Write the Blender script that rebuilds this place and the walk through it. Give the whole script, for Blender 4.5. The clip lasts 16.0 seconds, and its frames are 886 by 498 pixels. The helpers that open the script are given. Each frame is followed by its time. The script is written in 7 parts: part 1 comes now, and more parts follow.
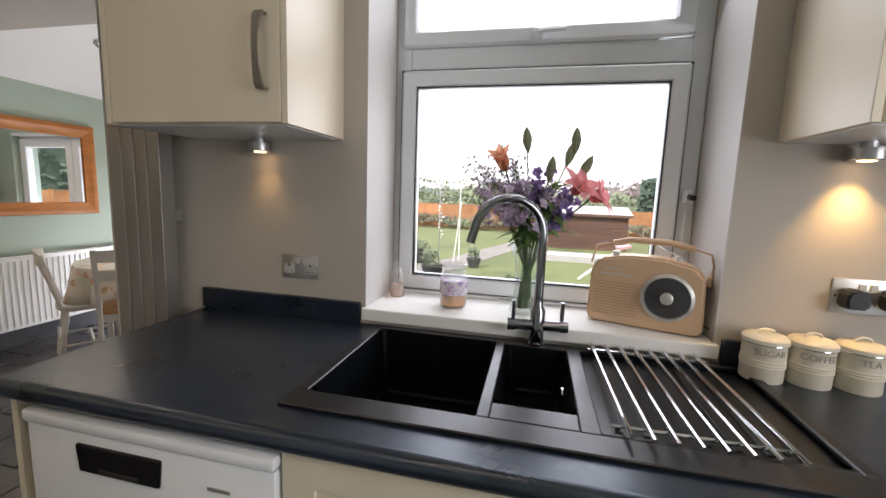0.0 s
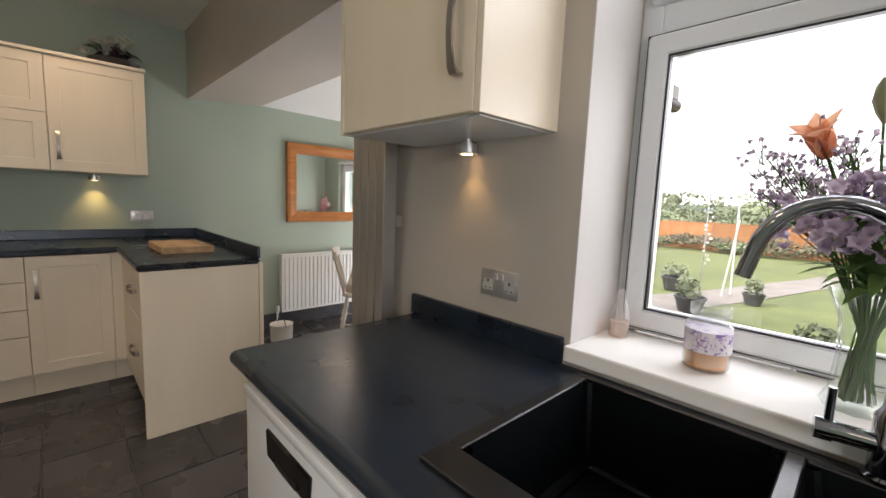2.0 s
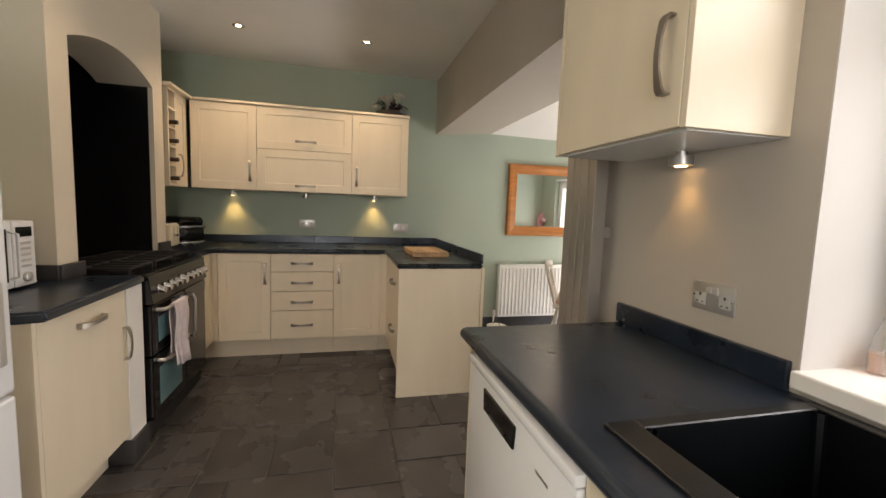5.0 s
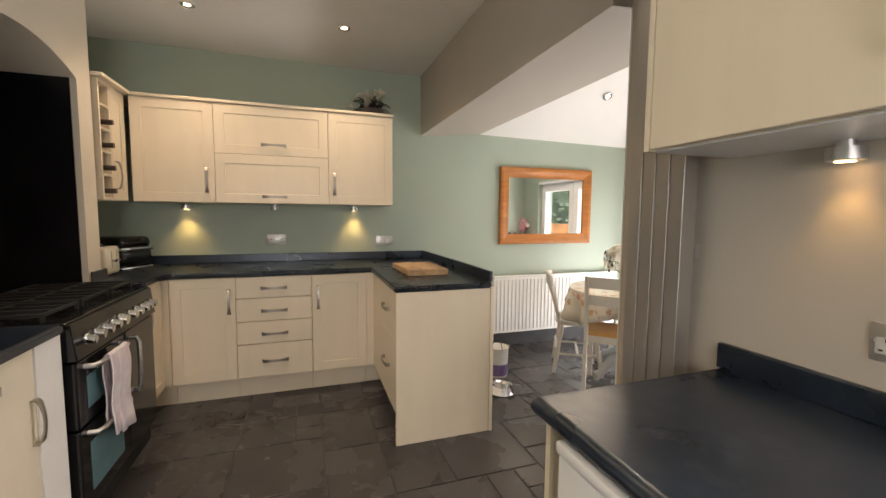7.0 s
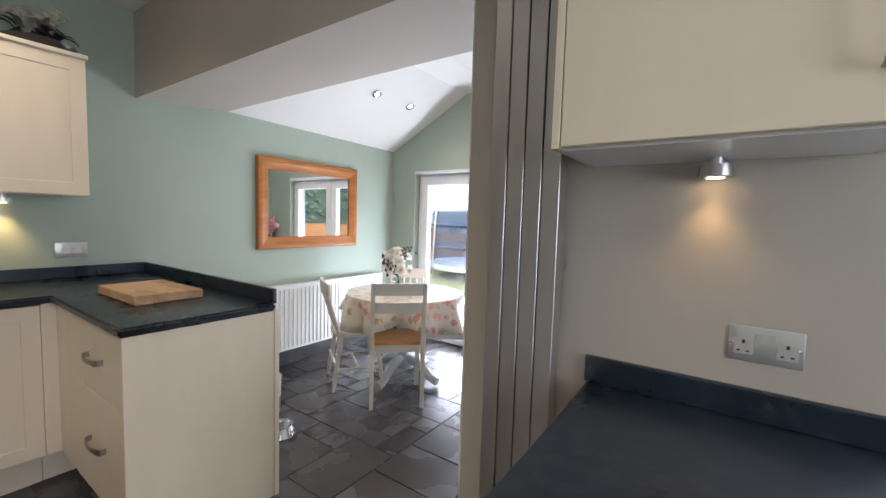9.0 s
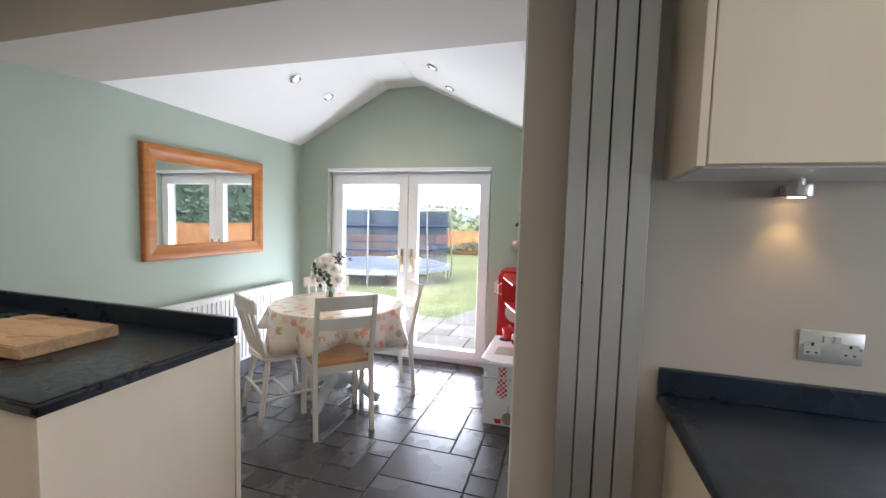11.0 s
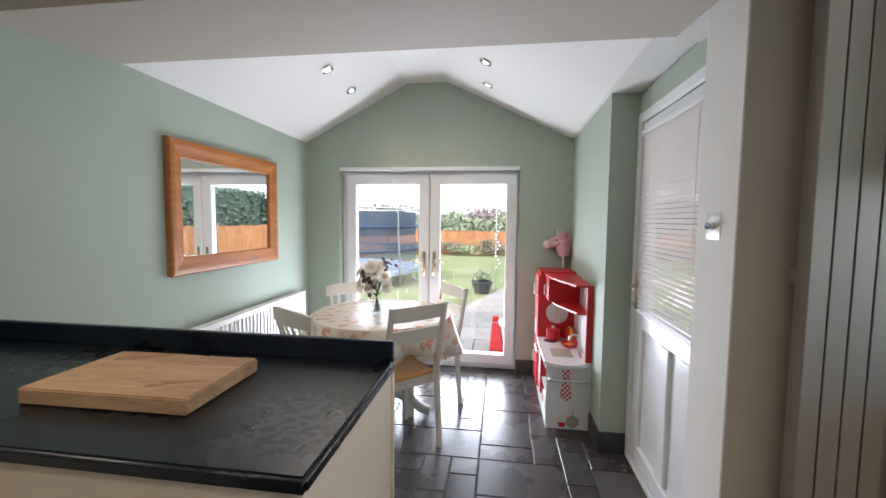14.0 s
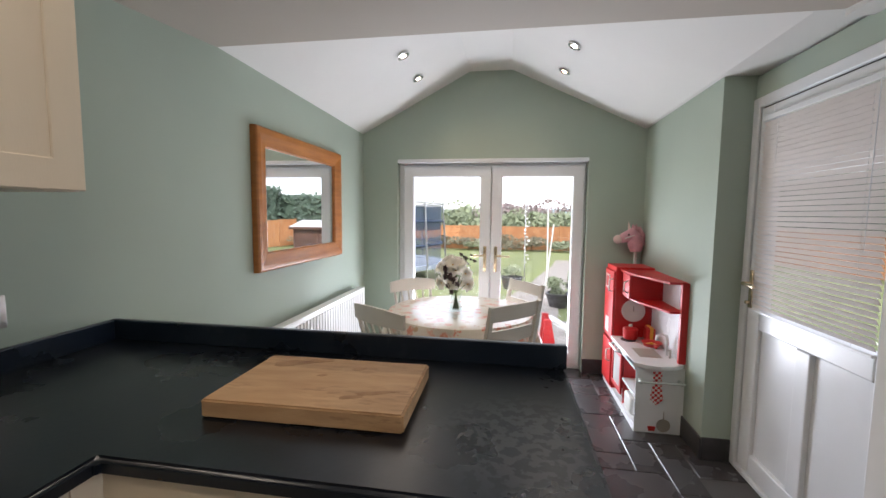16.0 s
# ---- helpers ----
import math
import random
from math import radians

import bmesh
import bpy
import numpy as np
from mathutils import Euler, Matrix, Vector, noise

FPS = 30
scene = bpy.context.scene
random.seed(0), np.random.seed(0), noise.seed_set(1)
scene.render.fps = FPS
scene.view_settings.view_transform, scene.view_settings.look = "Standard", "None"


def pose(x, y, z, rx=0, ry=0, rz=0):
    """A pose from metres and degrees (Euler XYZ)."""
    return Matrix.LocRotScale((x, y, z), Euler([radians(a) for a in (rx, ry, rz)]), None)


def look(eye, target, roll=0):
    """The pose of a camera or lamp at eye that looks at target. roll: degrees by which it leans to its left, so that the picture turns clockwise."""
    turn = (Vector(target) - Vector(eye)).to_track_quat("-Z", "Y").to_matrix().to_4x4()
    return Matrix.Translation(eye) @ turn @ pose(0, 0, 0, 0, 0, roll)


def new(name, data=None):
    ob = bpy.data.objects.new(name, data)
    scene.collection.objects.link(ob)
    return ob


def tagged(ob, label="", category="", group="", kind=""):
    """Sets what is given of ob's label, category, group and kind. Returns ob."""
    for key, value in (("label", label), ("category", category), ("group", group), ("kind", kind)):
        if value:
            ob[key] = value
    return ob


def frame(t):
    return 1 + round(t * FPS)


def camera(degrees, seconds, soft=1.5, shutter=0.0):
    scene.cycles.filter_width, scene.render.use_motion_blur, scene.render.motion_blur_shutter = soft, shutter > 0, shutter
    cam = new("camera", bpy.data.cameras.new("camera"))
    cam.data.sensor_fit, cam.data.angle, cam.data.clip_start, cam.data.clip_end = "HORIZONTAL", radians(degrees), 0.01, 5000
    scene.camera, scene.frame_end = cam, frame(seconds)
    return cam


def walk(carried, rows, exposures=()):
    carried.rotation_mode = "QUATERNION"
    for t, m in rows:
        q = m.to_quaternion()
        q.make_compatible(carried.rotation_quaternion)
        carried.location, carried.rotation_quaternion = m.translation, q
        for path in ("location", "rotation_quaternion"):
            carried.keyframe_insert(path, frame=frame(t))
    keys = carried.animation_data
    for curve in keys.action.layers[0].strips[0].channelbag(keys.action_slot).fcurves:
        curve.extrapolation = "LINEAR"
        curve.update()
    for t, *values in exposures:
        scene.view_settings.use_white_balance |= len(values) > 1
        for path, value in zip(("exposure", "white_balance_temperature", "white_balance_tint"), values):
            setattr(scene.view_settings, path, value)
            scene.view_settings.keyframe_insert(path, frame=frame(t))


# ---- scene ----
cam = camera(94.8, 16.0)
PATH = [
    (0, (0.265, 0.288, 1.346), (-0.174, 2.22, 1.077), 2.1),
    (0.5, (0.258, 0.379, 1.316), (-0.414, 2.249, 1.088), 2.4),
    (1, (0.197, 0.474, 1.321), (-0.724, 2.233, 1.086), 2.4),
    (1.5, (0.182, 0.517, 1.318), (-0.988, 2.122, 1.087), 2.4),
    (2, (0.232, 0.566, 1.32), (-1.206, 1.936, 1.084), 2.3),
    (2.5, (0.292, 0.585, 1.314), (-1.336, 1.723, 1.083), 2.3),
    (3, (0.355, 0.563, 1.314), (-1.423, 1.45, 1.085), 2.0),
    (3.5, (0.403, 0.534, 1.316), (-1.451, 1.25, 1.093), 1.9),
    (4, (0.438, 0.505, 1.319), (-1.462, 1.09, 1.102), 1.6),
    (4.5, (0.439, 0.497, 1.318), (-1.485, 1.001, 1.107), 1.5),
    (4.7, (0.433, 0.496, 1.305), (-1.5, 0.971, 1.109), 2.0),
    (6.8, (0.007, 0.361, 1.329), (-1.907, 0.914, 1.162), 0.4),
    (7, (-0.057, 0.379, 1.338), (-1.946, 1.015, 1.172), 0.5),
    (7.5, (-0.183, 0.463, 1.341), (-1.978, 1.331, 1.182), 1.1),
    (8, (-0.293, 0.496, 1.324), (-1.906, 1.668, 1.174), 1.8),
    (8.5, (-0.419, 0.443, 1.333), (-1.814, 1.867, 1.183), 1.9),
    (9, (-0.573, 0.351, 1.347), (-1.717, 1.985, 1.201), 1.7),
    (9.2, (-0.603, 0.331, 1.355), (-1.664, 2.02, 1.21), 1.8),
    (11.3, (-1.229, 0.209, 1.378), (-1.751, 2.135, 1.242), 1.6),
    (11.5, (-1.278, 0.176, 1.374), (-1.774, 2.109, 1.242), 1.6),
    (12, (-1.395, 0.152, 1.377), (-1.832, 2.099, 1.24), 1.4),
    (12.5, (-1.533, 0.198, 1.369), (-1.93, 2.153, 1.236), 1.1),
    (13, (-1.675, 0.244, 1.363), (-2.03, 2.208, 1.235), 1.0),
    (13.5, (-1.78, 0.25, 1.366), (-2.094, 2.221, 1.235), 0.9),
    (14, (-1.942, 0.208, 1.385), (-2.222, 2.183, 1.242), 0.6),
    (14.5, (-2.084, 0.167, 1.384), (-2.364, 2.141, 1.234), 0.6),
    (15, (-2.256, 0.185, 1.388), (-2.528, 2.159, 1.22), 0.5),
    (15.5, (-2.318, 0.217, 1.364), (-2.638, 2.185, 1.201), 0.6),
    (16, (-2.44, 0.259, 1.37), (-2.756, 2.227, 1.202), 0.6),
]
EXPOSURES = [(0, 1.4, 6550, 17), (1.5, 1.48, 6650, 17), (3.5, 1.85, 7400, 17), (4.5, 1.85, 7500, 17), (7, 2.1, 7300, 17), (7.5, 2.15, 7000, 17), (8, 2.2, 6400, 17), (9, 2.0, 6000, 16),
             (11.5, 2.0, 6050, 16), (14.5, 1.7, 6150, 16), (16, 1.52, 6300, 17)]
walk(cam, [(t, look(eye, target, roll)) for t, eye, target, roll in PATH], EXPOSURES)

# ---- world, sun, large lights ----
world = bpy.data.worlds.new("world")
scene.world = world
world.use_nodes = True
wn = world.node_tree.nodes
sky = wn.new("ShaderNodeTexSky")
sky.sky_type, sky.sun_disc = "NISHITA", False
sky.sun_elevation, sky.sun_rotation = radians(42), radians(205)
sky.air_density, sky.dust_density = 1.0, 1.5
haze = wn.new("ShaderNodeMix")          # thin white cloud over most of the sky
haze.data_type = "RGBA"
haze.inputs["Factor"].default_value = 0.72
haze.inputs[7].default_value = (6.6, 6.8, 7.1, 1)
world.node_tree.links.new(sky.outputs[0], haze.inputs[6])
world.node_tree.links.new(haze.outputs[2], wn["Background"].inputs[0])
wn["Background"].inputs[1].default_value = 0.15


def lamp(name, kind, m, watts, colour=(1, 1, 1), **more):
    ob = new(name, bpy.data.lights.new(name, kind))
    ob.data.energy, ob.data.color, ob.matrix_basis = watts, colour, m
    if kind == "AREA":
        ob.data.shape = "RECTANGLE"
        ob.data.size, ob.data.size_y = more["size"]
    if kind == "SPOT":
        ob.data.spot_size, ob.data.spot_blend, ob.data.shadow_soft_size = radians(more["cone"]), 0.8, more["soft"]
    return ob


sun = lamp("sun", "SUN", look((-5, -11, 11), (0, 0, 0)), 1.4, (1.0, 0.96, 0.90))
sun.data.angle = radians(10.0)
lamp("window_light", "AREA", look((0.26, 1.90, 1.65), (0.0, 0.0, 0.7)), 4.0, (0.90, 0.95, 1.0), size=(0.9, 1.1))
# added fill from the east end; no source is known there
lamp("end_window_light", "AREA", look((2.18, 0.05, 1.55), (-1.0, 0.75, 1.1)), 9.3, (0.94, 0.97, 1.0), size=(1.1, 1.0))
lamp("french_light", "AREA", look((-2.62, 4.30, 0.42), (-2.75, 1.5, 0.75)), 25, (0.88, 0.94, 1.0), size=(1.5, 0.55))

# ---- materials ----


def mat(name, colour, rough=0.5, metal=0.0, vary=0.06, scale=6.0, bump=0.0, fine=120.0, other=None, wear=0.0, spec=0.5, coat=0.0, jitter=0.0, stretch=(1, 1, 1), third=None, marks=None):
    """A surface with broad colour variation, fine grain in relief and gloss that varies."""
    m = bpy.data.materials.new(name)
    m.use_nodes = True
    n, l = m.node_tree.nodes, m.node_tree.links
    b = n["Principled BSDF"]
    geo = n.new("ShaderNodeTexCoord")
    mp = n.new("ShaderNodeMapping")
    mp.inputs["Scale"].default_value = stretch
    l.new(geo.outputs["Object"], mp.inputs[0])
    if jitter:
        info, sh = n.new("ShaderNodeObjectInfo"), n.new("ShaderNodeVectorMath")
        sh.operation = "SCALE"
        sh.inputs[0].default_value = (37.0, 53.0, 0.0)
        l.new(info.outputs["Random"], sh.inputs["Scale"]), l.new(sh.outputs[0], mp.inputs["Location"])
    big, small = n.new("ShaderNodeTexNoise"), n.new("ShaderNodeTexNoise")
    big.inputs["Scale"].default_value, small.inputs["Scale"].default_value = scale, fine
    big.inputs["Detail"].default_value = 4.0
    l.new(mp.outputs[0], big.inputs["Vector"]), l.new(mp.outputs[0], small.inputs["Vector"])
    ramp = n.new("ShaderNodeValToRGB")
    c = Vector(colour)
    o = Vector(other) if other else c * (1 - vary * 2)
    ramp.color_ramp.elements[0].position, ramp.color_ramp.elements[1].position = 0.35, 0.65
    ramp.color_ramp.elements[0].color, ramp.color_ramp.elements[1].color = (*o, 1), (*c, 1)
    l.new(big.outputs[0], ramp.inputs[0])
    last = ramp.outputs[0]
    for tint, size, lo, hi, amount in ((third, scale * 0.45, 0.52, 0.68, 0.45), (marks, scale * 4.5, 0.53, 0.60, 0.42)):
        if tint:
            nz, mr, mx = n.new("ShaderNodeTexNoise"), n.new("ShaderNodeMapRange"), n.new("ShaderNodeMix")
            mx.data_type = "RGBA"
            nz.inputs["Scale"].default_value, nz.inputs["Detail"].default_value = size, 5.0
            mr.inputs["From Min"].default_value, mr.inputs["From Max"].default_value, mr.inputs["To Max"].default_value = lo, hi, amount
            l.new(mp.outputs[0], nz.inputs["Vector"]), l.new(nz.outputs[0], mr.inputs[0])
            fac = mr.outputs[0]
            if tint is marks:
                zone, zr, zm = n.new("ShaderNodeTexNoise"), n.new("ShaderNodeMapRange"), n.new("ShaderNodeMath")
                zone.inputs["Scale"].default_value, zm.operation = 2.2, "MULTIPLY"
                zr.inputs["From Min"].default_value, zr.inputs["From Max"].default_value = 0.46, 0.56
                l.new(mp.outputs[0], zone.inputs["Vector"]), l.new(zone.outputs[0], zr.inputs[0])
                l.new(zr.outputs[0], zm.inputs[0]), l.new(mr.outputs[0], zm.inputs[1])
                fac = zm.outputs[0]
            l.new(fac, mx.inputs["Factor"]), l.new(last, mx.inputs[6])
            mx.inputs[7].default_value = (*tint, 1)
            last = mx.outputs[2]
    if jitter:
        hsv = n.new("ShaderNodeHueSaturation")
        mul = n.new("ShaderNodeMapRange")
        mul.inputs["To Min"].default_value, mul.inputs["To Max"].default_value = 1 - jitter, 1 + jitter
        l.new(info.outputs["Random"], mul.inputs[0]), l.new(mul.outputs[0], hsv.inputs["Value"])
        l.new(last, hsv.inputs["Color"])
        last = hsv.outputs[0]
    l.new(last, b.inputs["Base Color"])
    r = n.new("ShaderNodeMapRange")
    r.inputs["To Min"].default_value, r.inputs["To Max"].default_value = max(0.02, rough - 0.06 - wear), min(1, rough + 0.06 + wear)
    l.new(big.outputs[0], r.inputs[0]), l.new(r.outputs[0], b.inputs["Roughness"])
    b.inputs["Metallic"].default_value, b.inputs["Specular IOR Level"].default_value = metal, spec
    b.inputs["Coat Weight"].default_value = coat
    if bump:
        bp = n.new("ShaderNodeBump")
        bp.inputs["Strength"].default_value, bp.inputs["Distance"].default_value = bump, 0.002
        l.new(small.outputs[0], bp.inputs["Height"]), l.new(bp.outputs[0], b.inputs["Normal"])
    return m


def glass(name, tint=(1, 1, 1), rough=0.0, milk=0.0):
    """Clear glass: lets light through and mirrors more at grazing angles. milk: how far it scatters."""
    m = bpy.data.materials.new(name)
    m.use_nodes = True
    n, l = m.node_tree.nodes, m.node_tree.links
    n.remove(n["Principled BSDF"])
    t, g, w, mix = n.new("ShaderNodeBsdfTransparent"), n.new("ShaderNodeBsdfGlossy"), n.new("ShaderNodeLayerWeight"), n.new("ShaderNodeMixShader")
    p, q = n.new("ShaderNodeMath"), n.new("ShaderNodeMath")
    d, mm = n.new("ShaderNodeBsdfDiffuse"), n.new("ShaderNodeMixShader")
    p.operation, q.operation = "POWER", "MULTIPLY_ADD"
    p.inputs[1].default_value, q.inputs[1].default_value, q.inputs[2].default_value = 5.0, 0.9, 0.045
    t.inputs[0].default_value, g.inputs["Roughness"].default_value, mm.inputs[0].default_value = (*tint, 1), rough, milk
    w.inputs["Blend"].default_value = 0.5
    l.new(w.outputs["Facing"], p.inputs[0]), l.new(p.outputs[0], q.inputs[0]), l.new(q.outputs[0], mix.inputs[0])
    l.new(t.outputs[0], mm.inputs[1]), l.new(d.outputs[0], mm.inputs[2])
    l.new(mm.outputs[0], mix.inputs[1]), l.new(g.outputs[0], mix.inputs[2])
    l.new(mix.outputs[0], n["Material Output"].inputs[0])
    return m


def glow(name, colour, strength):
    m = mat(name, (0.8, 0.8, 0.8))
    b = m.node_tree.nodes["Principled BSDF"]
    b.inputs["Emission Color"].default_value, b.inputs["Emission Strength"].default_value = (*colour, 1), strength
    return m


def sheer(name, colour, through_, translucent=0.0):
    """A thin weave that lets part of the light through."""
    m = mat(name, colour, 0.8, vary=0.03)
    n, l = m.node_tree.nodes, m.node_tree.links
    a, t, u, v = n.new("ShaderNodeMixShader"), n.new("ShaderNodeBsdfTransparent"), n.new("ShaderNodeMixShader"), n.new("ShaderNodeBsdfTranslucent")
    v.inputs[0].default_value = (*colour, 1)
    u.inputs[0].default_value, a.inputs[0].default_value = translucent, through_
    l.new(n["Principled BSDF"].outputs[0], u.inputs[1]), l.new(v.outputs[0], u.inputs[2])
    l.new(u.outputs[0], a.inputs[1]), l.new(t.outputs[0], a.inputs[2])
    l.new(a.outputs[0], n["Material Output"].inputs[0])
    return m


M_GREEN = mat("green_wall_paint", (0.41, 0.485, 0.41), 0.75, vary=0.02, scale=2, bump=0.12, fine=260)
M_GREY = mat("warm_grey_wall_paint", (0.50, 0.45, 0.39), 0.75, vary=0.02, scale=2, bump=0.12, fine=260)
M_WHITE = mat("white_matt_paint", (0.80, 0.79, 0.76), 0.8, vary=0.015, scale=2, bump=0.1, fine=240)
# white paint darkened so strong light doesn't burn out the recess
M_REVEAL = mat("dimmed_reveal_paint", (0.52, 0.50, 0.475), 0.6, vary=0.015, scale=2, bump=0.1, fine=240)
M_BREAST = mat("ivory_wall_paint", (0.70, 0.64, 0.54), 0.75, vary=0.02, scale=2, bump=0.12, fine=260)
M_UPVC = mat("white_plastic_frame", (0.80, 0.82, 0.84), 0.3, vary=0.01)
M_CREAM = mat("cream_cabinet_paint", (0.79, 0.695, 0.545), 0.38, vary=0.025, scale=3, bump=0.08, fine=90, stretch=(3, 3, 0.5))
# bluer base and highlight tint put the cool window sheen into the colour
M_WORKTOP = mat("dark_slate_laminate", (0.0105, 0.0185, 0.034), 0.29, other=(0.005, 0.009, 0.017), scale=5, bump=0.06, fine=90, wear=0.03, spec=0.85, marks=(0.034, 0.043, 0.055))
M_WORKTOP.node_tree.nodes["Principled BSDF"].inputs["Specular Tint"].default_value = (0.82, 0.91, 1.0, 1)
M_MOTTLED = M_WORKTOP.copy()                # the same laminate with a paler mottled patch near one corner
n, l = M_MOTTLED.node_tree.nodes, M_MOTTLED.node_tree.links
n["Principled BSDF"].inputs["Specular IOR Level"].default_value = 0.5
base_in = n["Principled BSDF"].inputs["Base Color"]
for nd in n:                              # the corner run: darker base, fainter marks, less of the blue lift
    if nd.bl_idname == "ShaderNodeValToRGB":
        nd.color_ramp.elements[0].color, nd.color_ramp.elements[1].color = (0.004, 0.006, 0.010, 1), (0.007, 0.010, 0.017, 1)
    if nd.bl_idname == "ShaderNodeMix" and nd.data_type == "RGBA":
        nd.inputs[7].default_value = (0.014, 0.018, 0.025, 1)
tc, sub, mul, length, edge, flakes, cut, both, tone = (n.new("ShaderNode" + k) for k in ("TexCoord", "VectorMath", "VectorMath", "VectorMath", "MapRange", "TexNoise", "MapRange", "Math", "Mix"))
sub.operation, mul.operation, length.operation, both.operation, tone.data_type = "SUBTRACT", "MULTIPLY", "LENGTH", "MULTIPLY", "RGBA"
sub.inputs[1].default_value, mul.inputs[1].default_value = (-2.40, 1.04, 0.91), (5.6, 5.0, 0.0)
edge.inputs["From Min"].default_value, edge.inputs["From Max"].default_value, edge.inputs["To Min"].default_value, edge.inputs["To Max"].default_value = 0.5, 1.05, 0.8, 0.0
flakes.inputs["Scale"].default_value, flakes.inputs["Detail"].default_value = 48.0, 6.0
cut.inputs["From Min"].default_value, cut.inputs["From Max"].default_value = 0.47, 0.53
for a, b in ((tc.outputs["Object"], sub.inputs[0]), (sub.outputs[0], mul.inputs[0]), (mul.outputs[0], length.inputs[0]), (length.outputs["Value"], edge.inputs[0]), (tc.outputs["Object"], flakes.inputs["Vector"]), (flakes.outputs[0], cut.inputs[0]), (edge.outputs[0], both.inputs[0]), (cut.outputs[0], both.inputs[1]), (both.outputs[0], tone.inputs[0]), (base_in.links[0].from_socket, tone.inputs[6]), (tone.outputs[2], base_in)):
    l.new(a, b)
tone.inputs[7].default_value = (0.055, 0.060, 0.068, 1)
M_SLATE = mat("dark_slate_tile", (0.062, 0.059, 0.062), 0.27, other=(0.044, 0.041, 0.042), scale=3, bump=0.35, fine=26, wear=0.04, jitter=0.2, third=(0.066, 0.054, 0.048))
M_SKIRT = mat("slate_skirting", (0.06, 0.058, 0.06), 0.4, other=(0.035, 0.034, 0.036), scale=8, bump=0.3, fine=40)
M_GROUT = mat("grey_grout", (0.088, 0.085, 0.082), 0.9, bump=0.3)
M_HANDLE = mat("satin_nickel_handle", (0.40, 0.37, 0.33), 0.40, 1.0, vary=0.03, scale=3)
M_STEEL = mat("brushed_steel", (0.62, 0.62, 0.63), 0.28, 1.0, vary=0.04, scale=3, bump=0.15, fine=160, stretch=(8, 8, 0.3))
M_CHROME = mat("polished_chrome", (0.75, 0.76, 0.78), 0.08, 1.0, vary=0.02)
M_BRASS = mat("pale_brass", (0.74, 0.62, 0.44), 0.22, 1.0, vary=0.02)
M_RADSTEEL = mat("grey_metallic_radiator", (0.47, 0.455, 0.44), 0.40, 0.85, wear=-0.05, vary=0.012, scale=3, stretch=(6, 6, 0.2))
M_RAD = mat("white_radiator_enamel", (0.80, 0.80, 0.78), 0.35, vary=0.01)
M_DARK = mat("shadow_gap_dark", (0.02, 0.02, 0.02), 0.7)
M_SINK = mat("black_composite_sink", (0.004, 0.005, 0.007), 0.32, spec=0.6, vary=0.1, scale=30, bump=0.2, fine=300)
# darker, duller copy of the sink black; the bowls' shade is in its colour
M_BOWL = mat("shaded_composite_bowl", (0.002, 0.003, 0.004), 0.5, spec=0.12, vary=0.1, scale=30, bump=0.2, fine=300)
M_BLACK = mat("black_gloss_enamel", (0.008, 0.008, 0.009), 0.12, vary=0.1)
M_BLACKT = mat("black_splash_tile", (0.012, 0.012, 0.014), 0.22, vary=0.2, scale=4)
M_BLACKP = mat("black_plastic", (0.015, 0.015, 0.016), 0.4)
M_IRON = mat("cast_iron", (0.010, 0.010, 0.010), 0.7, bump=0.4, fine=200)
M_WOOD = mat("honey_pine", (0.50, 0.19, 0.045), 0.34, third=(0.27, 0.095, 0.025), other=(0.38, 0.135, 0.032), scale=5, bump=0.2, fine=60, stretch=(1, 1, 6))
M_BOARD = mat("maple_board", (0.56, 0.375, 0.21), 0.6, other=(0.45, 0.285, 0.15), scale=6, bump=0.3, fine=80, stretch=(1, 4, 4), third=(0.20, 0.115, 0.06), marks=(0.25, 0.15, 0.08))
M_SEAT = mat("orange_pine_seat", (0.62, 0.33, 0.10), 0.45, other=(0.48, 0.23, 0.06), scale=6, stretch=(1, 6, 1))
M_CHAIR = mat("pale_painted_wood", (0.66, 0.63, 0.57), 0.45, vary=0.03, scale=8, bump=0.1)
M_TABLEGREY = mat("pale_blue_grey_paint", (0.50, 0.55, 0.55), 0.45, vary=0.03)
M_RED = mat("red_painted_board", (0.55, 0.015, 0.015), 0.4, vary=0.05)
M_PINK = mat("pink_plush", (0.74, 0.38, 0.43), 0.95, bump=0.8, fine=300, vary=0.08, scale=20)
M_MUZZLE = mat("pale_pink_plush", (0.80, 0.62, 0.58), 0.95, bump=0.6, fine=300)
M_YELLOW = mat("yellow_plastic", (0.75, 0.42, 0.04), 0.35)
M_SOCKW = mat("white_plastic_insert", (0.75, 0.74, 0.70), 0.35)
M_SOCKG = mat("pale_grey_insert", (0.55, 0.54, 0.51), 0.4)
M_PLATE = mat("satin_chrome_plate", (0.60, 0.59, 0.57), 0.38, 0.75, vary=0.03)
M_BEIGE = mat("beige_leatherette", (0.63, 0.43, 0.27), 0.5, vary=0.04, scale=10, bump=0.3, fine=200)
M_GRILLE = mat("beige_grille", (0.50, 0.33, 0.20), 0.5)
M_ENAMEL = mat("cream_enamel", (0.72, 0.66, 0.53), 0.3, vary=0.02)
M_ENAMELG = mat("grey_lettering", (0.38, 0.35, 0.30), 0.4)
M_BULB = glow("warm_bulb", (1.0, 0.66, 0.30), 4.0)
M_SPOT = glow("downlight_bulb", (1.0, 0.80, 0.52), 5.0)
M_GLASS = glass("clear_glass")
M_VASE = glass("vase_glass", (0.96, 0.99, 0.97), 0.03, 0.04)
M_SOAP = glass("pale_soap_glass", (0.98, 0.97, 0.95), 0.1, 0.16)
M_JAR = glass("jar_glass", (0.97, 0.98, 0.98), 0.02, 0.13)
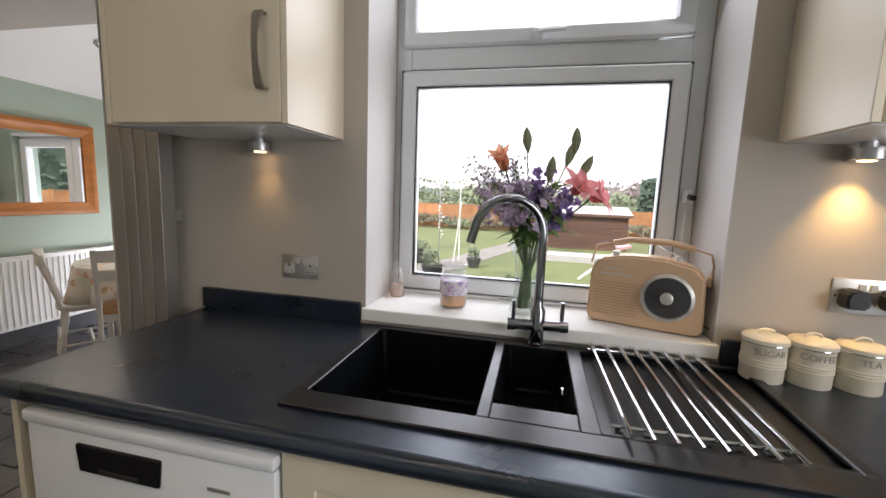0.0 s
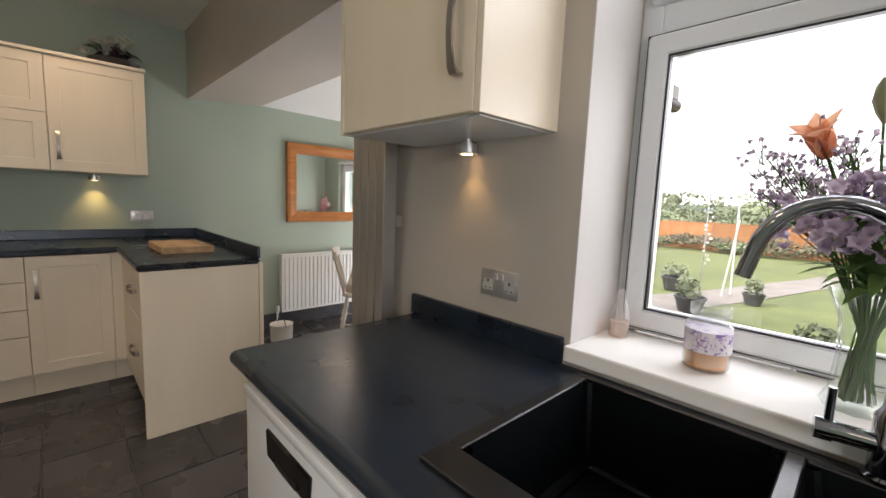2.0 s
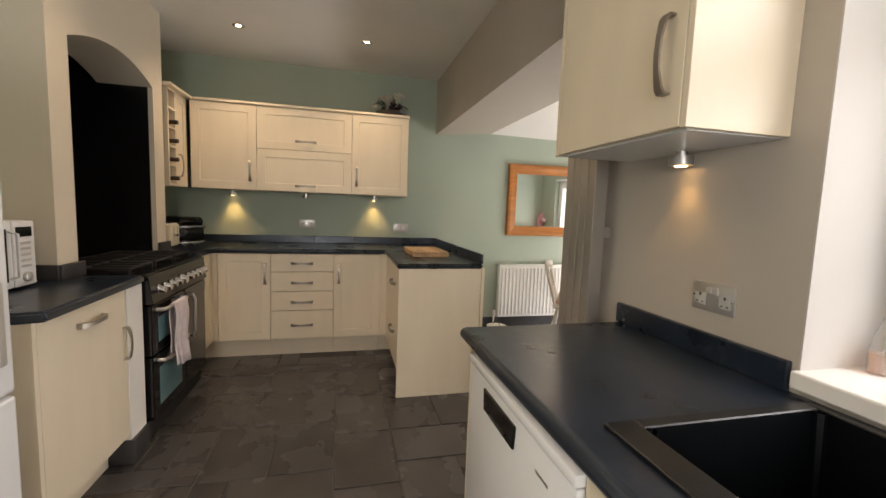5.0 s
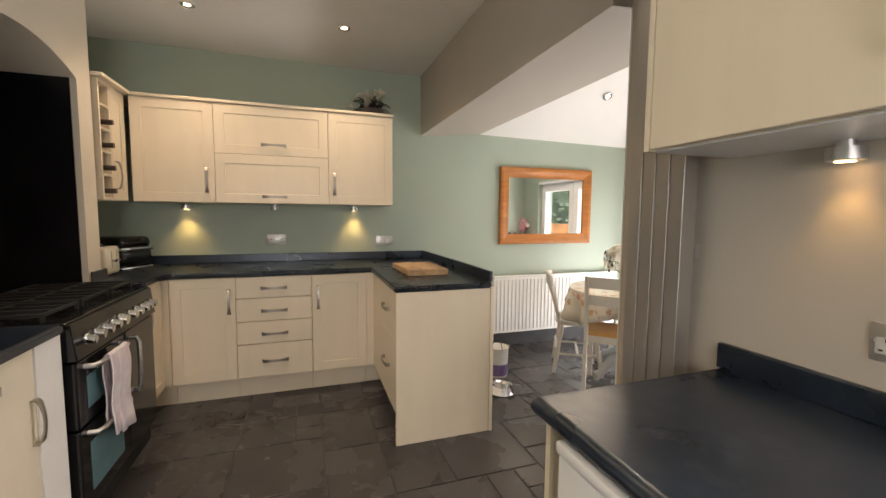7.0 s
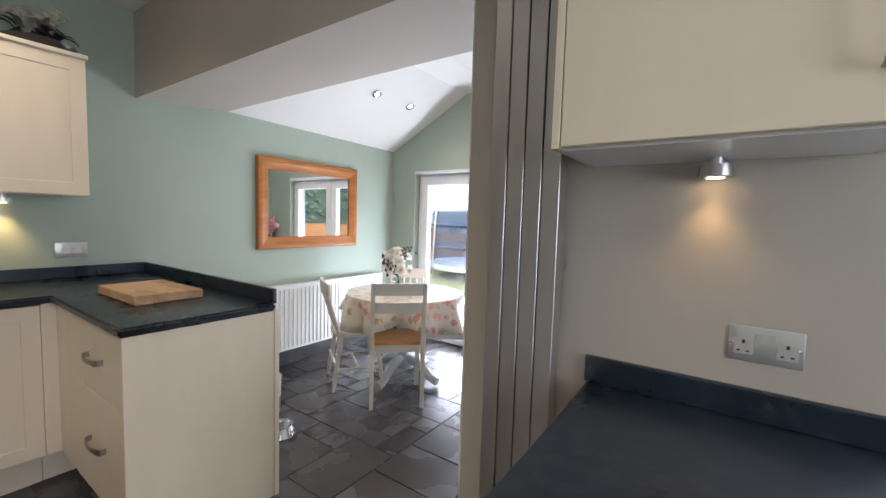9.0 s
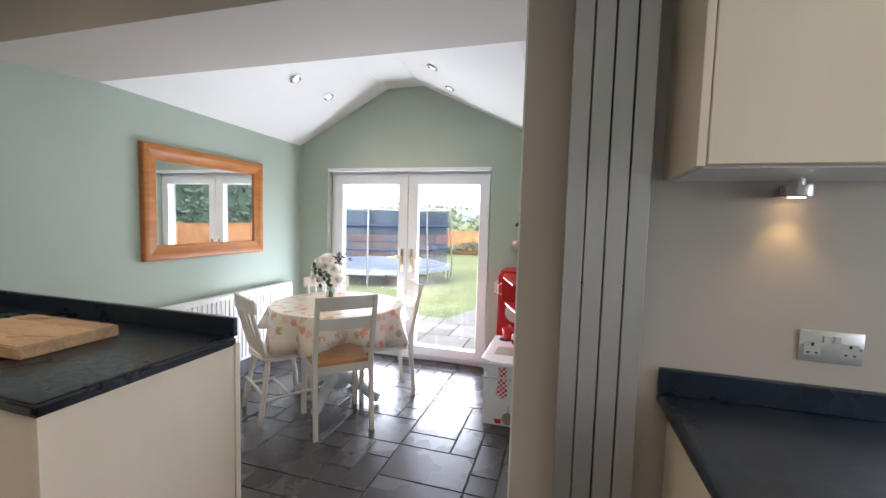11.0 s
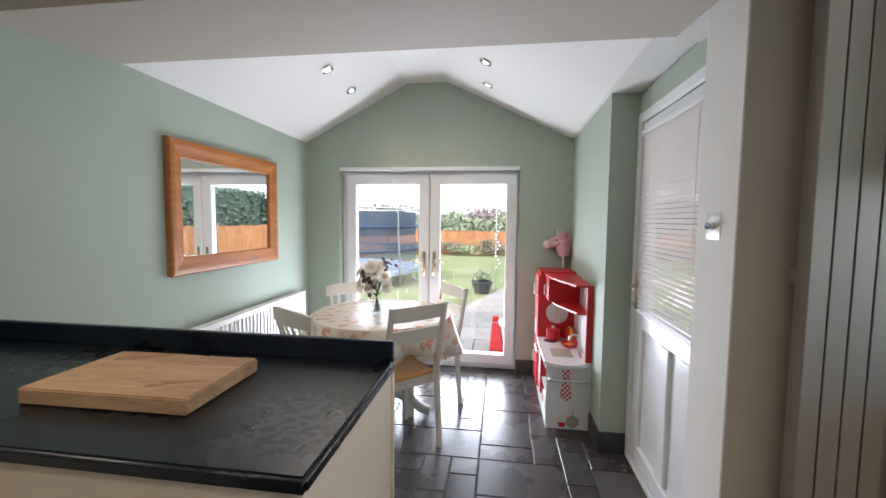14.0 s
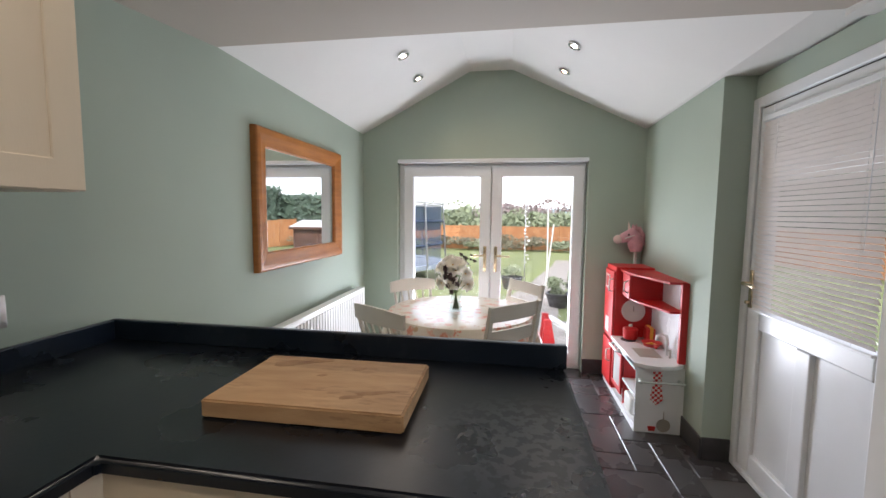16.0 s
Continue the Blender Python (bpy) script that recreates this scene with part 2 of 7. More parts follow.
M_MIRROR = mat("mirror_silver", (0.88, 0.90, 0.90), 0.0, 1.0, vary=0.0)
M_MIRROR.node_tree.nodes["Principled BSDF"].inputs["Roughness"].default_value = 0.0
for lk in list(M_MIRROR.node_tree.nodes["Principled BSDF"].inputs["Roughness"].links):
    M_MIRROR.node_tree.links.remove(lk)
M_RENDER = mat("white_outside_render", (0.78, 0.76, 0.72), 0.9, bump=0.6, fine=90)
M_BROWN = mat("brown_pipe_plastic", (0.05, 0.03, 0.02), 0.45)
M_GRASS = mat("lawn_grass", (0.17, 0.20, 0.065), 0.95, other=(0.12, 0.145, 0.05), scale=1.0, bump=1.0, fine=60)
M_PATIO = mat("pale_patio_slab", (0.34, 0.31, 0.27), 0.85, other=(0.26, 0.235, 0.20), scale=3, bump=0.4, fine=60, jitter=0.15)
M_FENCE = mat("orange_fence_timber", (0.48, 0.23, 0.095), 0.75, other=(0.36, 0.15, 0.055), scale=4, bump=0.4, fine=40, jitter=0.2)
M_SHED = mat("brown_log_timber", (0.13, 0.065, 0.045), 0.8, other=(0.09, 0.045, 0.03), scale=5, bump=0.4, jitter=0.15)
M_FELT = mat("pale_roof_felt", (0.45, 0.44, 0.42), 0.85, bump=0.4)
# leaf tones lifted and flattened, so garden haze is part of their colour
M_LEAF = mat("bush_leaf", (0.25, 0.29, 0.17), 0.8, other=(0.19, 0.23, 0.13), scale=3, jitter=0.2)
M_LEAFD = mat("dark_hedge_leaf", (0.085, 0.13, 0.085), 0.85, other=(0.065, 0.105, 0.07), scale=3)
M_BORDER = mat("border_leaf", (0.20, 0.19, 0.12), 0.9, other=(0.15, 0.14, 0.09), scale=1.5)
# chrome whose base tone carries the reflection of the dim room
M_TAP = mat("darkened_chrome", (0.30, 0.31, 0.33), 0.10, 1.0, vary=0.03)
M_LEAFR = mat("russet_leaf", (0.26, 0.19, 0.19), 0.85, other=(0.20, 0.18, 0.15), scale=2)
M_BARK = mat("bark", (0.12, 0.085, 0.06), 0.9, bump=0.8, fine=40)
M_STEM = sheer("flower_stem", (0.09, 0.17, 0.04), 0.0, 0.3)
M_NAVY = mat("navy_strap", (0.035, 0.06, 0.12), 0.7)


M_NET = sheer("navy_net", (0.07, 0.10, 0.15), 0.6)
M_NETBAND = sheer("slate_blue_net", (0.10, 0.14, 0.19), 0.2)
M_BLIND = sheer("white_blind_slat", (0.80, 0.76, 0.73), 0.0, 0.36)
M_BLUE = mat("blue_pad", (0.30, 0.35, 0.41), 0.6)
M_PURPLE = sheer("purple_petal", (0.28, 0.20, 0.42), 0.0, 0.35)
M_LILAC = sheer("lilac_petal", (0.62, 0.52, 0.64), 0.0, 0.4)
M_LILY = sheer("pink_lily_petal", (0.72, 0.28, 0.29), 0.0, 0.45)
M_ORANGE = sheer("orange_lily_petal", (0.80, 0.42, 0.26), 0.0, 0.5)
M_BUD = sheer("green_bud", (0.30, 0.31, 0.20), 0.0, 0.3)
M_WAX = mat("orange_wax", (0.78, 0.36, 0.10), 0.5)
# dark oven glass with its teal reflection laid in as base colour
M_TEAL = mat("oven_glass_teal_reflection", (0.10, 0.20, 0.22), 0.08, vary=0.1)
M_TOWEL = mat("white_tea_towel", (0.72, 0.68, 0.68), 0.95, bump=0.8, fine=250, other=(0.60, 0.50, 0.55), scale=14)
M_FRIDGE = mat("white_fridge_enamel", (0.80, 0.82, 0.84), 0.25, vary=0.01)

# ---- building helpers ----


def link(name, bm, material, parent=None, label="", smooth=False):
    me = bpy.data.meshes.new(name)
    bmesh.ops.recalc_face_normals(bm, faces=bm.faces)
    bm.to_mesh(me)
    bm.free()
    me.materials.append(material)
    if smooth:
        for p in me.polygons:
            p.use_smooth = True
        me.set_sharp_from_angle(angle=radians(38))
    ob = new(name, me)
    ob.parent = parent
    return tagged(ob, label)


def part(name, bm, material, parent, label="", smooth=False):
    return link(name, bm, material, parent, label, smooth)


def thing(name, label, category, m, group="", kind=""):
    ob = new(name)
    ob.empty_display_size = 0.1
    ob.matrix_basis = m
    return tagged(ob, label, category, group, kind)


def structure(name, bm, material, label="", smooth=False):
    return tagged(link(name, bm, material, None, label, smooth), label, "", "", "structure")


def boxes(*bs, bevel=0.0, seg=1):
    bm = bmesh.new()
    for x0, y0, z0, x1, y1, z1 in bs:
        r = bmesh.ops.create_cube(bm, size=1.0, matrix=Matrix.Translation(((x0 + x1) / 2, (y0 + y1) / 2, (z0 + z1) / 2)) @ Matrix.Diagonal((abs(x1 - x0), abs(y1 - y0), abs(z1 - z0), 1)))
    if bevel:
        bmesh.ops.bevel(bm, geom=list(bm.edges), offset=bevel, segments=seg, affect="EDGES", profile=0.5)
    return bm


def lathe(profile, n=24, bm=None, at=(0, 0, 0), m=None):
    """Turns (radius, height) points round z."""
    bm = bm or bmesh.new()
    rings = []
    m = m or Matrix.Identity(4)
    for r, z in profile:
        ring = [bm.verts.new(m @ (Vector(at) + Vector((r * math.cos(2 * math.pi * i / n), r * math.sin(2 * math.pi * i / n), z)))) for i in range(n)]
        rings.append(ring)
    for a, b in zip(rings, rings[1:]):
        for i in range(n):
            bm.faces.new((a[i], a[(i + 1) % n], b[(i + 1) % n], b[i]))
    bm.faces.new(rings[0][::-1])
    bm.faces.new(rings[-1])
    return bm


def tube(points, r, n=10, bm=None, flat=1.0):
    """A rod of radius r (one number, or one a point) along points."""
    bm = bm or bmesh.new()
    pts = [Vector(p) for p in points]
    rad = r if isinstance(r, (list, tuple)) else [r] * len(pts)
    rings, side = [], None
    for i, p in enumerate(pts):
        d = (pts[min(i + 1, len(pts) - 1)] - pts[max(i - 1, 0)]).normalized()
        ref = side if side is not None else (Vector((0, 0, 1)) if abs(d.z) < 0.9 else Vector((1, 0, 0)))
        u = (ref - d * ref.dot(d)).normalized()
        side = u
        v = d.cross(u)
        rings.append([bm.verts.new(p + (u * math.cos(2 * math.pi * k / n) + v * math.sin(2 * math.pi * k / n) * flat) * rad[i]) for k in range(n)])
    for a, b in zip(rings, rings[1:]):
        for k in range(n):
            bm.faces.new((a[k], a[(k + 1) % n], b[(k + 1) % n], b[k]))
    bm.faces.new(rings[0][::-1])
    bm.faces.new(rings[-1])
    return bm


def prism(outline, z0, z1, axis="z", bevel=0.0, seg=1):
    """An outline pushed from z0 to z1 along the axis; the outline is (x, y), (x, z) or (y, z)."""
    bm = bmesh.new()
    put = {"z": lambda a, b, c: (a, b, c), "y": lambda a, b, c: (a, c, b), "x": lambda a, b, c: (c, a, b)}[axis]
    lo = [bm.verts.new(put(a, b, z0)) for a, b in outline]
    hi = [bm.verts.new(put(a, b, z1)) for a, b in outline]
    n = len(outline)
    bm.faces.new(lo[::-1]), bm.faces.new(hi)
    for i in range(n):
        bm.faces.new((lo[i], lo[(i + 1) % n], hi[(i + 1) % n], hi[i]))
    if bevel:
        bmesh.ops.recalc_face_normals(bm, faces=bm.faces)
        bmesh.ops.bevel(bm, geom=list(bm.edges), offset=bevel, segments=seg, affect="EDGES")
    return bm


def add(bm, other):
    """Joins another bmesh into bm."""
    me = bpy.data.meshes.new("join")
    other.to_mesh(me)
    other.free()
    bm.from_mesh(me)
    bpy.data.meshes.remove(me)
    return bm


def turned(bm, m):
    bmesh.ops.transform(bm, matrix=m, verts=bm.verts)
    return bm


def face_east(x, y, z=0):
    return pose(x, y, z, 0, 0, 90)


def face_north(x, y, z=0):
    return pose(x, y, z, 0, 0, 180)


def holed(ox0, oy0, ox1, oy1, ix0, iy0, ix1, iy1, a, b, axis="z", bevel=0.0, seg=1):
    """A slab from a to b along the axis with a rectangular hole, in one piece."""
    bm = bmesh.new()
    put = {"z": lambda p, q, c: (p, q, c), "y": lambda p, q, c: (p, c, q), "x": lambda p, q, c: (c, p, q)}[axis]
    O, I = [(ox0, oy0), (ox1, oy0), (ox1, oy1), (ox0, oy1)], [(ix0, iy0), (ix1, iy0), (ix1, iy1), (ix0, iy1)]
    v = [[bm.verts.new(put(p, q, c)) for p, q in loop] for c in (a, b) for loop in (O, I)]
    for k in range(4):
        n = (k + 1) % 4
        bm.faces.new((v[0][k], v[0][n], v[1][n], v[1][k])), bm.faces.new((v[2][k], v[3][k], v[3][n], v[2][n]))
        bm.faces.new((v[0][k], v[2][k], v[2][n], v[0][n])), bm.faces.new((v[1][k], v[1][n], v[3][n], v[3][k]))
    bmesh.ops.recalc_face_normals(bm, faces=bm.faces)
    if bevel:
        mitres = {frozenset((v[c][k], v[c + 1][k])) for c in (0, 2) for k in range(4)}
        es = [e for e in bm.edges if frozenset(e.verts) not in mitres]
        bmesh.ops.bevel(bm, geom=es, offset=bevel, segments=seg, affect="EDGES")
    return bm


def ring(x0, z0, x1, z1, w, y0, y1, bevel=0.004):
    """A rectangular frame of bar width w in the plane of x and z."""
    return holed(x0, z0, x1, z1, x0 + w, z0 + w, x1 - w, z1 - w, y0, y1, "y", bevel)


# ---- the shell ----
CEIL, SOFFIT = 2.60, 2.088
WX, WY = -3.77, 1.488      # west wall, sink wall
SY = -1.10                 # south wall
EX = 2.2                   # east end
BACK = 1.99                # outer face of the old back wall
NY = 3.88                  # gable wall
structure("floor", boxes((WX - 0.3, SY - 0.7, -0.12, EX + 0.2, NY + 0.3, -0.006)), M_GROUT, "grey grout bed beneath the slate floor tiles")
structure("wall_west", boxes((WX - 0.25, SY - 0.6, -0.1, WX, NY + 0.25, 2.9)), M_GREEN, "sage green painted plaster wall running through both rooms")
structure("wall_south", boxes((WX, SY - 0.2, -0.1, -2.985, SY, CEIL), (-1.80, SY - 0.2, -0.1, EX, SY, CEIL)), M_GREEN, "sage green painted kitchen wall behind the cooker side")
# opening and frame are added, unseen, to house the east fill lamp
structure("wall_east", holed(SY - 0.2, -0.1, BACK, CEIL, -0.50, 1.05, 0.60, 2.05, EX, EX + 0.2, "x"), M_GREY, "plain warm grey end wall with an added opening for light")
structure("window_2", holed(-0.50, 1.05, 0.60, 2.05, -0.43, 1.12, 0.53, 1.98, EX + 0.10, EX + 0.16, "x"), M_UPVC, "white plastic frame of an added, unseen end window")
# sink wall with the window opening, and its jamb beside the archway
OUT = 1.83                 # outer face of the sink wall
WL, WR, WB, WT = -0.262, 0.755, 0.930, 2.36
structure("wall_jamb", boxes((-1.27, WY, -0.1, -0.90, 1.70, CEIL)), M_GREY, "warm grey painted jamb of the wide opening")
structure("wall_sink", holed(-0.90, -0.1, EX, CEIL, WL, WB, WR, WT, WY, OUT, "y"), M_GREY, "warm grey painted thick wall with a deep window recess")
structure("beam", prism([(1.40, SOFFIT - 0.022), (BACK, SOFFIT + 0.03), (BACK, CEIL), (1.40, CEIL)], WX, -1.27, "x"), M_GREY, "boxed-in painted beam over the wide opening")
structure("ceiling_kitchen", boxes((WX, SY, CEIL, EX, BACK, CEIL + 0.2)), M_WHITE, "flat white plaster ceiling")
structure("beam_end", boxes((-1.27, 1.70, SOFFIT + 0.004, -0.9, BACK, CEIL)), M_WHITE, "white plaster over the side door recess")
# chimney breast with an arched alcove over the cooker
CX0, CX1, CY = -2.985, -1.80, -0.78
AX0, AX1, SPRING, CROWN = -2.835, -1.950, 2.055, 2.150
arch = [(AX1 + (AX0 - AX1) * i / 20, SPRING + (CROWN - SPRING) * (1 - (2 * i / 20 - 1) ** 2)) for i in range(21)]
outline = [(CX1, 0), (CX1, CEIL), (CX0, CEIL), (CX0, 0), (AX0, 0)] + arch[::-1] + [(AX1, 0)]
structure("chimney_breast", prism(outline, SY, CY, "y"), M_BREAST, "warm white plastered chimney breast with a low arch")
for b in ((AX0, SY, 0, AX0 + 0.006, CY - 0.03, SPRING), (AX1 - 0.006, SY, 0, AX1, CY - 0.03, SPRING), (AX0 - 0.14, SY - 0.32, 0, AX1 + 0.14, SY - 0.30, 2.3), (AX0 - 0.02, SY - 0.3, 0, AX0, SY, 2.2), (AX1, SY - 0.3, 0, AX1 + 0.02, SY, 2.2), (AX0 - 0.02, SY - 0.3, 2.2, AX1 + 0.02, SY, 2.22)):
    structure("alcove_lining", boxes(b), M_BLACKT, "black lining of the cooker alcove")
# extension: side walls, gable, sloping ceiling
PX, DXX = -1.335, -1.178    # pier face, door plane
structure("wall_pier", boxes((PX, 2.68, -0.1, -1.10, NY, 2.3)), M_GREEN, "sage green painted wall beside the play kitchen")
structure("wall_over_door", boxes((DXX, 1.70, 1.985, -1.10, 2.68, 2.10)), M_GREEN, "sage green wall strip over the side door")
GL, GR, GT = -3.445, -1.785, 1.85
gable = [(WX, GT), (WX, 2.10), (-2.80, 2.62), (-2.44, 2.62), (-1.36, 2.12), (PX + 0.19, 2.12), (PX + 0.19, GT)]
structure("wall_gable", add(prism(gable, NY, NY + 0.25, "y"), boxes((WX, NY, -0.1, GL, NY + 0.25, GT), (GR, NY, -0.1, -1.10, NY + 0.25, GT))), M_GREEN, "sage green gable wall round the glazed doors")
vault = [(WX, 2.092), (-2.80, 2.603), (-2.44, 2.603), (-1.36, 2.092), (-1.10, 2.092), (-1.10, 3.0), (WX, 3.0)]
vb = prism(vault, BACK, NY, "y")
for v in vb.verts:                        # the eaves fall a little towards the garden
    if v.co.y < BACK + 0.01 and v.co.z < 2.2:
        v.co.z += 0.028
structure("ceiling_dining", vb, M_WHITE, "white plaster ceiling sloping up to a narrow flat ridge")
structure("outer_wall", boxes((-1.10, 2.68, -0.4, -1.075, NY + 0.25, 2.2), (-1.10, 1.99, 1.985, -1.075, 2.68, 2.2)), M_RENDER, "white rendered outside wall of the dining extension")
# thin facing, lighter than the rest of the jamb
structure("jamb_lining", boxes((-1.275, WY - 0.002, 0, -1.27, 1.72, 2.085)), M_WHITE, "thin white facing on the side of the opening beside the door")
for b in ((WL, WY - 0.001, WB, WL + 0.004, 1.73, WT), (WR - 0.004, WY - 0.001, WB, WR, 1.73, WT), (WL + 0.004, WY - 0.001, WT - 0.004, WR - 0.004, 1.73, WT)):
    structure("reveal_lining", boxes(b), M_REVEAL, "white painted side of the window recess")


def skirt(name, *bs):
    structure(name, boxes(*bs, bevel=0.003), M_SKIRT, "dark slate tile skirting")


skirt("baseboard", (WX, 1.46, 0, WX + 0.012, NY, 0.14))
skirt("baseboard", (GR, NY - 0.012, 0, PX, NY, 0.13))
skirt("baseboard", (WX + 0.012, NY - 0.012, 0, GL, NY, 0.13))
skirt("baseboard", (PX - 0.012, 2.668, 0, PX, NY - 0.012, 0.13))
skirt("baseboard", (PX, 2.668, 0, DXX - 0.01, 2.68, 0.13))
skirt("baseboard", (-1.282, 1.476, 0, -1.27, 1.70, 0.13), (-1.27, 1.476, 0, -1.155, 1.488, 0.13))

# ---- windows and doors ----


def sink_window():
    w = thing("window_1", "white plastic kitchen window with a fanlight over one large pane", "window", pose(0, 0, 0), kind="structure")
    y = 1.73
    part("window_frame", add(ring(WL, 0.975, WR, WT, 0.055, y + 0.02, y + 0.09), boxes((WL + 0.055, y + 0.02, 1.777, WR - 0.055, y + 0.09, 1.850), bevel=0.004)), M_UPVC, w)
    s = part("sash", ring(-0.234, 0.988, 0.700, 1.772, 0.056, y, y + 0.06, 0.007), M_UPVC, w)
    part("pane", boxes((-0.180, y + 0.03, 1.04, 0.648, y + 0.034, 1.718)), M_GLASS, s).visible_shadow = False
    part("gasket", ring(-0.179, 1.043, 0.645, 1.717, 0.005, y + 0.002, y + 0.02, 0), M_BLACKP, s)
    # dark ring standing in for the shaded gap round the sash
    part("seal", ring(-0.2375, 0.9845, 0.7035, 1.7755, 0.01, y + 0.010, y + 0.0195, 0), M_DARK, w)
    f = part("fanlight", ring(-0.234, 1.850, 0.700, 2.31, 0.052, y, y + 0.06, 0.007), M_UPVC, w)
    part("pane", boxes((-0.183, y + 0.03, 1.900, 0.650, y + 0.034, 2.26)), M_GLASS, f).visible_shadow = False
    part("handle", add(boxes((0.215, y - 0.022, 1.857, 0.245, y, 1.887), bevel=0.004), tube([(0.23, y - 0.02, 1.872), (0.25, y - 0.028, 1.874), (0.315, y - 0.028, 1.875)], 0.007)), M_UPVC, f, smooth=True)
    part("casement_stay", boxes((0.712, y - 0.03, 1.343, 0.732, y + 0.01, 1.383), bevel=0.004), M_UPVC, w, "small white latch", smooth=True)
    part("stay_knob", tube([(0.722, y - 0.03, 1.363), (0.724, y - 0.055, 1.360)], 0.009, 10), M_BLACKP, w, "black knob", smooth=True)
    part("stay_cord", tube([(0.718, y - 0.02, 1.343), (0.712, y - 0.03, 1.24), (0.716, y - 0.03, 1.10)], 0.0016, 6), M_UPVC, w)
    part("window_sill", boxes((WL - 0.004, WY - 0.020, 0.9325, WR + 0.006, y + 0.02, 0.973), bevel=0.005, seg=2), M_WHITE, w, "white painted window board")


def french_doors():
    d = thing("door_1", "closed pair of white plastic glazed garden doors", "door", pose(0, 0, 0), kind="structure")
    y0, y1 = NY + 0.06, NY + 0.13
    part("door_frame", add(ring(GL + 0.001, 0.01, GR - 0.001, GT - 0.005, 0.075, y0 + 0.02, y1 + 0.02), boxes((GL, NY - 0.004, GT - 0.02, GR, NY + 0.1, GT + 0.012), (GL, y0 + 0.03, 0.0, GR, NY + 0.24, 0.03), bevel=0.003)), M_UPVC, d)
    mid = (GL + GR) / 2 + 0.015
    part("meeting_strip", boxes((mid - 0.012, y1 + 0.0005, 0.06, mid + 0.012, y1 + 0.012, GT - 0.06)), M_UPVC, d)
    for n, (a, b) in enumerate(((GL + 0.043, mid - 0.003), (mid + 0.003, GR - 0.018))):
        leaf = part("door_leaf", ring(a, 0.05, b, GT - 0.045, 0.095, y0 - 0.005, y1, 0.006), M_UPVC, d)
        part("pane", boxes((a + 0.09, y0 + 0.03, 0.14, b - 0.09, y0 + 0.034, GT - 0.13)), M_GLASS, leaf).visible_shadow = False
        hx = (b - 0.045) if n == 0 else (a + 0.045)
        s = -1 if n == 0 else 1
        hb = boxes((hx - 0.014, y0 - 0.018, 0.86, hx + 0.014, y0 - 0.005, 1.09), bevel=0.005, seg=2)
        add(hb, tube([(hx, y0 - 0.015, 1.01), (hx, y0 - 0.055, 1.01), (hx + s * 0.02, y0 - 0.06, 1.01), (hx + s * 0.125, y0 - 0.058, 1.005)], 0.009))
        add(hb, tube([(hx, y0 - 0.02, 0.90), (hx, y0 - 0.027, 0.90)], 0.008))
        part("handle", hb, M_BRASS, leaf, "pale brass lever handle on a long plate", smooth=True)


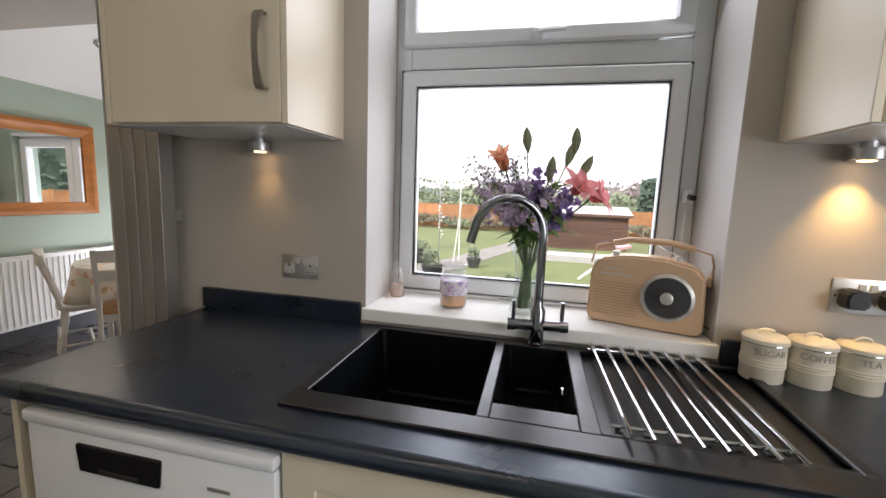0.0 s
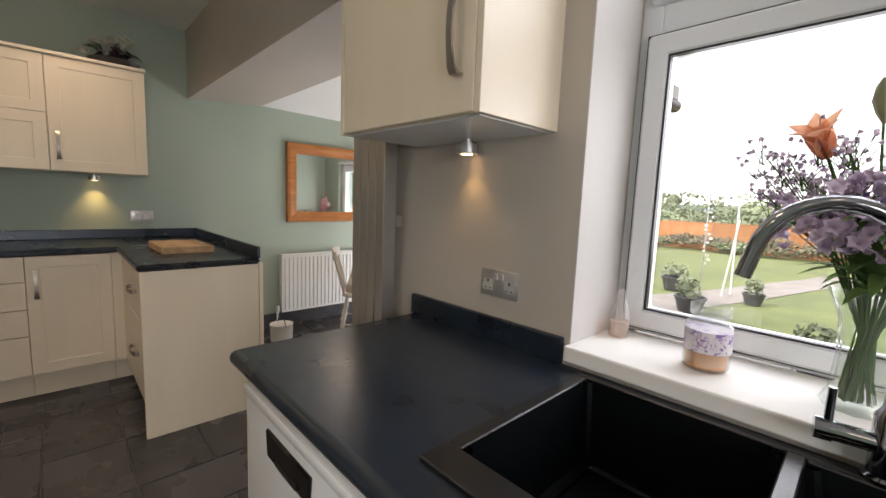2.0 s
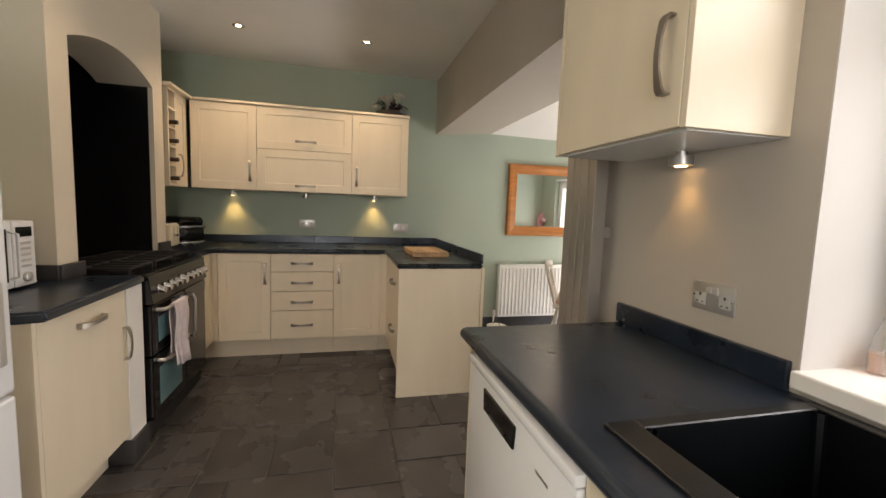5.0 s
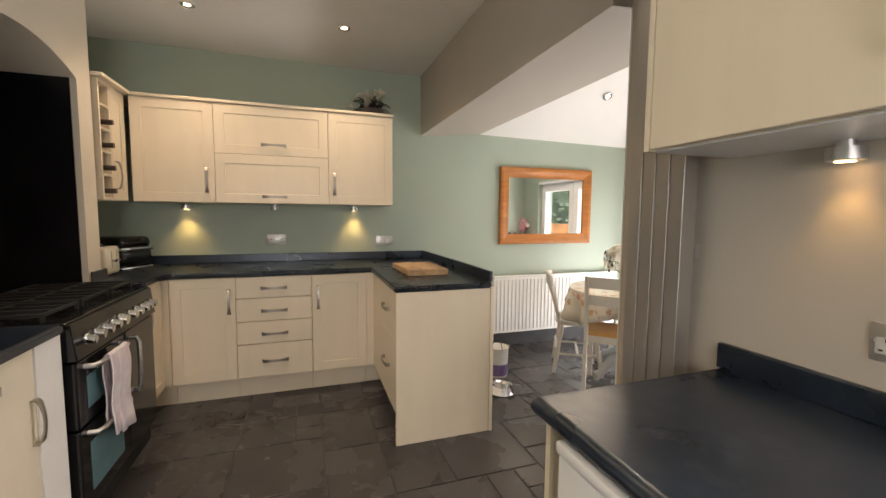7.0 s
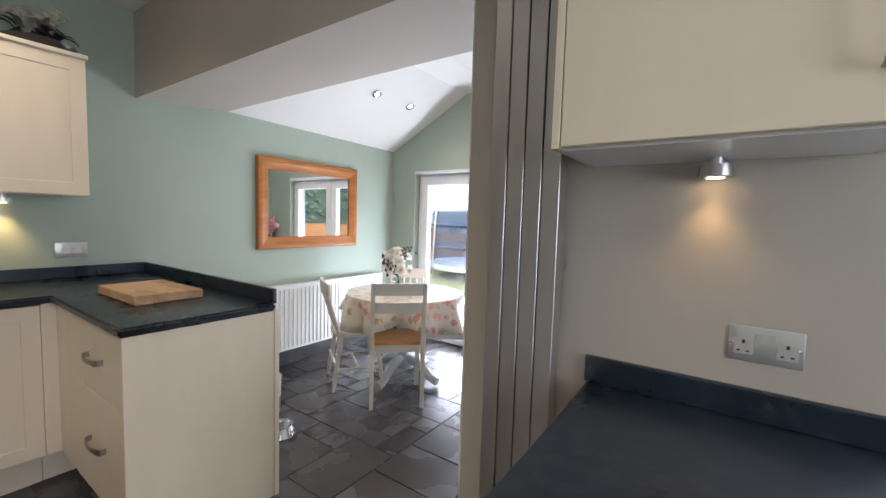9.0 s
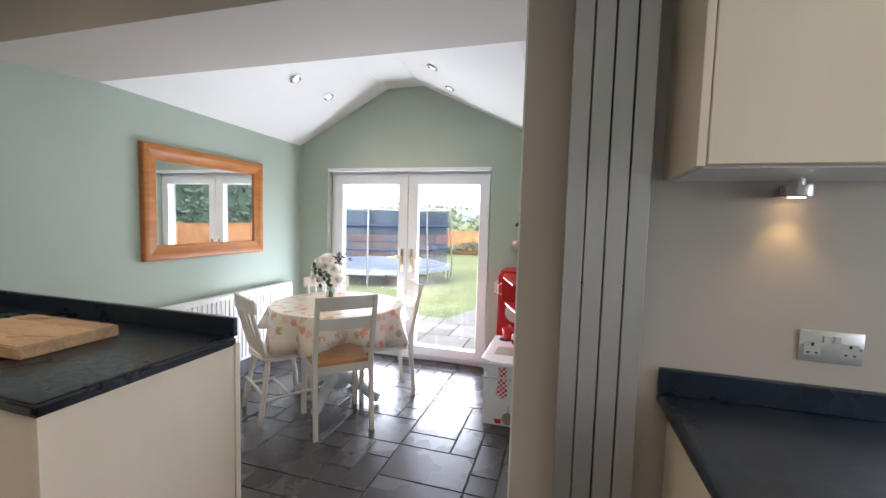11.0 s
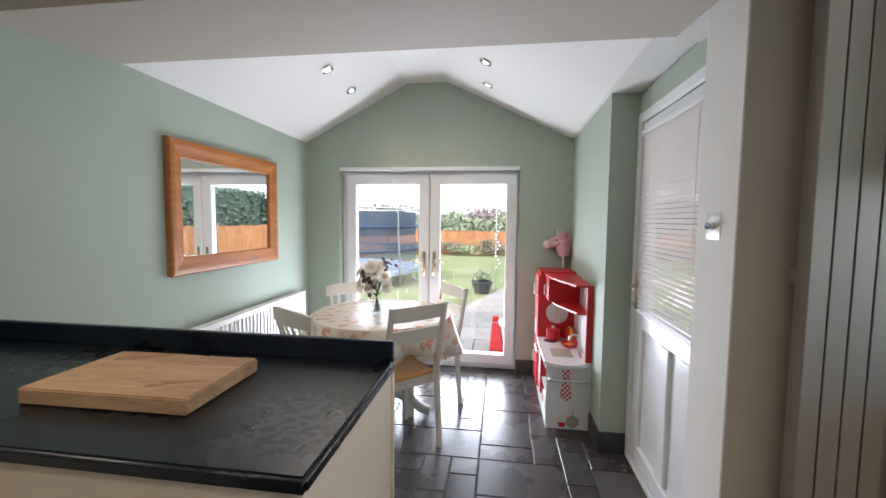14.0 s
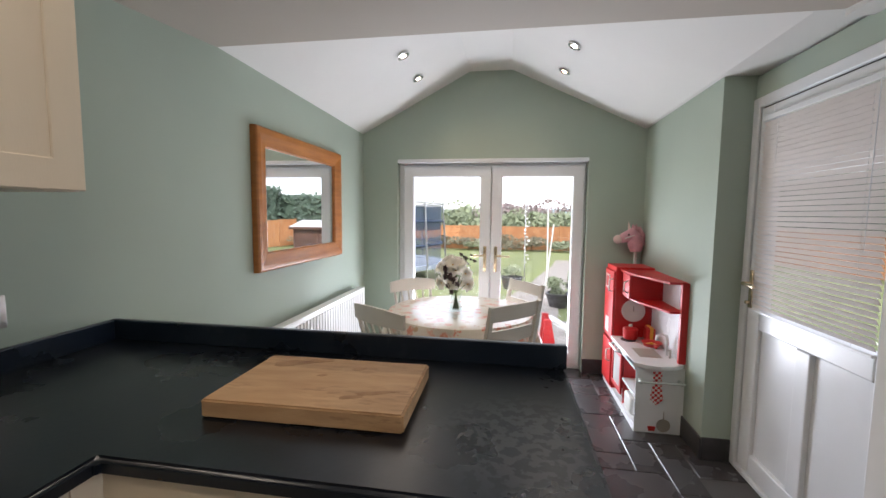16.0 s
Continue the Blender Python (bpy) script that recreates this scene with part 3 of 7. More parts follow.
def side_door():
    """White panelled door with a venetian blind; it faces west, so it is drawn facing south and turned."""
    ya, yb = 2.655, 1.735
    d = thing("door_2", "closed white plastic side door with a venetian blind over its upper pane", "door", pose(DXX, ya, 0, 0, 0, -90), kind="structure")
    w = ya - yb
    part("door_frame", boxes((-0.025, -0.01, 0, 0.03, 0.09, 1.985), (w - 0.03, -0.01, 0, w + 0.02, 0.09, 1.985), (0.03, -0.01, 1.93, w - 0.03, 0.09, 1.985), (0.03, -0.01, 0.0, w - 0.03, 0.09, 0.03), bevel=0.005), M_UPVC, d)
    leaf = part("door_leaf", boxes((0.036, 0.0, 0.035, 0.136, 0.055, 1.925), (w - 0.116, 0.0, 0.035, w - 0.036, 0.055, 1.925), (0.136, 0.0, 0.035, w - 0.116, 0.055, 0.14), (0.136, 0.0, 1.845, w - 0.116, 0.055, 1.925), (0.136, 0.0, 0.80, w - 0.116, 0.055, 0.90), (w / 2 - 0.045, 0.0, 0.14, w / 2 + 0.045, 0.055, 0.80), bevel=0.007, seg=2), M_UPVC, d)
    for a, b in ((0.11, w / 2 - 0.04), (w / 2 + 0.04, w - 0.11)):
        part("panel", boxes((a, 0.02, 0.135, b, 0.045, 0.805)), M_UPVC, leaf)
    part("pane", boxes((0.11, 0.040, 0.895, w - 0.11, 0.044, 1.85)), M_GLASS, leaf).visible_shadow = False
    # dark strips drawn for the shade between frame and leaf
    part("seal", boxes((0.0302, 0.006, 0.036, 0.0358, 0.02, 1.924), (0.036, 0.006, 1.9252, w - 0.036, 0.02, 1.9298)), M_DARK, d)
    hb = boxes((0.052, -0.012, 0.90, 0.080, 0.0, 1.10), bevel=0.004)
    add(hb, tube([(0.066, -0.01, 1.03), (0.066, -0.05, 1.03), (0.09, -0.055, 1.03), (0.17, -0.052, 1.025)], 0.009))
    add(hb, tube([(0.066, -0.01, 0.93), (0.066, -0.03, 0.93)], 0.009))
    part("handle", hb, M_BRASS, leaf, "pale brass lever handle and lock", smooth=True)
    bl = part("blind", boxes((0.10, -0.030, 1.845, w - 0.10, -0.003, 1.872), (0.10, -0.026, 0.893, w - 0.10, -0.006, 0.905), bevel=0.003), M_UPVC, d, "white venetian blind rails")
    n = 40
    for i in range(n):
        z = 0.925 + i * 0.0232
        part("slat", turned(boxes((0.102 - w / 2, -0.0115, -0.0006, w / 2 - 0.102, 0.0115, 0.0006)), Matrix.Translation((w / 2, -0.016, z)) @ Matrix.Rotation(radians(-62), 4, "X")), M_BLIND, bl)
    part("cord", add(tube([(w - 0.16, -0.03, 1.85), (w - 0.158, -0.034, 1.5), (w - 0.162, -0.034, 1.25)], 0.0015, 6), add(tube([(0.2, -0.016, 1.85), (0.2, -0.016, 0.9)], 0.001, 4), tube([(w - 0.2, -0.016, 1.85), (w - 0.2, -0.016, 0.9)], 0.001, 4))), M_UPVC, bl)


sink_window()
french_doors()
side_door()

# ---- kitchen units ----
TOPZ, UNDER = 0.918, 0.879     # sink and cooker side
CTOP, CUNDER = 0.935, 0.900     # corner worktop and peninsula


def bow_handle(length, at, m, parent):
    """A bowed flat strap handle standing off the face that looks to -y; m turns it in the face."""
    h = length / 2
    pts = [(-h, 0.0, 0), (-h, -0.018, 0), (-h * 0.86, -0.026, 0), (-h * 0.4, -0.034, 0), (0, -0.036, 0), (h * 0.4, -0.034, 0), (h * 0.86, -0.026, 0), (h, -0.018, 0), (h, 0, 0)]
    bm = bmesh.new()
    half, th = 0.009, 0.005
    rows = []
    for x, y, z in pts:
        s = 1.25 if abs(x) > h * 0.8 else 0.9
        rows.append([bm.verts.new(v) for v in ((x, y, -half * s), (x, y, half * s), (x * (1 - th / h), y + th, half * s), (x * (1 - th / h), y + th, -half * s))])
    for a, b in zip(rows, rows[1:]):
        for k in range(4):
            bm.faces.new((a[k], a[(k + 1) % 4], b[(k + 1) % 4], b[k]))
    bm.faces.new(rows[0]), bm.faces.new(rows[-1][::-1])
    turned(bm, Matrix.Translation(at) @ m)
    return part("handle", bm, M_HANDLE, parent, "brushed steel bow handle", smooth=True)


UP, FLAT = Matrix.Rotation(radians(90), 4, "Y"), Matrix.Identity(4)


def front(kind, x0, z0, x1, z1, parent, handle=None, plain=False):
    """A shaker front with a sunk middle panel; the face is at y = 0 and looks to -y. handle: (x, z, upright)."""
    g = 0.0015
    x0, x1, z0, z1 = x0 + g, x1 - g, z0 + g, z1 - g
    if plain:
        d = part(kind, boxes((x0, 0, z0, x1, 0.02, z1), bevel=0.002), M_CREAM, parent)
    else:
        f = 0.068 if z1 - z0 > 0.3 else 0.04
        d = part(kind, ring(x0, z0, x1, z1, f, 0, 0.02, 0.0025), M_CREAM, parent)
        part("panel", boxes((x0 + f - 0.004, 0.0045, z0 + f - 0.004, x1 - f + 0.004, 0.018, z1 - f + 0.004)), M_CREAM, d)
    if handle:
        x, z, upright = handle
        bow_handle(0.175, (x, 0, z), UP if upright else FLAT, d)
    return d


def attach(ob, unit):
    """Makes ob, drawn in world places, a part of unit."""
    ob.parent = unit
    ob.matrix_parent_inverse = unit.matrix_basis.inverted()
    return ob


def base_unit(w, m, doors, label, depth=0.56, plinth=0.15, top=UNDER):
    u = thing("base_cabinet", label, "cabinet", m, "base cabinets")
    part("body", boxes((0.001, 0.021, plinth, w - 0.001, depth, top)), M_CREAM, u)
    for d in doors:
        front(*d[:5], u, *d[5:])
    part("plinth", boxes((0.001, 0.095, 0.0, w - 0.001, 0.112, plinth + 0.01)), M_CREAM, u)
    return u


def wall_unit(w, h, m, doors, label, depth=0.30):
    u = thing("wall_cabinet", label, "cabinet", m, "wall cabinets")
    part("body", boxes((0.001, 0.021, 0, w - 0.001, depth, h)), M_CREAM, u)
    for d in doors:
        front(*d[:5], u, *d[5:])
    return u


def worktop(name, outline, label, under=UNDER, top=TOPZ):
    """A worktop slab with rounded edges."""
    ob = part(name, prism(outline, under, top, "z", 0.009, 3), M_MOTTLED if name == "corner_worktop" else M_WORKTOP, None, label, smooth=True)
    return tagged(ob, label, "worktop")


def upstand(label, *bs):
    t = thing("worktop_upstand", label, "upstand", pose(0, 0, 0))
    for b in bs:
        part("upstand_run", boxes(b, bevel=0.004, seg=2), M_WORKTOP, t)
    return t


# sink run, faces south
FY = 0.888
SX0, SX1, SYF, SYB = -0.212, 0.825, 0.955, 1.465
ob = part("sink_worktop", holed(-0.856, 0.885, EX, WY, SX0 + 0.01, SYF + 0.012, SX1 - 0.01, SYB - 0.012, UNDER, TOPZ), M_WORKTOP, None)
tagged(ob, "dark slate laminate worktop with an inset sink", "worktop")
part("front_edge", tube([(-0.8535, WY, 0.8985), (-0.8535, 0.8875, 0.8985), (EX, 0.8875, 0.8985)], 0.0203, 16), M_WORKTOP, ob, "rounded front edge", smooth=True)
upstand("dark laminate upstand behind the sink worktop", (-0.873, WY - 0.018, TOPZ, WL - 0.012, WY, 0.989))
upstand("dark laminate upstand beside the window recess", (WR + 0.014, WY - 0.018, TOPZ, EX, WY, 0.989))
def dishwasher():
    d = thing("dishwasher", "white freestanding dishwasher under the dark worktop", "dishwasher", pose(-0.762, FY - 0.012, 0))
    w = 0.6
    part("body", boxes((0, 0.045, 0.08, w, 0.125, 0.858)), M_FRIDGE, d)
    f = part("door", boxes((0.002, 0.0, 0.10, w - 0.002, 0.044, 0.838), bevel=0.008, seg=2), M_FRIDGE, d, smooth=True)
    part("lid", boxes((0.0, -0.006, 0.8405, w, 0.05, 0.867), bevel=0.006, seg=2), M_FRIDGE, d, smooth=True)
    p = part("grip_recess", prism([(0.14, 0.815), (0.352, 0.815), (0.345, 0.755), (0.147, 0.755)], -0.006, 0.004, "y", 0.003), M_BLACK, f, "black gloss grip panel")
    part("grip_bar", boxes((0.20, -0.010, 0.762, 0.30, -0.006, 0.772), bevel=0.001), M_BLACKP, f, "dark inner grip")
    part("badge", boxes((0.455, -0.002, 0.775, 0.505, 0.001, 0.782)), M_PLATE, f, "small grey maker's mark")
    part("kick_panel", boxes((0.01, 0.06, 0, w - 0.01, 0.075, 0.1)), M_FRIDGE, d)
    part("control_panel", boxes((0.0, 0.044, 0.08, 0.003, 0.05, 0.85)), M_FRIDGE, d)


dishwasher()
su = base_unit(0.997, pose(-0.159, FY, 0), [("door", 0, 0.15, 0.5, UNDER), ("door", 0.5, 0.15, 0.994, UNDER)], "cream shaker sink base unit with two closed doors", top=0.66)
attach(part("end_panel", boxes((-0.845, FY + 0.015, 0, -0.827, WY - 0.01, UNDER)), M_CREAM, None), su)
base_unit(0.6, pose(0.835, FY, 0), [("door", 0, 0.15, 0.6, UNDER, (0.05, 0.70, True))], "cream shaker base unit with one closed door")
base_unit(0.765, pose(1.435, FY, 0), [("door", 0, 0.15, 0.765, UNDER, (0.05, 0.70, True))], "cream shaker base unit with one closed door")

# wall cabinets beside the window
u = wall_unit(0.555, 0.72, pose(-0.893, 1.195, 1.503), [("door", 0.018, 0.0, 0.537, 0.72, (0.492, 0.165, True), True)], "cream wall cabinet with one closed plain door", depth=WY - 1.195)
for a in (0.0, 0.538):
    part("end_panel", boxes((a, 0.0, -0.002, a + 0.017, WY - 1.195, 0.722), bevel=0.001), M_CREAM, u)
part("underside", boxes((0.018, 0.022, -0.004, 0.537, WY - 1.196, -0.0005)), M_UPVC, u, "white laminate underside")
u = wall_unit(0.555, 0.72, pose(0.835, 1.195, 1.503), [("door", 0.018, 0.0, 0.537, 0.72, (0.492, 0.165, True), True)], "cream wall cabinet with one closed plain door above the canisters", depth=WY - 1.195)
for a in (0.0, 0.538):
    part("end_panel", boxes((a, 0.0, -0.002, a + 0.017, WY - 1.195, 0.722), bevel=0.001), M_CREAM, u)
part("underside", boxes((0.018, 0.022, -0.004, 0.537, WY - 1.196, -0.0005)), M_UPVC, u, "white laminate underside")

# west run, faces east
WFX = -3.17
cu = base_unit(0.40, face_east(WFX, -0.495), [("door", 0, 0.165, 0.40, CUNDER - 0.006, (0.36, 0.725, True))], "cream shaker base unit with one closed door")
attach(part("corner_panel", boxes((WFX - 0.018, -0.56, 0.165, WFX, -0.497, CUNDER)), M_CREAM, None), cu)
attach(part("plinth", boxes((WFX - 0.115, -0.645, 0.0, WFX - 0.098, -0.497, 0.16)), M_CREAM, None), cu)
base_unit(0.505, face_east(WFX, -0.095), [("drawer_front", 0, 0.742, 0.505, CUNDER - 0.006, (0.25, 0.813, False), True), ("drawer_front", 0, 0.576, 0.505, 0.739, (0.25, 0.649, False), True), ("drawer_front", 0, 0.411, 0.505, 0.573, (0.25, 0.483, False), True), ("drawer_front", 0, 0.165, 0.505, 0.408, (0.25, 0.285, False), True)], "cream base unit with four closed drawers")
base_unit(0.40, face_east(WFX, 0.41), [("door", 0, 0.165, 0.40, CUNDER - 0.006, (0.045, 0.725, True))], "cream shaker base unit with one closed door")
# peninsula, drawers face south
pu = base_unit(0.60, pose(-2.90, 0.862, 0), [("drawer_front", 0, 0.61, 0.60, CUNDER, (0.30, 0.755, False), True), ("drawer_front", 0, 0.165, 0.60, 0.607, (0.30, 0.40, False), True)], "cream peninsula unit with two deep closed drawers")
attach(part("corner_panel", boxes((WFX - 0.02, 0.810, 0.165, WFX, 0.883, CUNDER)), M_CREAM, None), pu)
attach(part("corner_panel", boxes((WFX, 0.865, 0.165, -2.90, 0.883, CUNDER)), M_CREAM, None), pu)
attach(part("plinth", boxes((WFX - 0.115, 0.812, 0.0, WFX - 0.098, 0.974, 0.16), (WFX - 0.098, 0.957, 0.0, -2.90, 0.974, 0.16)), M_CREAM, None), pu)
attach(part("end_panel", boxes((-2.298, 0.852, 0, -2.278, 1.432, CUNDER), bevel=0.001), M_CREAM, None), pu)
attach(part("back_panel", boxes((WX, 1.434, 0, -2.272, 1.456, CUNDER + 0.005), bevel=0.001), M_CREAM, None), pu)
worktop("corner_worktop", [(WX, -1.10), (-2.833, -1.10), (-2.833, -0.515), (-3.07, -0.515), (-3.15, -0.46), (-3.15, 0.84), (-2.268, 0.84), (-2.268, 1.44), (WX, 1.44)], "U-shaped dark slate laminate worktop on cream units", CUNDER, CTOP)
upstand("dark laminate upstand round the corner worktop", (WX, -1.08, CTOP, WX + 0.018, 1.422, 1.003), (WX, 1.422, CTOP, -2.268, 1.442, 1.004), (WX + 0.018, SY, CTOP, CX0, SY + 0.018, 1.003))
nu = base_unit(0.335, face_north(-2.835, -0.535), [("door", 0, 0.165, 0.333, CUNDER - 0.006, (0.05, 0.70, True))], "narrow cream base unit beside the cooker", depth=0.5)
attach(part("plinth", boxes((WFX - 0.098, -0.647, 0.0, WFX, -0.630, 0.16)), M_CREAM, None), nu)

# wall cabinets on the west wall
h = 0.711
u = wall_unit(0.505, h, face_east(-3.40, -0.742, 1.413), [("door", 0, 0, 0.505, h, (0.455, 0.16, True))], "cream shaker wall cabinet with one closed door", depth=0.36)
u = wall_unit(0.79, h, face_east(-3.40, -0.237, 1.413), [("flap_door", 0, h / 2, 0.79, h, (0.40, h / 2 + 0.075, False)), ("flap_door", 0, 0, 0.79, h / 2, (0.40, 0.05, False))], "cream shaker wall cabinet with two flap doors", depth=0.36)
u = wall_unit(0.51, h, face_east(-3.40, 0.553, 1.413), [("door", 0, 0, 0.51, h, (0.045, 0.16, True))], "cream shaker wall cabinet with one closed door", depth=0.36)
tagged(part("cornice", boxes((-3.765, -0.75, 1.413 + h, -3.385, 1.07, 1.413 + h + 0.022), (-3.765, SY, 1.413 + h, -2.99, -0.72, 1.413 + h + 0.022), bevel=0.004), M_CREAM, None), "cream cornice board on top of the wall cabinets", "cornice")
u = wall_unit(0.215, h, face_north(-3.183, -0.765, 1.413), [("door", 0, 0, 0.215, h, (0.04, 0.16, True))], "narrow cream shaker wall cabinet in the corner", depth=0.32)


def wine_rack():
    r = thing("wine_rack", "cream open wine rack cabinet with four dark bottles", "wine rack", face_north(-3.032, -0.765, 1.413))
    part("frame", boxes((0, 0, 0, 0.016, 0.32, h), (0.132, 0, 0, 0.148, 0.32, h), (0.016, 0, 0, 0.132, 0.32, 0.016), (0.016, 0, h - 0.016, 0.132, 0.32, h), (0.016, 0.30, 0.016, 0.132, 0.32, h - 0.016), *[(0.016, 0.0, z, 0.132, 0.3, z + 0.014) for z in (0.145, 0.285, 0.42, 0.56)]), M_CREAM, r)
    for z in (0.075, 0.215, 0.352, 0.49):
        b = thing("wine_bottle", "dark glass wine bottle lying in the rack", "bottle", face_north(-3.106, -0.765, 1.413 + z), "bottles in the wine rack")
        part("glass_body", turned(lathe([(0.036, 0), (0.037, 0.19), (0.016, 0.235), (0.0145, 0.245)], 12), pose(0, 0.29, -0.02, 90)), M_BLACK, b, smooth=True)
        part("capsule", turned(lathe([(0.0155, 0), (0.0155, 0.085)], 12), pose(0, 0.045, -0.02, 90)), M_BROWN, b, smooth=True)


wine_rack()

# low run beside the fridge, faces north
worktop("low_worktop", [(-1.175, SY), (-1.175, -0.55), (-1.20, -0.478), (-1.945, -0.495), (-1.945, -0.78), (-1.80, -0.78), (-1.80, SY)], "short dark worktop beside the cooker with a clipped corner")
u = base_unit(0.578, face_north(-1.212, -0.515), [("door", 0, 0.15, 0.578, UNDER, (0.30, 0.80, False), True)], "cream cabinet front of a built-in appliance", depth=0.5)
bow_handle(0.16, (0.555, 0, 0.62), UP, u)
part("end_panel", boxes((-0.020, 0.0, 0, -0.001, 0.57, UNDER)), M_CREAM, u)
structure("pillar", boxes((-1.945, -0.78, 0, -1.792, -0.51, UNDER)), M_WHITE, "short white plastered pillar under the worktop")
skirt("pillar_base", (-1.953, -0.77, 0, -1.785, -0.498, 0.125))
skirt("breast_upstand", (-1.965, -0.77, TOPZ, -1.788, -0.755, 0.99), (-1.80, SY, TOPZ, -1.785, -0.77, 0.99), (-3.0, -0.77, CTOP, -2.828, -0.755, 1.003))


def fridge():
    f = thing("fridge_freezer", "tall white fridge freezer", "fridge", face_north(-0.478, -0.49))
    part("body", boxes((0, 0.05, 0.03, 0.6, 0.66, 1.78), bevel=0.006), M_FRIDGE, f)
    a = part("door", boxes((0, 0, 0.70, 0.6, 0.048, 1.78), bevel=0.012, seg=2), M_FRIDGE, f, "tall upper door")
    b = part("door", boxes((0, 0, 0.05, 0.6, 0.048, 0.69), bevel=0.012, seg=2), M_FRIDGE, f, "freezer door")
    part("handle", boxes((0.52, -0.018, 0.80, 0.55, 0, 1.05), bevel=0.005), M_PLATE, a, "grey grip handle")


fridge()


def cooker():
    """Range cooker, faces north."""
    x0, w = -1.965, 0.865
    c = thing("range_cooker", "black gas range cooker with two ovens under the arch", "cooker", face_north(x0, -0.50))
    part("body", boxes((0, 0.03, 0.10, w, 0.60, 0.885)), M_BLACK, c)
    part("hob", boxes((0, 0.0, 0.885, w, 0.60, 0.912), bevel=0.004), M_BLACK, c, "black enamel gas hob")
    p = part("control_panel", prism([(-0.012, 0.905), (0.03, 0.905), (0.03, 0.755), (-0.03, 0.755)], 0, w, "x", 0.004), M_BLACK, c, "black sloping control panel")
    for i, kx in enumerate((0.09, 0.17, 0.25, 0.33, 0.41, 0.52, 0.60, 0.68, 0.74, 0.80)):
        r = 0.026 if i == 4 else 0.019
        k = part("knob", turned(lathe([(r + 0.004, 0), (r + 0.004, 0.006), (r, 0.008), (r * 0.9, 0.036), (r * 0.6, 0.039)], 16), pose(kx, -0.022, 0.825, 97)), M_CHROME, p, "chrome control knob", smooth=True)
    lx = 0.46
    doors = (("oven_door", 0.012, 0.475, lx, 0.745), ("oven_door", 0.012, 0.12, lx, 0.465), ("oven_door", lx + 0.012, 0.12, w - 0.012, 0.745))
    for i, (n, a, b, e, t) in enumerate(doors):
        d = part(n, boxes((a, -0.018, b, e, 0.029, t), bevel=0.006, seg=2), M_BLACK, c, "black oven door")
        if i < 2:
            part("oven_window", boxes((a + 0.07, -0.021, b + 0.06, e - 0.07, -0.018, t - 0.075), bevel=0.001), M_TEAL, d, "dark reflecting oven glass")
        hz = t - 0.03
        if i < 2:
            hb = tube([(a + 0.06, -0.015, hz), (a + 0.06, -0.05, hz), (a + 0.09, -0.062, hz), (e - 0.09, -0.062, hz), (e - 0.06, -0.05, hz), (e - 0.06, -0.015, hz)], 0.011)
        else:
            hx = a + 0.04
            hb = tube([(hx, -0.015, t - 0.04), (hx, -0.05, t - 0.04), (hx, -0.062, t - 0.07), (hx, -0.062, t - 0.28), (hx, -0.05, t - 0.31), (hx, -0.015, t - 0.31)], 0.011)
        part("handle", hb, M_STEEL, d, "steel bar handle", smooth=True)
    part("plinth", boxes((0.01, 0.02, 0.0, w - 0.01, 0.04, 0.10)), M_BLACKP, c)
    for gx in (0.16, 0.45, 0.74):
        g = part("pan_support", boxes(*[(x, y, 0.912, x + 0.012, y + 0.012, 0.935) for x in (gx - 0.13, gx + 0.118) for y in (0.08, 0.50)], (gx - 0.13, 0.08, 0.935, gx - 0.118, 0.512, 0.947), (gx + 0.118, 0.08, 0.935, gx + 0.13, 0.512, 0.947), (gx - 0.118, 0.08, 0.935, gx + 0.118, 0.092, 0.947), (gx - 0.118, 0.50, 0.935, gx + 0.118, 0.512, 0.947)), M_IRON, c, "cast iron pan support")
        part("bar", boxes((gx - 0.118, 0.29, 0.935, gx + 0.118, 0.302, 0.947)), M_IRON, g)
        for x in (gx - 0.045, gx + 0.035):
            part("bar", boxes((x, 0.092, 0.9345, x + 0.012, 0.50, 0.9475)), M_IRON, g)
        for y in (0.19, 0.41):
            part("burner", lathe([(0.045, 0.912), (0.045, 0.922), (0.032, 0.924), (0.032, 0.931), (0.01, 0.932)], 16, at=(gx, y, 0)), M_IRON, c, "black burner cap", smooth=True)
    # tea towels over the upper handle
    for tx, w2, ln, lab in ((0.20, 0.055, 0.34, "grey and white folded tea towel on the oven handle"), (0.285, 0.075, 0.36, "white patterned tea towel on the oven handle")):
        bm = bmesh.new()
        prof = [(-0.048, -ln + 0.06)] + [(-0.046 - 0.004 * math.sin(k), -ln + 0.10 + k * (ln - 0.10) / 6) for k in range(6)] + [(-0.050, 0.010), (-0.062, 0.020), (-0.075, 0.010)] + [(-0.078 - 0.006 * math.sin(k * 1.3), -k * ln / 6) for k in range(1, 7)]
        cols = []
        for i in range(9):
            u = i / 8
            cols.append([bm.verts.new((tx + (u - 0.5) * w2 * 2 * (0.75 + 0.25 * min(1, abs(z) / ln * 1.4)), y + 0.006 * math.sin(u * 9 + z * 8) * (abs(z) / ln), 0.715 + z - 0.02 * u * (abs(z) / ln))) for y, z in prof])
        for a, b in zip(cols, cols[1:]):
            for k in range(len(prof) - 1):
                bm.faces.new((a[k], a[k + 1], b[k + 1], b[k]))
        tw = part("tea_towel", bm, M_TOWEL, None, lab, smooth=True)
        tw.matrix_basis = face_north(x0, -0.50)
        tagged(tw, lab, "towel", "tea towels")
        md = tw.modifiers.new("thick", "SOLIDIFY")
        md.thickness = 0.004


cooker()

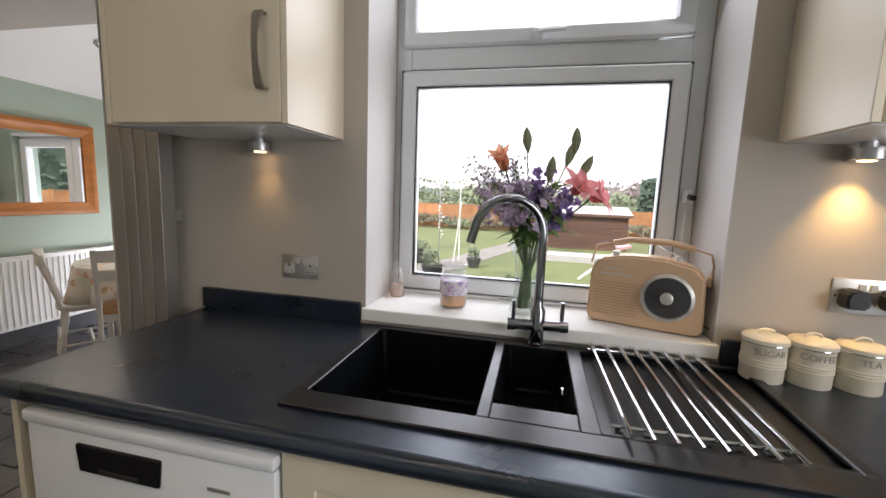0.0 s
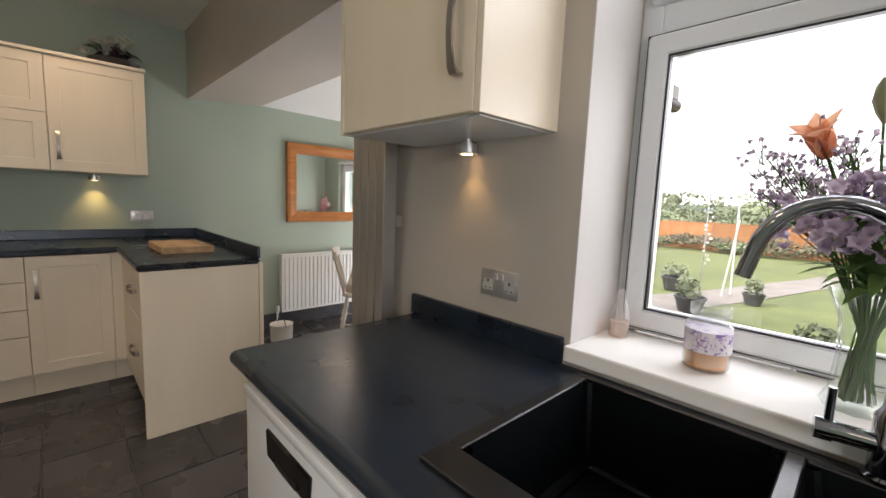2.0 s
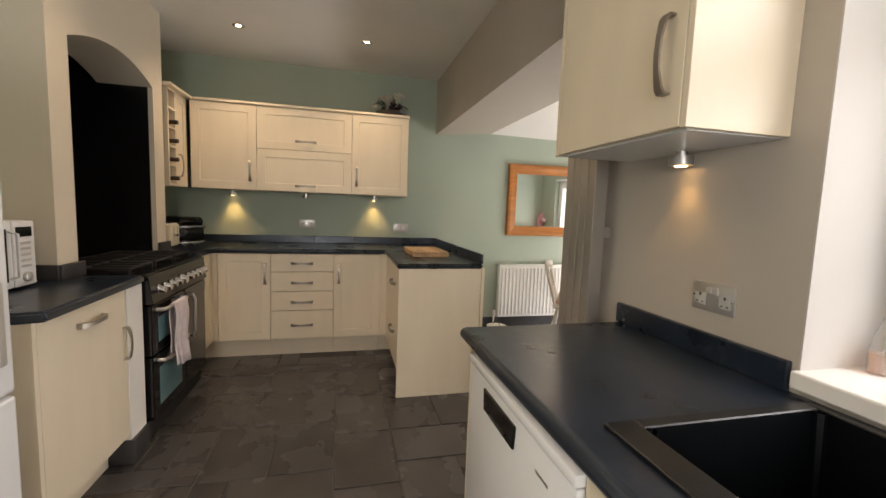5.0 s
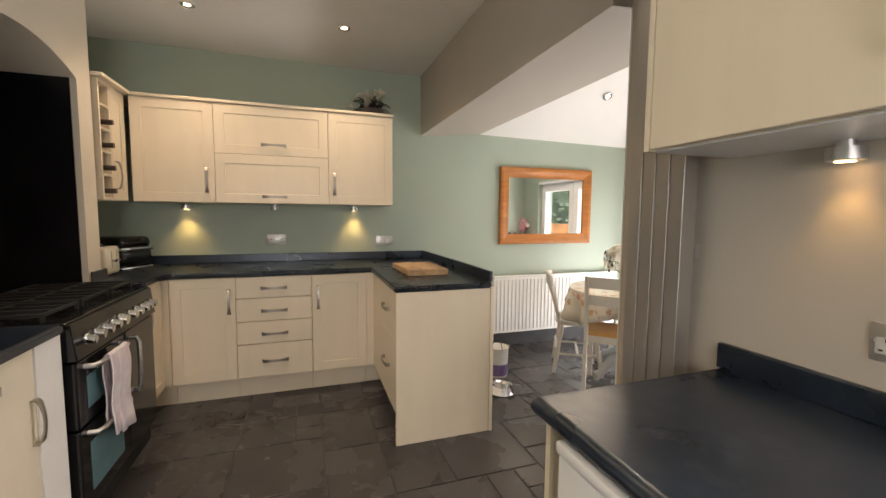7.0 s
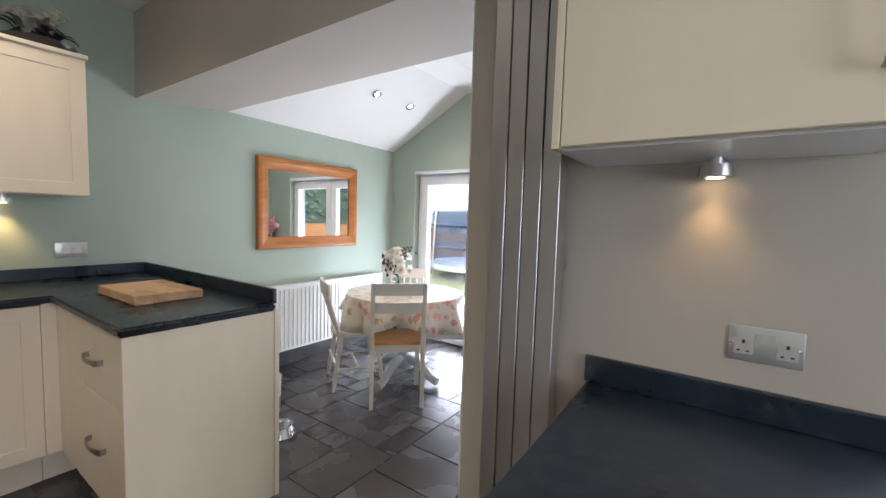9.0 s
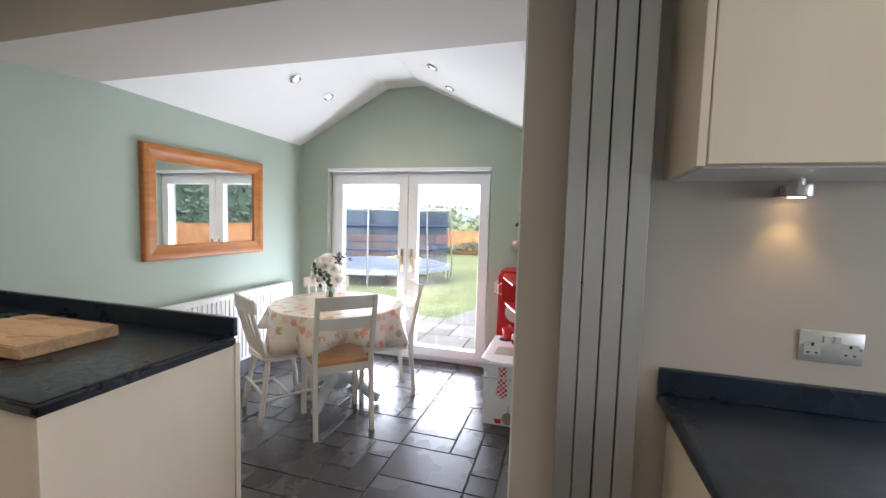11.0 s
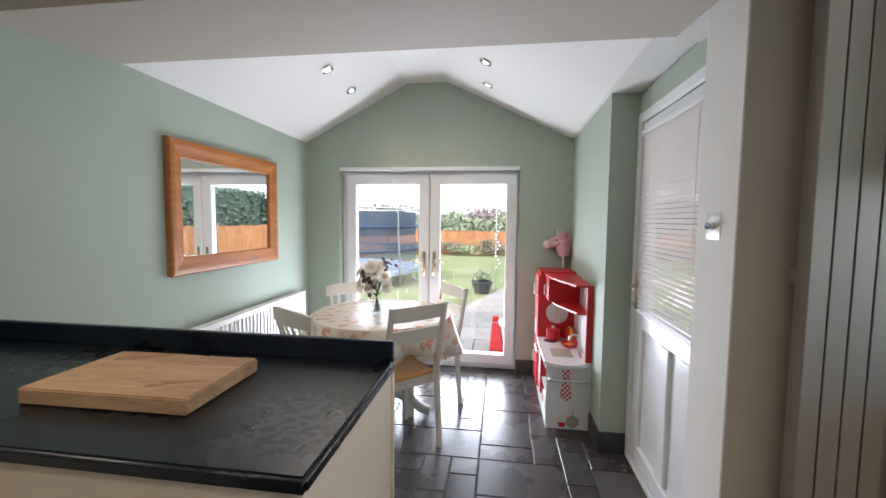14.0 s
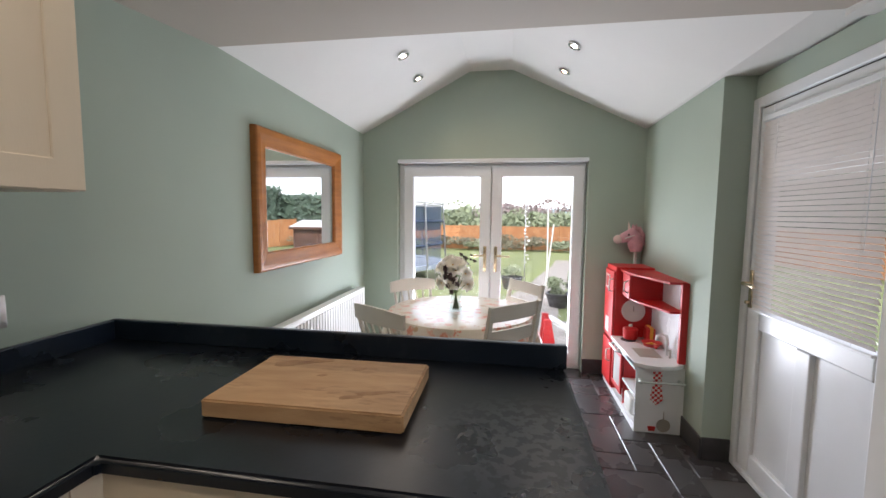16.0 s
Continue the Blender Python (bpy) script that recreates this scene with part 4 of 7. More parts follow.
# ---- sink, tap, drainer ----


def sink():
    s = thing("sink", "black composite one and a half bowl sink with a ribbed drainer", "sink", pose(0, 0, 0))
    z = TOPZ + 0.009
    b1, b2 = (-0.182, 1.018, 0.174, 1.437), (0.200, 1.078, 0.368, 1.424)
    d = (0.405, 1.02, 0.80, 1.44)
    ys = SYF, SYB
    part("rim", boxes((SX0, ys[0], TOPZ - 0.002, SX1, b1[1], z), (SX0, b1[3], TOPZ - 0.002, SX1, ys[1], z), (SX0, b1[1], TOPZ - 0.002, b1[0], b1[3], z), (b1[2], b1[1], TOPZ - 0.002, b2[0], b1[3], z), (b2[0], b1[1], TOPZ - 0.002, b2[2], b2[1], z), (b2[0], b2[3], TOPZ - 0.002, b2[2], b1[3], z), (b2[2], b1[1], TOPZ - 0.002, d[0], b1[3], z), (d[2], d[1], TOPZ - 0.002, SX1, b1[3], z), (d[0], d[1], TOPZ - 0.002, d[2], d[1] + 0.012, z), bevel=0.0025), M_SINK, s)
    dr = part("drainer", boxes((d[0], d[1] + 0.01, TOPZ - 0.02, d[2], d[3], TOPZ - 0.008)), M_SINK, s, "sunk ribbed drainer")
    for i in range(7):
        part("rib", boxes((d[0] + 0.03 + i * 0.05, d[1] + 0.04, TOPZ - 0.008, d[0] + 0.044 + i * 0.05, d[3] - 0.03, TOPZ - 0.004), bevel=0.001), M_SINK, dr)
    for n, (x0, y0, x1, y1), dep in (("bowl", b1, 0.20), ("small_bowl", b2, 0.13)):
        bm = bmesh.new()
        tops = [(x0, y0), (x1, y0), (x1, y1), (x0, y1)]
        inn = [(x0 + 0.02, y0 + 0.02), (x1 - 0.02, y0 + 0.02), (x1 - 0.02, y1 - 0.02), (x0 + 0.02, y1 - 0.02)]
        a = [bm.verts.new((*p, z - 0.003)) for p in tops]
        b = [bm.verts.new((*p, z - dep)) for p in inn]
        for i in range(4):
            bm.faces.new((a[i], b[i], b[(i + 1) % 4], a[(i + 1) % 4]))
        bm.faces.new(b)
        bmesh.ops.bevel(bm, geom=[e for e in bm.edges if not e.is_boundary], offset=0.018, segments=3, affect="EDGES")
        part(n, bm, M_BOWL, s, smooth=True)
        cx, cy = (x0 + x1) / 2, (y0 + y1) / 2
        w = part("waste", lathe([(0.040, z - dep + 0.001), (0.040, z - dep + 0.004), (0.030, z - dep + 0.005), (0.026, z - dep + 0.002)], 24, at=(cx, cy, 0)), M_HANDLE, s, "chrome strainer waste", smooth=True)
        for k in range(8):
            a0 = k * math.pi / 4
            part("slot", turned(boxes((0.014, -0.003, 0, 0.030, 0.003, 0.0012)), Matrix.Translation((cx, cy, z - dep + 0.0052)) @ Matrix.Rotation(a0, 4, "Z")), M_BLACKP, w)
    part("overflow", lathe([(0.016, -0.002), (0.016, 0.002), (0.008, 0.003)], 16, m=pose(0.350, 1.25, z - 0.045, 0, -90)), M_CHROME, s, smooth=True)


sink()


def tap():
    t = thing("kitchen_tap", "chrome mixer tap with a swan neck and two levers", "tap", pose(0.285, 1.452, TOPZ + 0.009))
    part("body", lathe([(0.027, 0), (0.027, 0.006), (0.021, 0.01), (0.021, 0.10), (0.014, 0.112), (0.0125, 0.13)], 20), M_TAP, t, smooth=True)
    R = 0.098
    d = Vector((-0.93, -0.36, 0)).normalized()
    pts = [(0, 0, 0.11), (0, 0, 0.20), (0, 0, 0.29)]
    pts += [tuple(d * (R - R * math.cos(a)) + Vector((0, 0, 0.315 + R * math.sin(a)))) for a in [math.pi * i / 16 for i in range(0, 16)]]
    e = Vector(pts[-1])
    pts += [tuple(e + d * 0.012 + Vector((0, 0, -0.045)))]
    part("spout", tube(pts, 0.0125, 14), M_TAP, t, "swan neck spout", smooth=True)
    part("crossbar", tube([(-0.078, -0.01, 0.055), (0.078, 0.01, 0.055)], 0.0155, 14), M_TAP, t, smooth=True)
    for s in (-1, 1):
        part("lever", add(tube([(s * 0.068, s * 0.009, 0.055), (s * 0.068, s * 0.009, 0.125)], 0.0062, 10), tube([(s * 0.062, s * 0.008, 0.055), (s * 0.084, s * 0.011, 0.055)], 0.018, 14)), M_TAP, t, "upright chrome lever", smooth=True)


tap()


def rack():
    r = thing("drying_rack", "chrome bar drying rack laid over the drainer", "drying rack", pose(0, 0, 0))
    z = TOPZ + 0.024
    for i in range(8):
        x = 0.437 + i * 0.0375
        part("bar", tube([(x, 1.462, z), (x + 0.012, 0.998, z)], 0.0042, 8), M_CHROME, r, smooth=True)
    for y in (1.045, 1.435):
        part("cross_bar", tube([(0.424, y, z - 0.0078), (0.724, y, z - 0.0078)], 0.0036, 8), M_CHROME, r, smooth=True)
    for x in (0.430, 0.700):
        for y in (1.045, 1.435):
            part("foot", boxes((x, y - 0.005, TOPZ + 0.009, x + 0.008, y + 0.005, z - 0.009)), M_BLACKP, r)


rack()

# ---- fittings on the kitchen walls ----


def socket(m, label, plugs=0, blank=False, name="socket"):
    """A double socket in a metal plate that looks to -y."""
    s = thing(name, label, "socket" if name == "socket" else "switch", m, "wall sockets")
    part("plate", boxes((-0.074, -0.006, -0.044, 0.074, 0.0, 0.044), bevel=0.0025, seg=2), M_PLATE, s, smooth=True)
    if blank:
        part("insert", boxes((-0.045, -0.009, -0.02, -0.008, -0.006, 0.02), (0.008, -0.009, -0.02, 0.045, -0.006, 0.02)), M_SOCKW, s)
        return s
    for k in (-1, 1):
        i = part("insert", boxes((k * 0.043 - 0.020, -0.0068, -0.026, k * 0.043 + 0.020, -0.006, 0.012), bevel=0.0006), M_SOCKG, s, "pale grey socket insert")
        part("rocker", boxes((k * 0.012 - 0.008, -0.010, 0.012, k * 0.012 + 0.008, -0.006, 0.032), bevel=0.001), M_SOCKG, s)
        part("pin_hole", boxes((k * 0.043 - 0.003, -0.0082, 0.001, k * 0.043 + 0.003, -0.0074, 0.010), (k * 0.043 - 0.013, -0.0082, -0.020, k * 0.043 - 0.006, -0.0074, -0.016), (k * 0.043 + 0.006, -0.0082, -0.020, k * 0.043 + 0.013, -0.0074, -0.016)), M_DARK, i)
        part("screw", lathe([(0.003, 0), (0.003, 0.0012), (0.001, 0.0016)], 8, m=pose(k * 0.066, -0.006, 0, 90)), M_CHROME, s)
    for k in range(plugs):
        p = part("plug", prism([(-0.022, -0.02), (0.022, -0.02), (0.026, 0.0), (0.022, 0.02), (0.01, 0.028), (-0.01, 0.028), (-0.022, 0.02), (-0.026, 0.0)], -0.05, -0.0075, "y", 0.005, 2), M_BLACKP, s, "black mains plug", smooth=True)
        p.location = (-0.04 + 0.085 * k, 0, -0.006)
    return s


socket(pose(-0.492, WY, 1.088) @ Matrix.Scale(0.9, 4), "double socket in a satin metal plate above the dark upstand")
socket(pose(1.07, WY, 1.13), "double socket in a metal plate with two black plugs", plugs=2)
socket(pose(WX, 0.143, 1.118, 0, 0, 90), "double socket in a metal plate on the green wall")
socket(pose(WX, 1.06, 1.10, 0, 0, 90), "blank spur switch in a metal plate on the green wall", blank=True, name="switch")
s = thing("light_switch", "satin metal light switch with a round dimmer knob", "switch", pose(-1.27, 1.608, 1.374, 0, 0, -90))
part("plate", boxes((-0.043, -0.007, -0.043, 0.043, 0, 0.043), bevel=0.003, seg=2), M_PLATE, s, smooth=True)
part("knob", add(lathe([(0.012, 0), (0.012, 0.018), (0.010, 0.021)], 16, m=pose(0, -0.007, 0, 90)), boxes((-0.022, -0.016, -0.012, -0.002, -0.007, 0.012), bevel=0.002)), M_CHROME, s, smooth=True)


def under_light(x, y, z, power):
    """Chrome puck lamp below a cabinet."""
    t = thing("under_cabinet_light", "round chrome under-cabinet lamp, lit", "light", pose(x, y, z), "under-cabinet lamps")
    part("housing", lathe([(0.016, 0.0), (0.016, -0.014), (0.033, -0.016), (0.034, -0.042), (0.028, -0.044)], 24), M_STEEL, t, smooth=True)
    part("bulb", lathe([(0.017, -0.0435), (0.017, -0.0455)], 20), M_BULB, t, "warm glowing lens")
    lamp("lamp_light", "SPOT", pose(x, y, z - 0.05), power, (1.0, 0.64, 0.24), cone=92, soft=0.02)


under_light(-0.607, 1.447, 1.501, 0.35)
under_light(1.0, 1.447, 1.501, 2.6)
under_light(-3.71, -0.50, 1.411, 1.6)
under_light(-3.71, 0.78, 1.411, 1.6)
t = thing("under_cabinet_light", "round chrome under-cabinet lamp, unlit", "light", pose(-3.62, 0.145, 1.411), "under-cabinet lamps")
part("housing", lathe([(0.016, 0.0), (0.016, -0.014), (0.033, -0.016), (0.034, -0.042), (0.028, -0.044)], 24), M_STEEL, t, smooth=True)


def downlight(m, power, cone=132):
    t = thing("downlight", "small round recessed chrome downlight, lit", "light", m, "ceiling downlights")
    part("trim_ring", lathe([(0.042, 0.0), (0.042, -0.004), (0.032, -0.007), (0.028, -0.002)], 24), M_CHROME, t, smooth=True)
    part("bulb", lathe([(0.019, -0.001), (0.019, -0.003)], 20), M_SPOT, t, "warm glowing bulb")
    if power:
        lamp("downlight_light", "SPOT", m @ pose(0, 0, -0.02), power, (1.0, 0.80, 0.58), cone=cone, soft=0.13)


# pairs east of x = -3.01 are assumed, unseen, powered to brighten the kitchen
for x, power in ((-3.01, 9), (-1.72, 7), (-0.42, 7), (0.9, 5)):
    for y in (-0.28, 0.65):
        downlight(pose(x, y, CEIL), power if y < 0 or x < -2 else power * 0.45)
TL, TR = math.degrees(math.atan2(0.523, 0.97)), math.degrees(math.atan2(0.5, 1.0))
for y in (2.52, 2.97, 3.42):
    downlight(pose(-3.155, y, 2.08 + 0.539 * 0.615, 0, -TL, 0), 3.5)
    downlight(pose(-2.065, y, 2.603 - 0.4965 * 0.375, 0, TR, 0), 2)

# tall radiator of four flat steel bars
r = thing("vertical_radiator", "tall brushed metal radiator of four flat upright bars", "radiator", pose(-1.04, WY, 0.12))
for i in range(4):
    x = -0.101 + i * 0.0515
    part("bar", boxes((x, -0.098, 0.0, x + 0.0475, -0.045, 2.25), bevel=0.0015), M_RADSTEEL, r)
for z in (0.10, 1.10, 2.05):
    part("back_rail", boxes((-0.1, -0.045, z, 0.103, -0.02, z + 0.04)), M_RADSTEEL, r)
part("bracket", boxes((-0.02, -0.02, 0.10, 0.02, 0, 0.14), (-0.02, -0.02, 2.05, 0.02, 0, 2.09)), M_RADSTEEL, r)
for i in range(3):
    part("fixing", lathe([(0.003, 0), (0.003, 0.002)], 8, m=pose(-0.0516 + i * 0.0515, -0.085, 1.1, 90)), M_BLACKP, r)

# low white panel radiator
y0, y1, z0, z1 = 2.13, 3.62, 0.16, 0.730
r = thing("panel_radiator", "long white ribbed panel radiator under the mirror", "radiator", face_east(WX, y0, 0))
L = y1 - y0
part("panel", boxes((0, -0.075, z0, L, -0.066, z1), (0, -0.10, z0, L, -0.094, z1), bevel=0.002), M_RAD, r)
n = 34
part("top_grille", boxes((0, -0.104, z1 - 0.006, L, -0.04, z1 + 0.006), (0, -0.102, z0, 0.006, -0.04, z1), (L - 0.006, -0.102, z0, L, -0.04, z1), bevel=0.002), M_RAD, r)
for i in range(n):
    x = 0.025 + i * (L - 0.05) / n
    part("rib", prism([(x, -0.094), (x + 0.008, -0.108), (x + 0.022, -0.108), (x + 0.030, -0.094)], z0 + 0.025, z1 - 0.03), M_RAD, r)
part("pipe", add(tube([(-0.02, -0.08, 0.17), (-0.035, -0.08, 0.16), (-0.04, -0.08, 0.0)], 0.0075), tube([(L + 0.02, -0.08, 0.17), (L + 0.035, -0.08, 0.16), (L + 0.04, -0.08, 0.0)], 0.0075)), M_RAD, r, smooth=True)
part("valve", add(lathe([(0.012, 0.15), (0.012, 0.18), (0.017, 0.185), (0.017, 0.225), (0.012, 0.23)], 14, at=(-0.035, -0.08, 0)), lathe([(0.012, 0.15), (0.012, 0.19)], 14, at=(L + 0.035, -0.08, 0))), M_RAD, r, smooth=True)
part("bracket", boxes((0.2, -0.066, 0.3, 0.23, 0, 0.6), (L - 0.23, -0.066, 0.3, L - 0.2, 0, 0.6)), M_RAD, r)


def mirror():
    w, h, f = 1.085, 0.775, 0.105
    m = thing("wall_mirror", "rectangular mirror in a wide honey pine frame on the green wall", "mirror", face_east(WX, 2.215, 1.05))
    prof = [(0.0, 0.0), (0.0, -0.030), (0.008, -0.038), (0.030, -0.040), (0.045, -0.034), (0.085, -0.024), (0.096, -0.024), (0.104, -0.014), (0.104, 0.0)]
    for k in range(4):
        a = [(0, 0), (w, 0), (w, h), (0, h)]
        sx, sz = [(1, 1), (-1, 1), (-1, -1), (1, -1)][k], [(1, 1), (-1, 1), (-1, -1), (1, -1)][(k + 1) % 4]
        p, q = a[k], a[(k + 1) % 4]
        bm = bmesh.new()
        A = [bm.verts.new((p[0] + sx[0] * d, y, p[1] + sx[1] * d)) for d, y in prof]
        B = [bm.verts.new((q[0] + sz[0] * d, y, q[1] + sz[1] * d)) for d, y in prof]
        for i in range(len(prof)):
            j = (i + 1) % len(prof)
            bm.faces.new((A[i], A[j], B[j], B[i]))
        bm.faces.new(A), bm.faces.new(B[::-1])
        part("frame_rail", bm, M_WOOD, m, smooth=True)
    part("mirror_glass", boxes((f - 0.01, -0.010, f - 0.01, w - f + 0.01, -0.006, h - f + 0.01)), M_MIRROR, m, "clear mirror glass")


mirror()

# ---- things on the worktops ----


M_STAIN = mat("board_stain", (0.27, 0.155, 0.08), 0.65, other=(0.38, 0.23, 0.12), scale=30)


def chopping_board():
    pts = [(-0.205, -0.135), (0.195, -0.150), (0.205, 0.125), (-0.195, 0.140)]
    ob = part("chopping_board", prism(pts, 0, 0.042, "z", 0.004, 2), M_BOARD, None, smooth=True)
    ob.matrix_basis = pose(-2.858, 1.148, CTOP + 0.001, 0, 0, 3) @ Matrix.Diagonal((1.10, 1.02, 0.95, 1))
    tagged(ob, "thick worn maple chopping board with brown stains", "chopping board")
    rng = random.Random(12)
    for sx, sy, a, b in ((-0.12, 0.085, 0.05, 0.022), (-0.06, 0.11, 0.04, 0.014), (0.12, -0.06, 0.045, 0.010), (0.08, -0.085, 0.03, 0.010), (0.05, 0.07, 0.018, 0.010), (-0.02, 0.02, 0.012, 0.006)):
        pts = [(sx + a * rng.uniform(0.7, 1.1) * math.cos(k * 0.524), sy + b * rng.uniform(0.6, 1.1) * math.sin(k * 0.524) + a * 0.25 * math.cos(k * 0.524)) for k in range(12)]
        part("stain", prism(pts, 0.0416, 0.0424, "z"), M_STAIN, ob, "soaked-in brown stain")


chopping_board()


def bread_bin():
    b = thing("bread_bin", "black domed bread bin with a chrome band", "bread bin", pose(-3.57, -0.905, CTOP, 0, 0, 60) @ Matrix.Diagonal((1.08, 1.0, 1.25, 1)))
    prof = lambda k, z0, z1: prism([(-0.16 * k, -0.12 * k), (0.16 * k, -0.12 * k), (0.16 * k, 0.12 * k), (-0.16 * k, 0.12 * k)], z0, z1, "z", 0.035, 4)
    part("base", boxes((-0.16, -0.12, 0.0, 0.16, 0.12, 0.018), bevel=0.008, seg=2), M_CHROME, b, "pale base rim", smooth=True)
    part("body", boxes((-0.162, -0.122, 0.014, 0.162, 0.122, 0.125), bevel=0.035, seg=4), M_BLACK, b, smooth=True)
    part("band", boxes((-0.165, -0.125, 0.105, 0.165, 0.125, 0.128), bevel=0.010, seg=2), M_CHROME, b, "chrome band", smooth=True)
    part("lid", boxes((-0.158, -0.118, 0.115, 0.158, 0.118, 0.185), bevel=0.034, seg=4), M_BLACK, b, "black domed lid", smooth=True)
    part("handle", tube([(-0.03, -0.125, 0.14), (-0.03, -0.14, 0.145), (0.03, -0.14, 0.145), (0.03, -0.125, 0.14)], 0.004), M_CHROME, b, smooth=True)


bread_bin()


def toaster():
    b = thing("toaster", "cream toaster with chrome levers beside the bread bin", "toaster", pose(-3.19, -0.93, CTOP, 0, 0, 90))
    part("body", boxes((-0.14, -0.09, 0.01, 0.14, 0.09, 0.185), bevel=0.02, seg=3), M_ENAMEL, b, smooth=True)
    part("slot", boxes((-0.11, -0.045, 0.186, 0.11, -0.02, 0.188), (-0.11, 0.02, 0.186, 0.11, 0.045, 0.188)), M_DARK, b)
    for y in (-0.035, 0.035):
        part("lever", boxes((0.14, y - 0.016, 0.09, 0.165, y + 0.016, 0.105), (0.139, y - 0.002, 0.05, 0.142, y + 0.002, 0.16), bevel=0.001), M_CHROME, b)
    part("feet", boxes((-0.12, -0.07, 0, -0.10, 0.07, 0.012), (0.10, -0.07, 0, 0.12, 0.07, 0.012)), M_BLACKP, b)


toaster()


def microwave():
    b = thing("microwave", "white microwave oven with a dark door", "microwave", face_north(-1.225, -0.79, TOPZ))
    part("body", boxes((0, 0.02, 0.01, 0.46, 0.30, 0.28), bevel=0.006), M_FRIDGE, b)
    d = part("door", boxes((0.002, 0.0, 0.012, 0.335, 0.022, 0.278), bevel=0.004), M_FRIDGE, b)
    part("window", boxes((0.03, -0.003, 0.04, 0.305, 0.0, 0.25), bevel=0.001), M_BLACK, d, "dark door window")
    part("handle", tube([(0.318, 0.0, 0.05), (0.318, -0.03, 0.06), (0.318, -0.03, 0.23), (0.318, 0.0, 0.24)], 0.006), M_FRIDGE, d, smooth=True)
    p = part("control_panel", boxes((0.338, 0.0, 0.012, 0.458, 0.022, 0.278), bevel=0.003), M_FRIDGE, b)
    part("display", boxes((0.355, -0.002, 0.215, 0.44, 0.0, 0.255)), M_BLACK, p, "dark display")
    for i in range(5):
        part("button", boxes((0.365, -0.003, 0.185 - i * 0.024, 0.43, 0.0, 0.195 - i * 0.024), bevel=0.001), M_PLATE, p)
    part("dial", lathe([(0.02, 0), (0.02, 0.014), (0.016, 0.016)], 18, m=pose(0.398, 0.0, 0.048, 90)), M_PLATE, p, smooth=True)
    part("feet", boxes((0.02, 0.04, 0, 0.05, 0.27, 0.011), (0.41, 0.04, 0, 0.44, 0.27, 0.011)), M_BLACKP, b)


microwave()


def canister(x, y, word, m_lid=None):
    c = thing("canister", "cream enamel storage canister with a lid, marked " + word, "canister", pose(x, y, TOPZ, 0, 0, 8) @ Matrix.Scale(0.85, 4), "storage canisters")
    prof = [(0.052, 0.0), (0.054, 0.004), (0.054, 0.040)]
    for k in range(3):
        z = 0.044 + k * 0.008
        prof += [(0.056, z), (0.056, z + 0.003), (0.054, z + 0.005)]
    prof += [(0.054, 0.112), (0.0555, 0.114)]
    part("body", lathe(prof, 32), M_ENAMEL, c, smooth=True)
    l = part("lid", lathe([(0.0575, 0.113), (0.0575, 0.124), (0.050, 0.132), (0.02, 0.137), (0.0, 0.138)], 32), M_ENAMEL, c, "cream domed lid", smooth=True)
    part("rim", lathe([(0.0582, 0.111), (0.0588, 0.1125), (0.0582, 0.114)], 32), M_CHROME, c, "thin metal rim", smooth=True)
    part("handle", tube([(-0.024, 0, 0.134), (-0.018, 0, 0.145), (0, 0, 0.149), (0.018, 0, 0.145), (0.024, 0, 0.134)], 0.004), M_ENAMEL, l, smooth=True)
    cu = bpy.data.curves.new("word", "FONT")
    cu.body, cu.size, cu.extrude, cu.align_x = word, 0.026, 0.0012, "CENTER"
    tmp = bpy.data.objects.new("word", cu)
    me = bpy.data.meshes.new_from_object(tmp)
    bpy.data.objects.remove(tmp)
    bm = bmesh.new()
    bm.from_mesh(me)
    for v in bm.verts:
        a = v.co.x / 0.055 - radians(105)
        rr = 0.0545 + max(0, v.co.z)
        v.co = Vector((rr * math.cos(a), rr * math.sin(a), 0.082 + v.co.y))
    part("lettering", bm, M_ENAMELG, c, "raised grey lettering " + word)


canister(0.836, 1.418, "SUGAR")
canister(0.936, 1.418, "COFFEE")
canister(1.036, 1.418, "TEA")

# ---- things on the window sill ----
SILL = 0.974


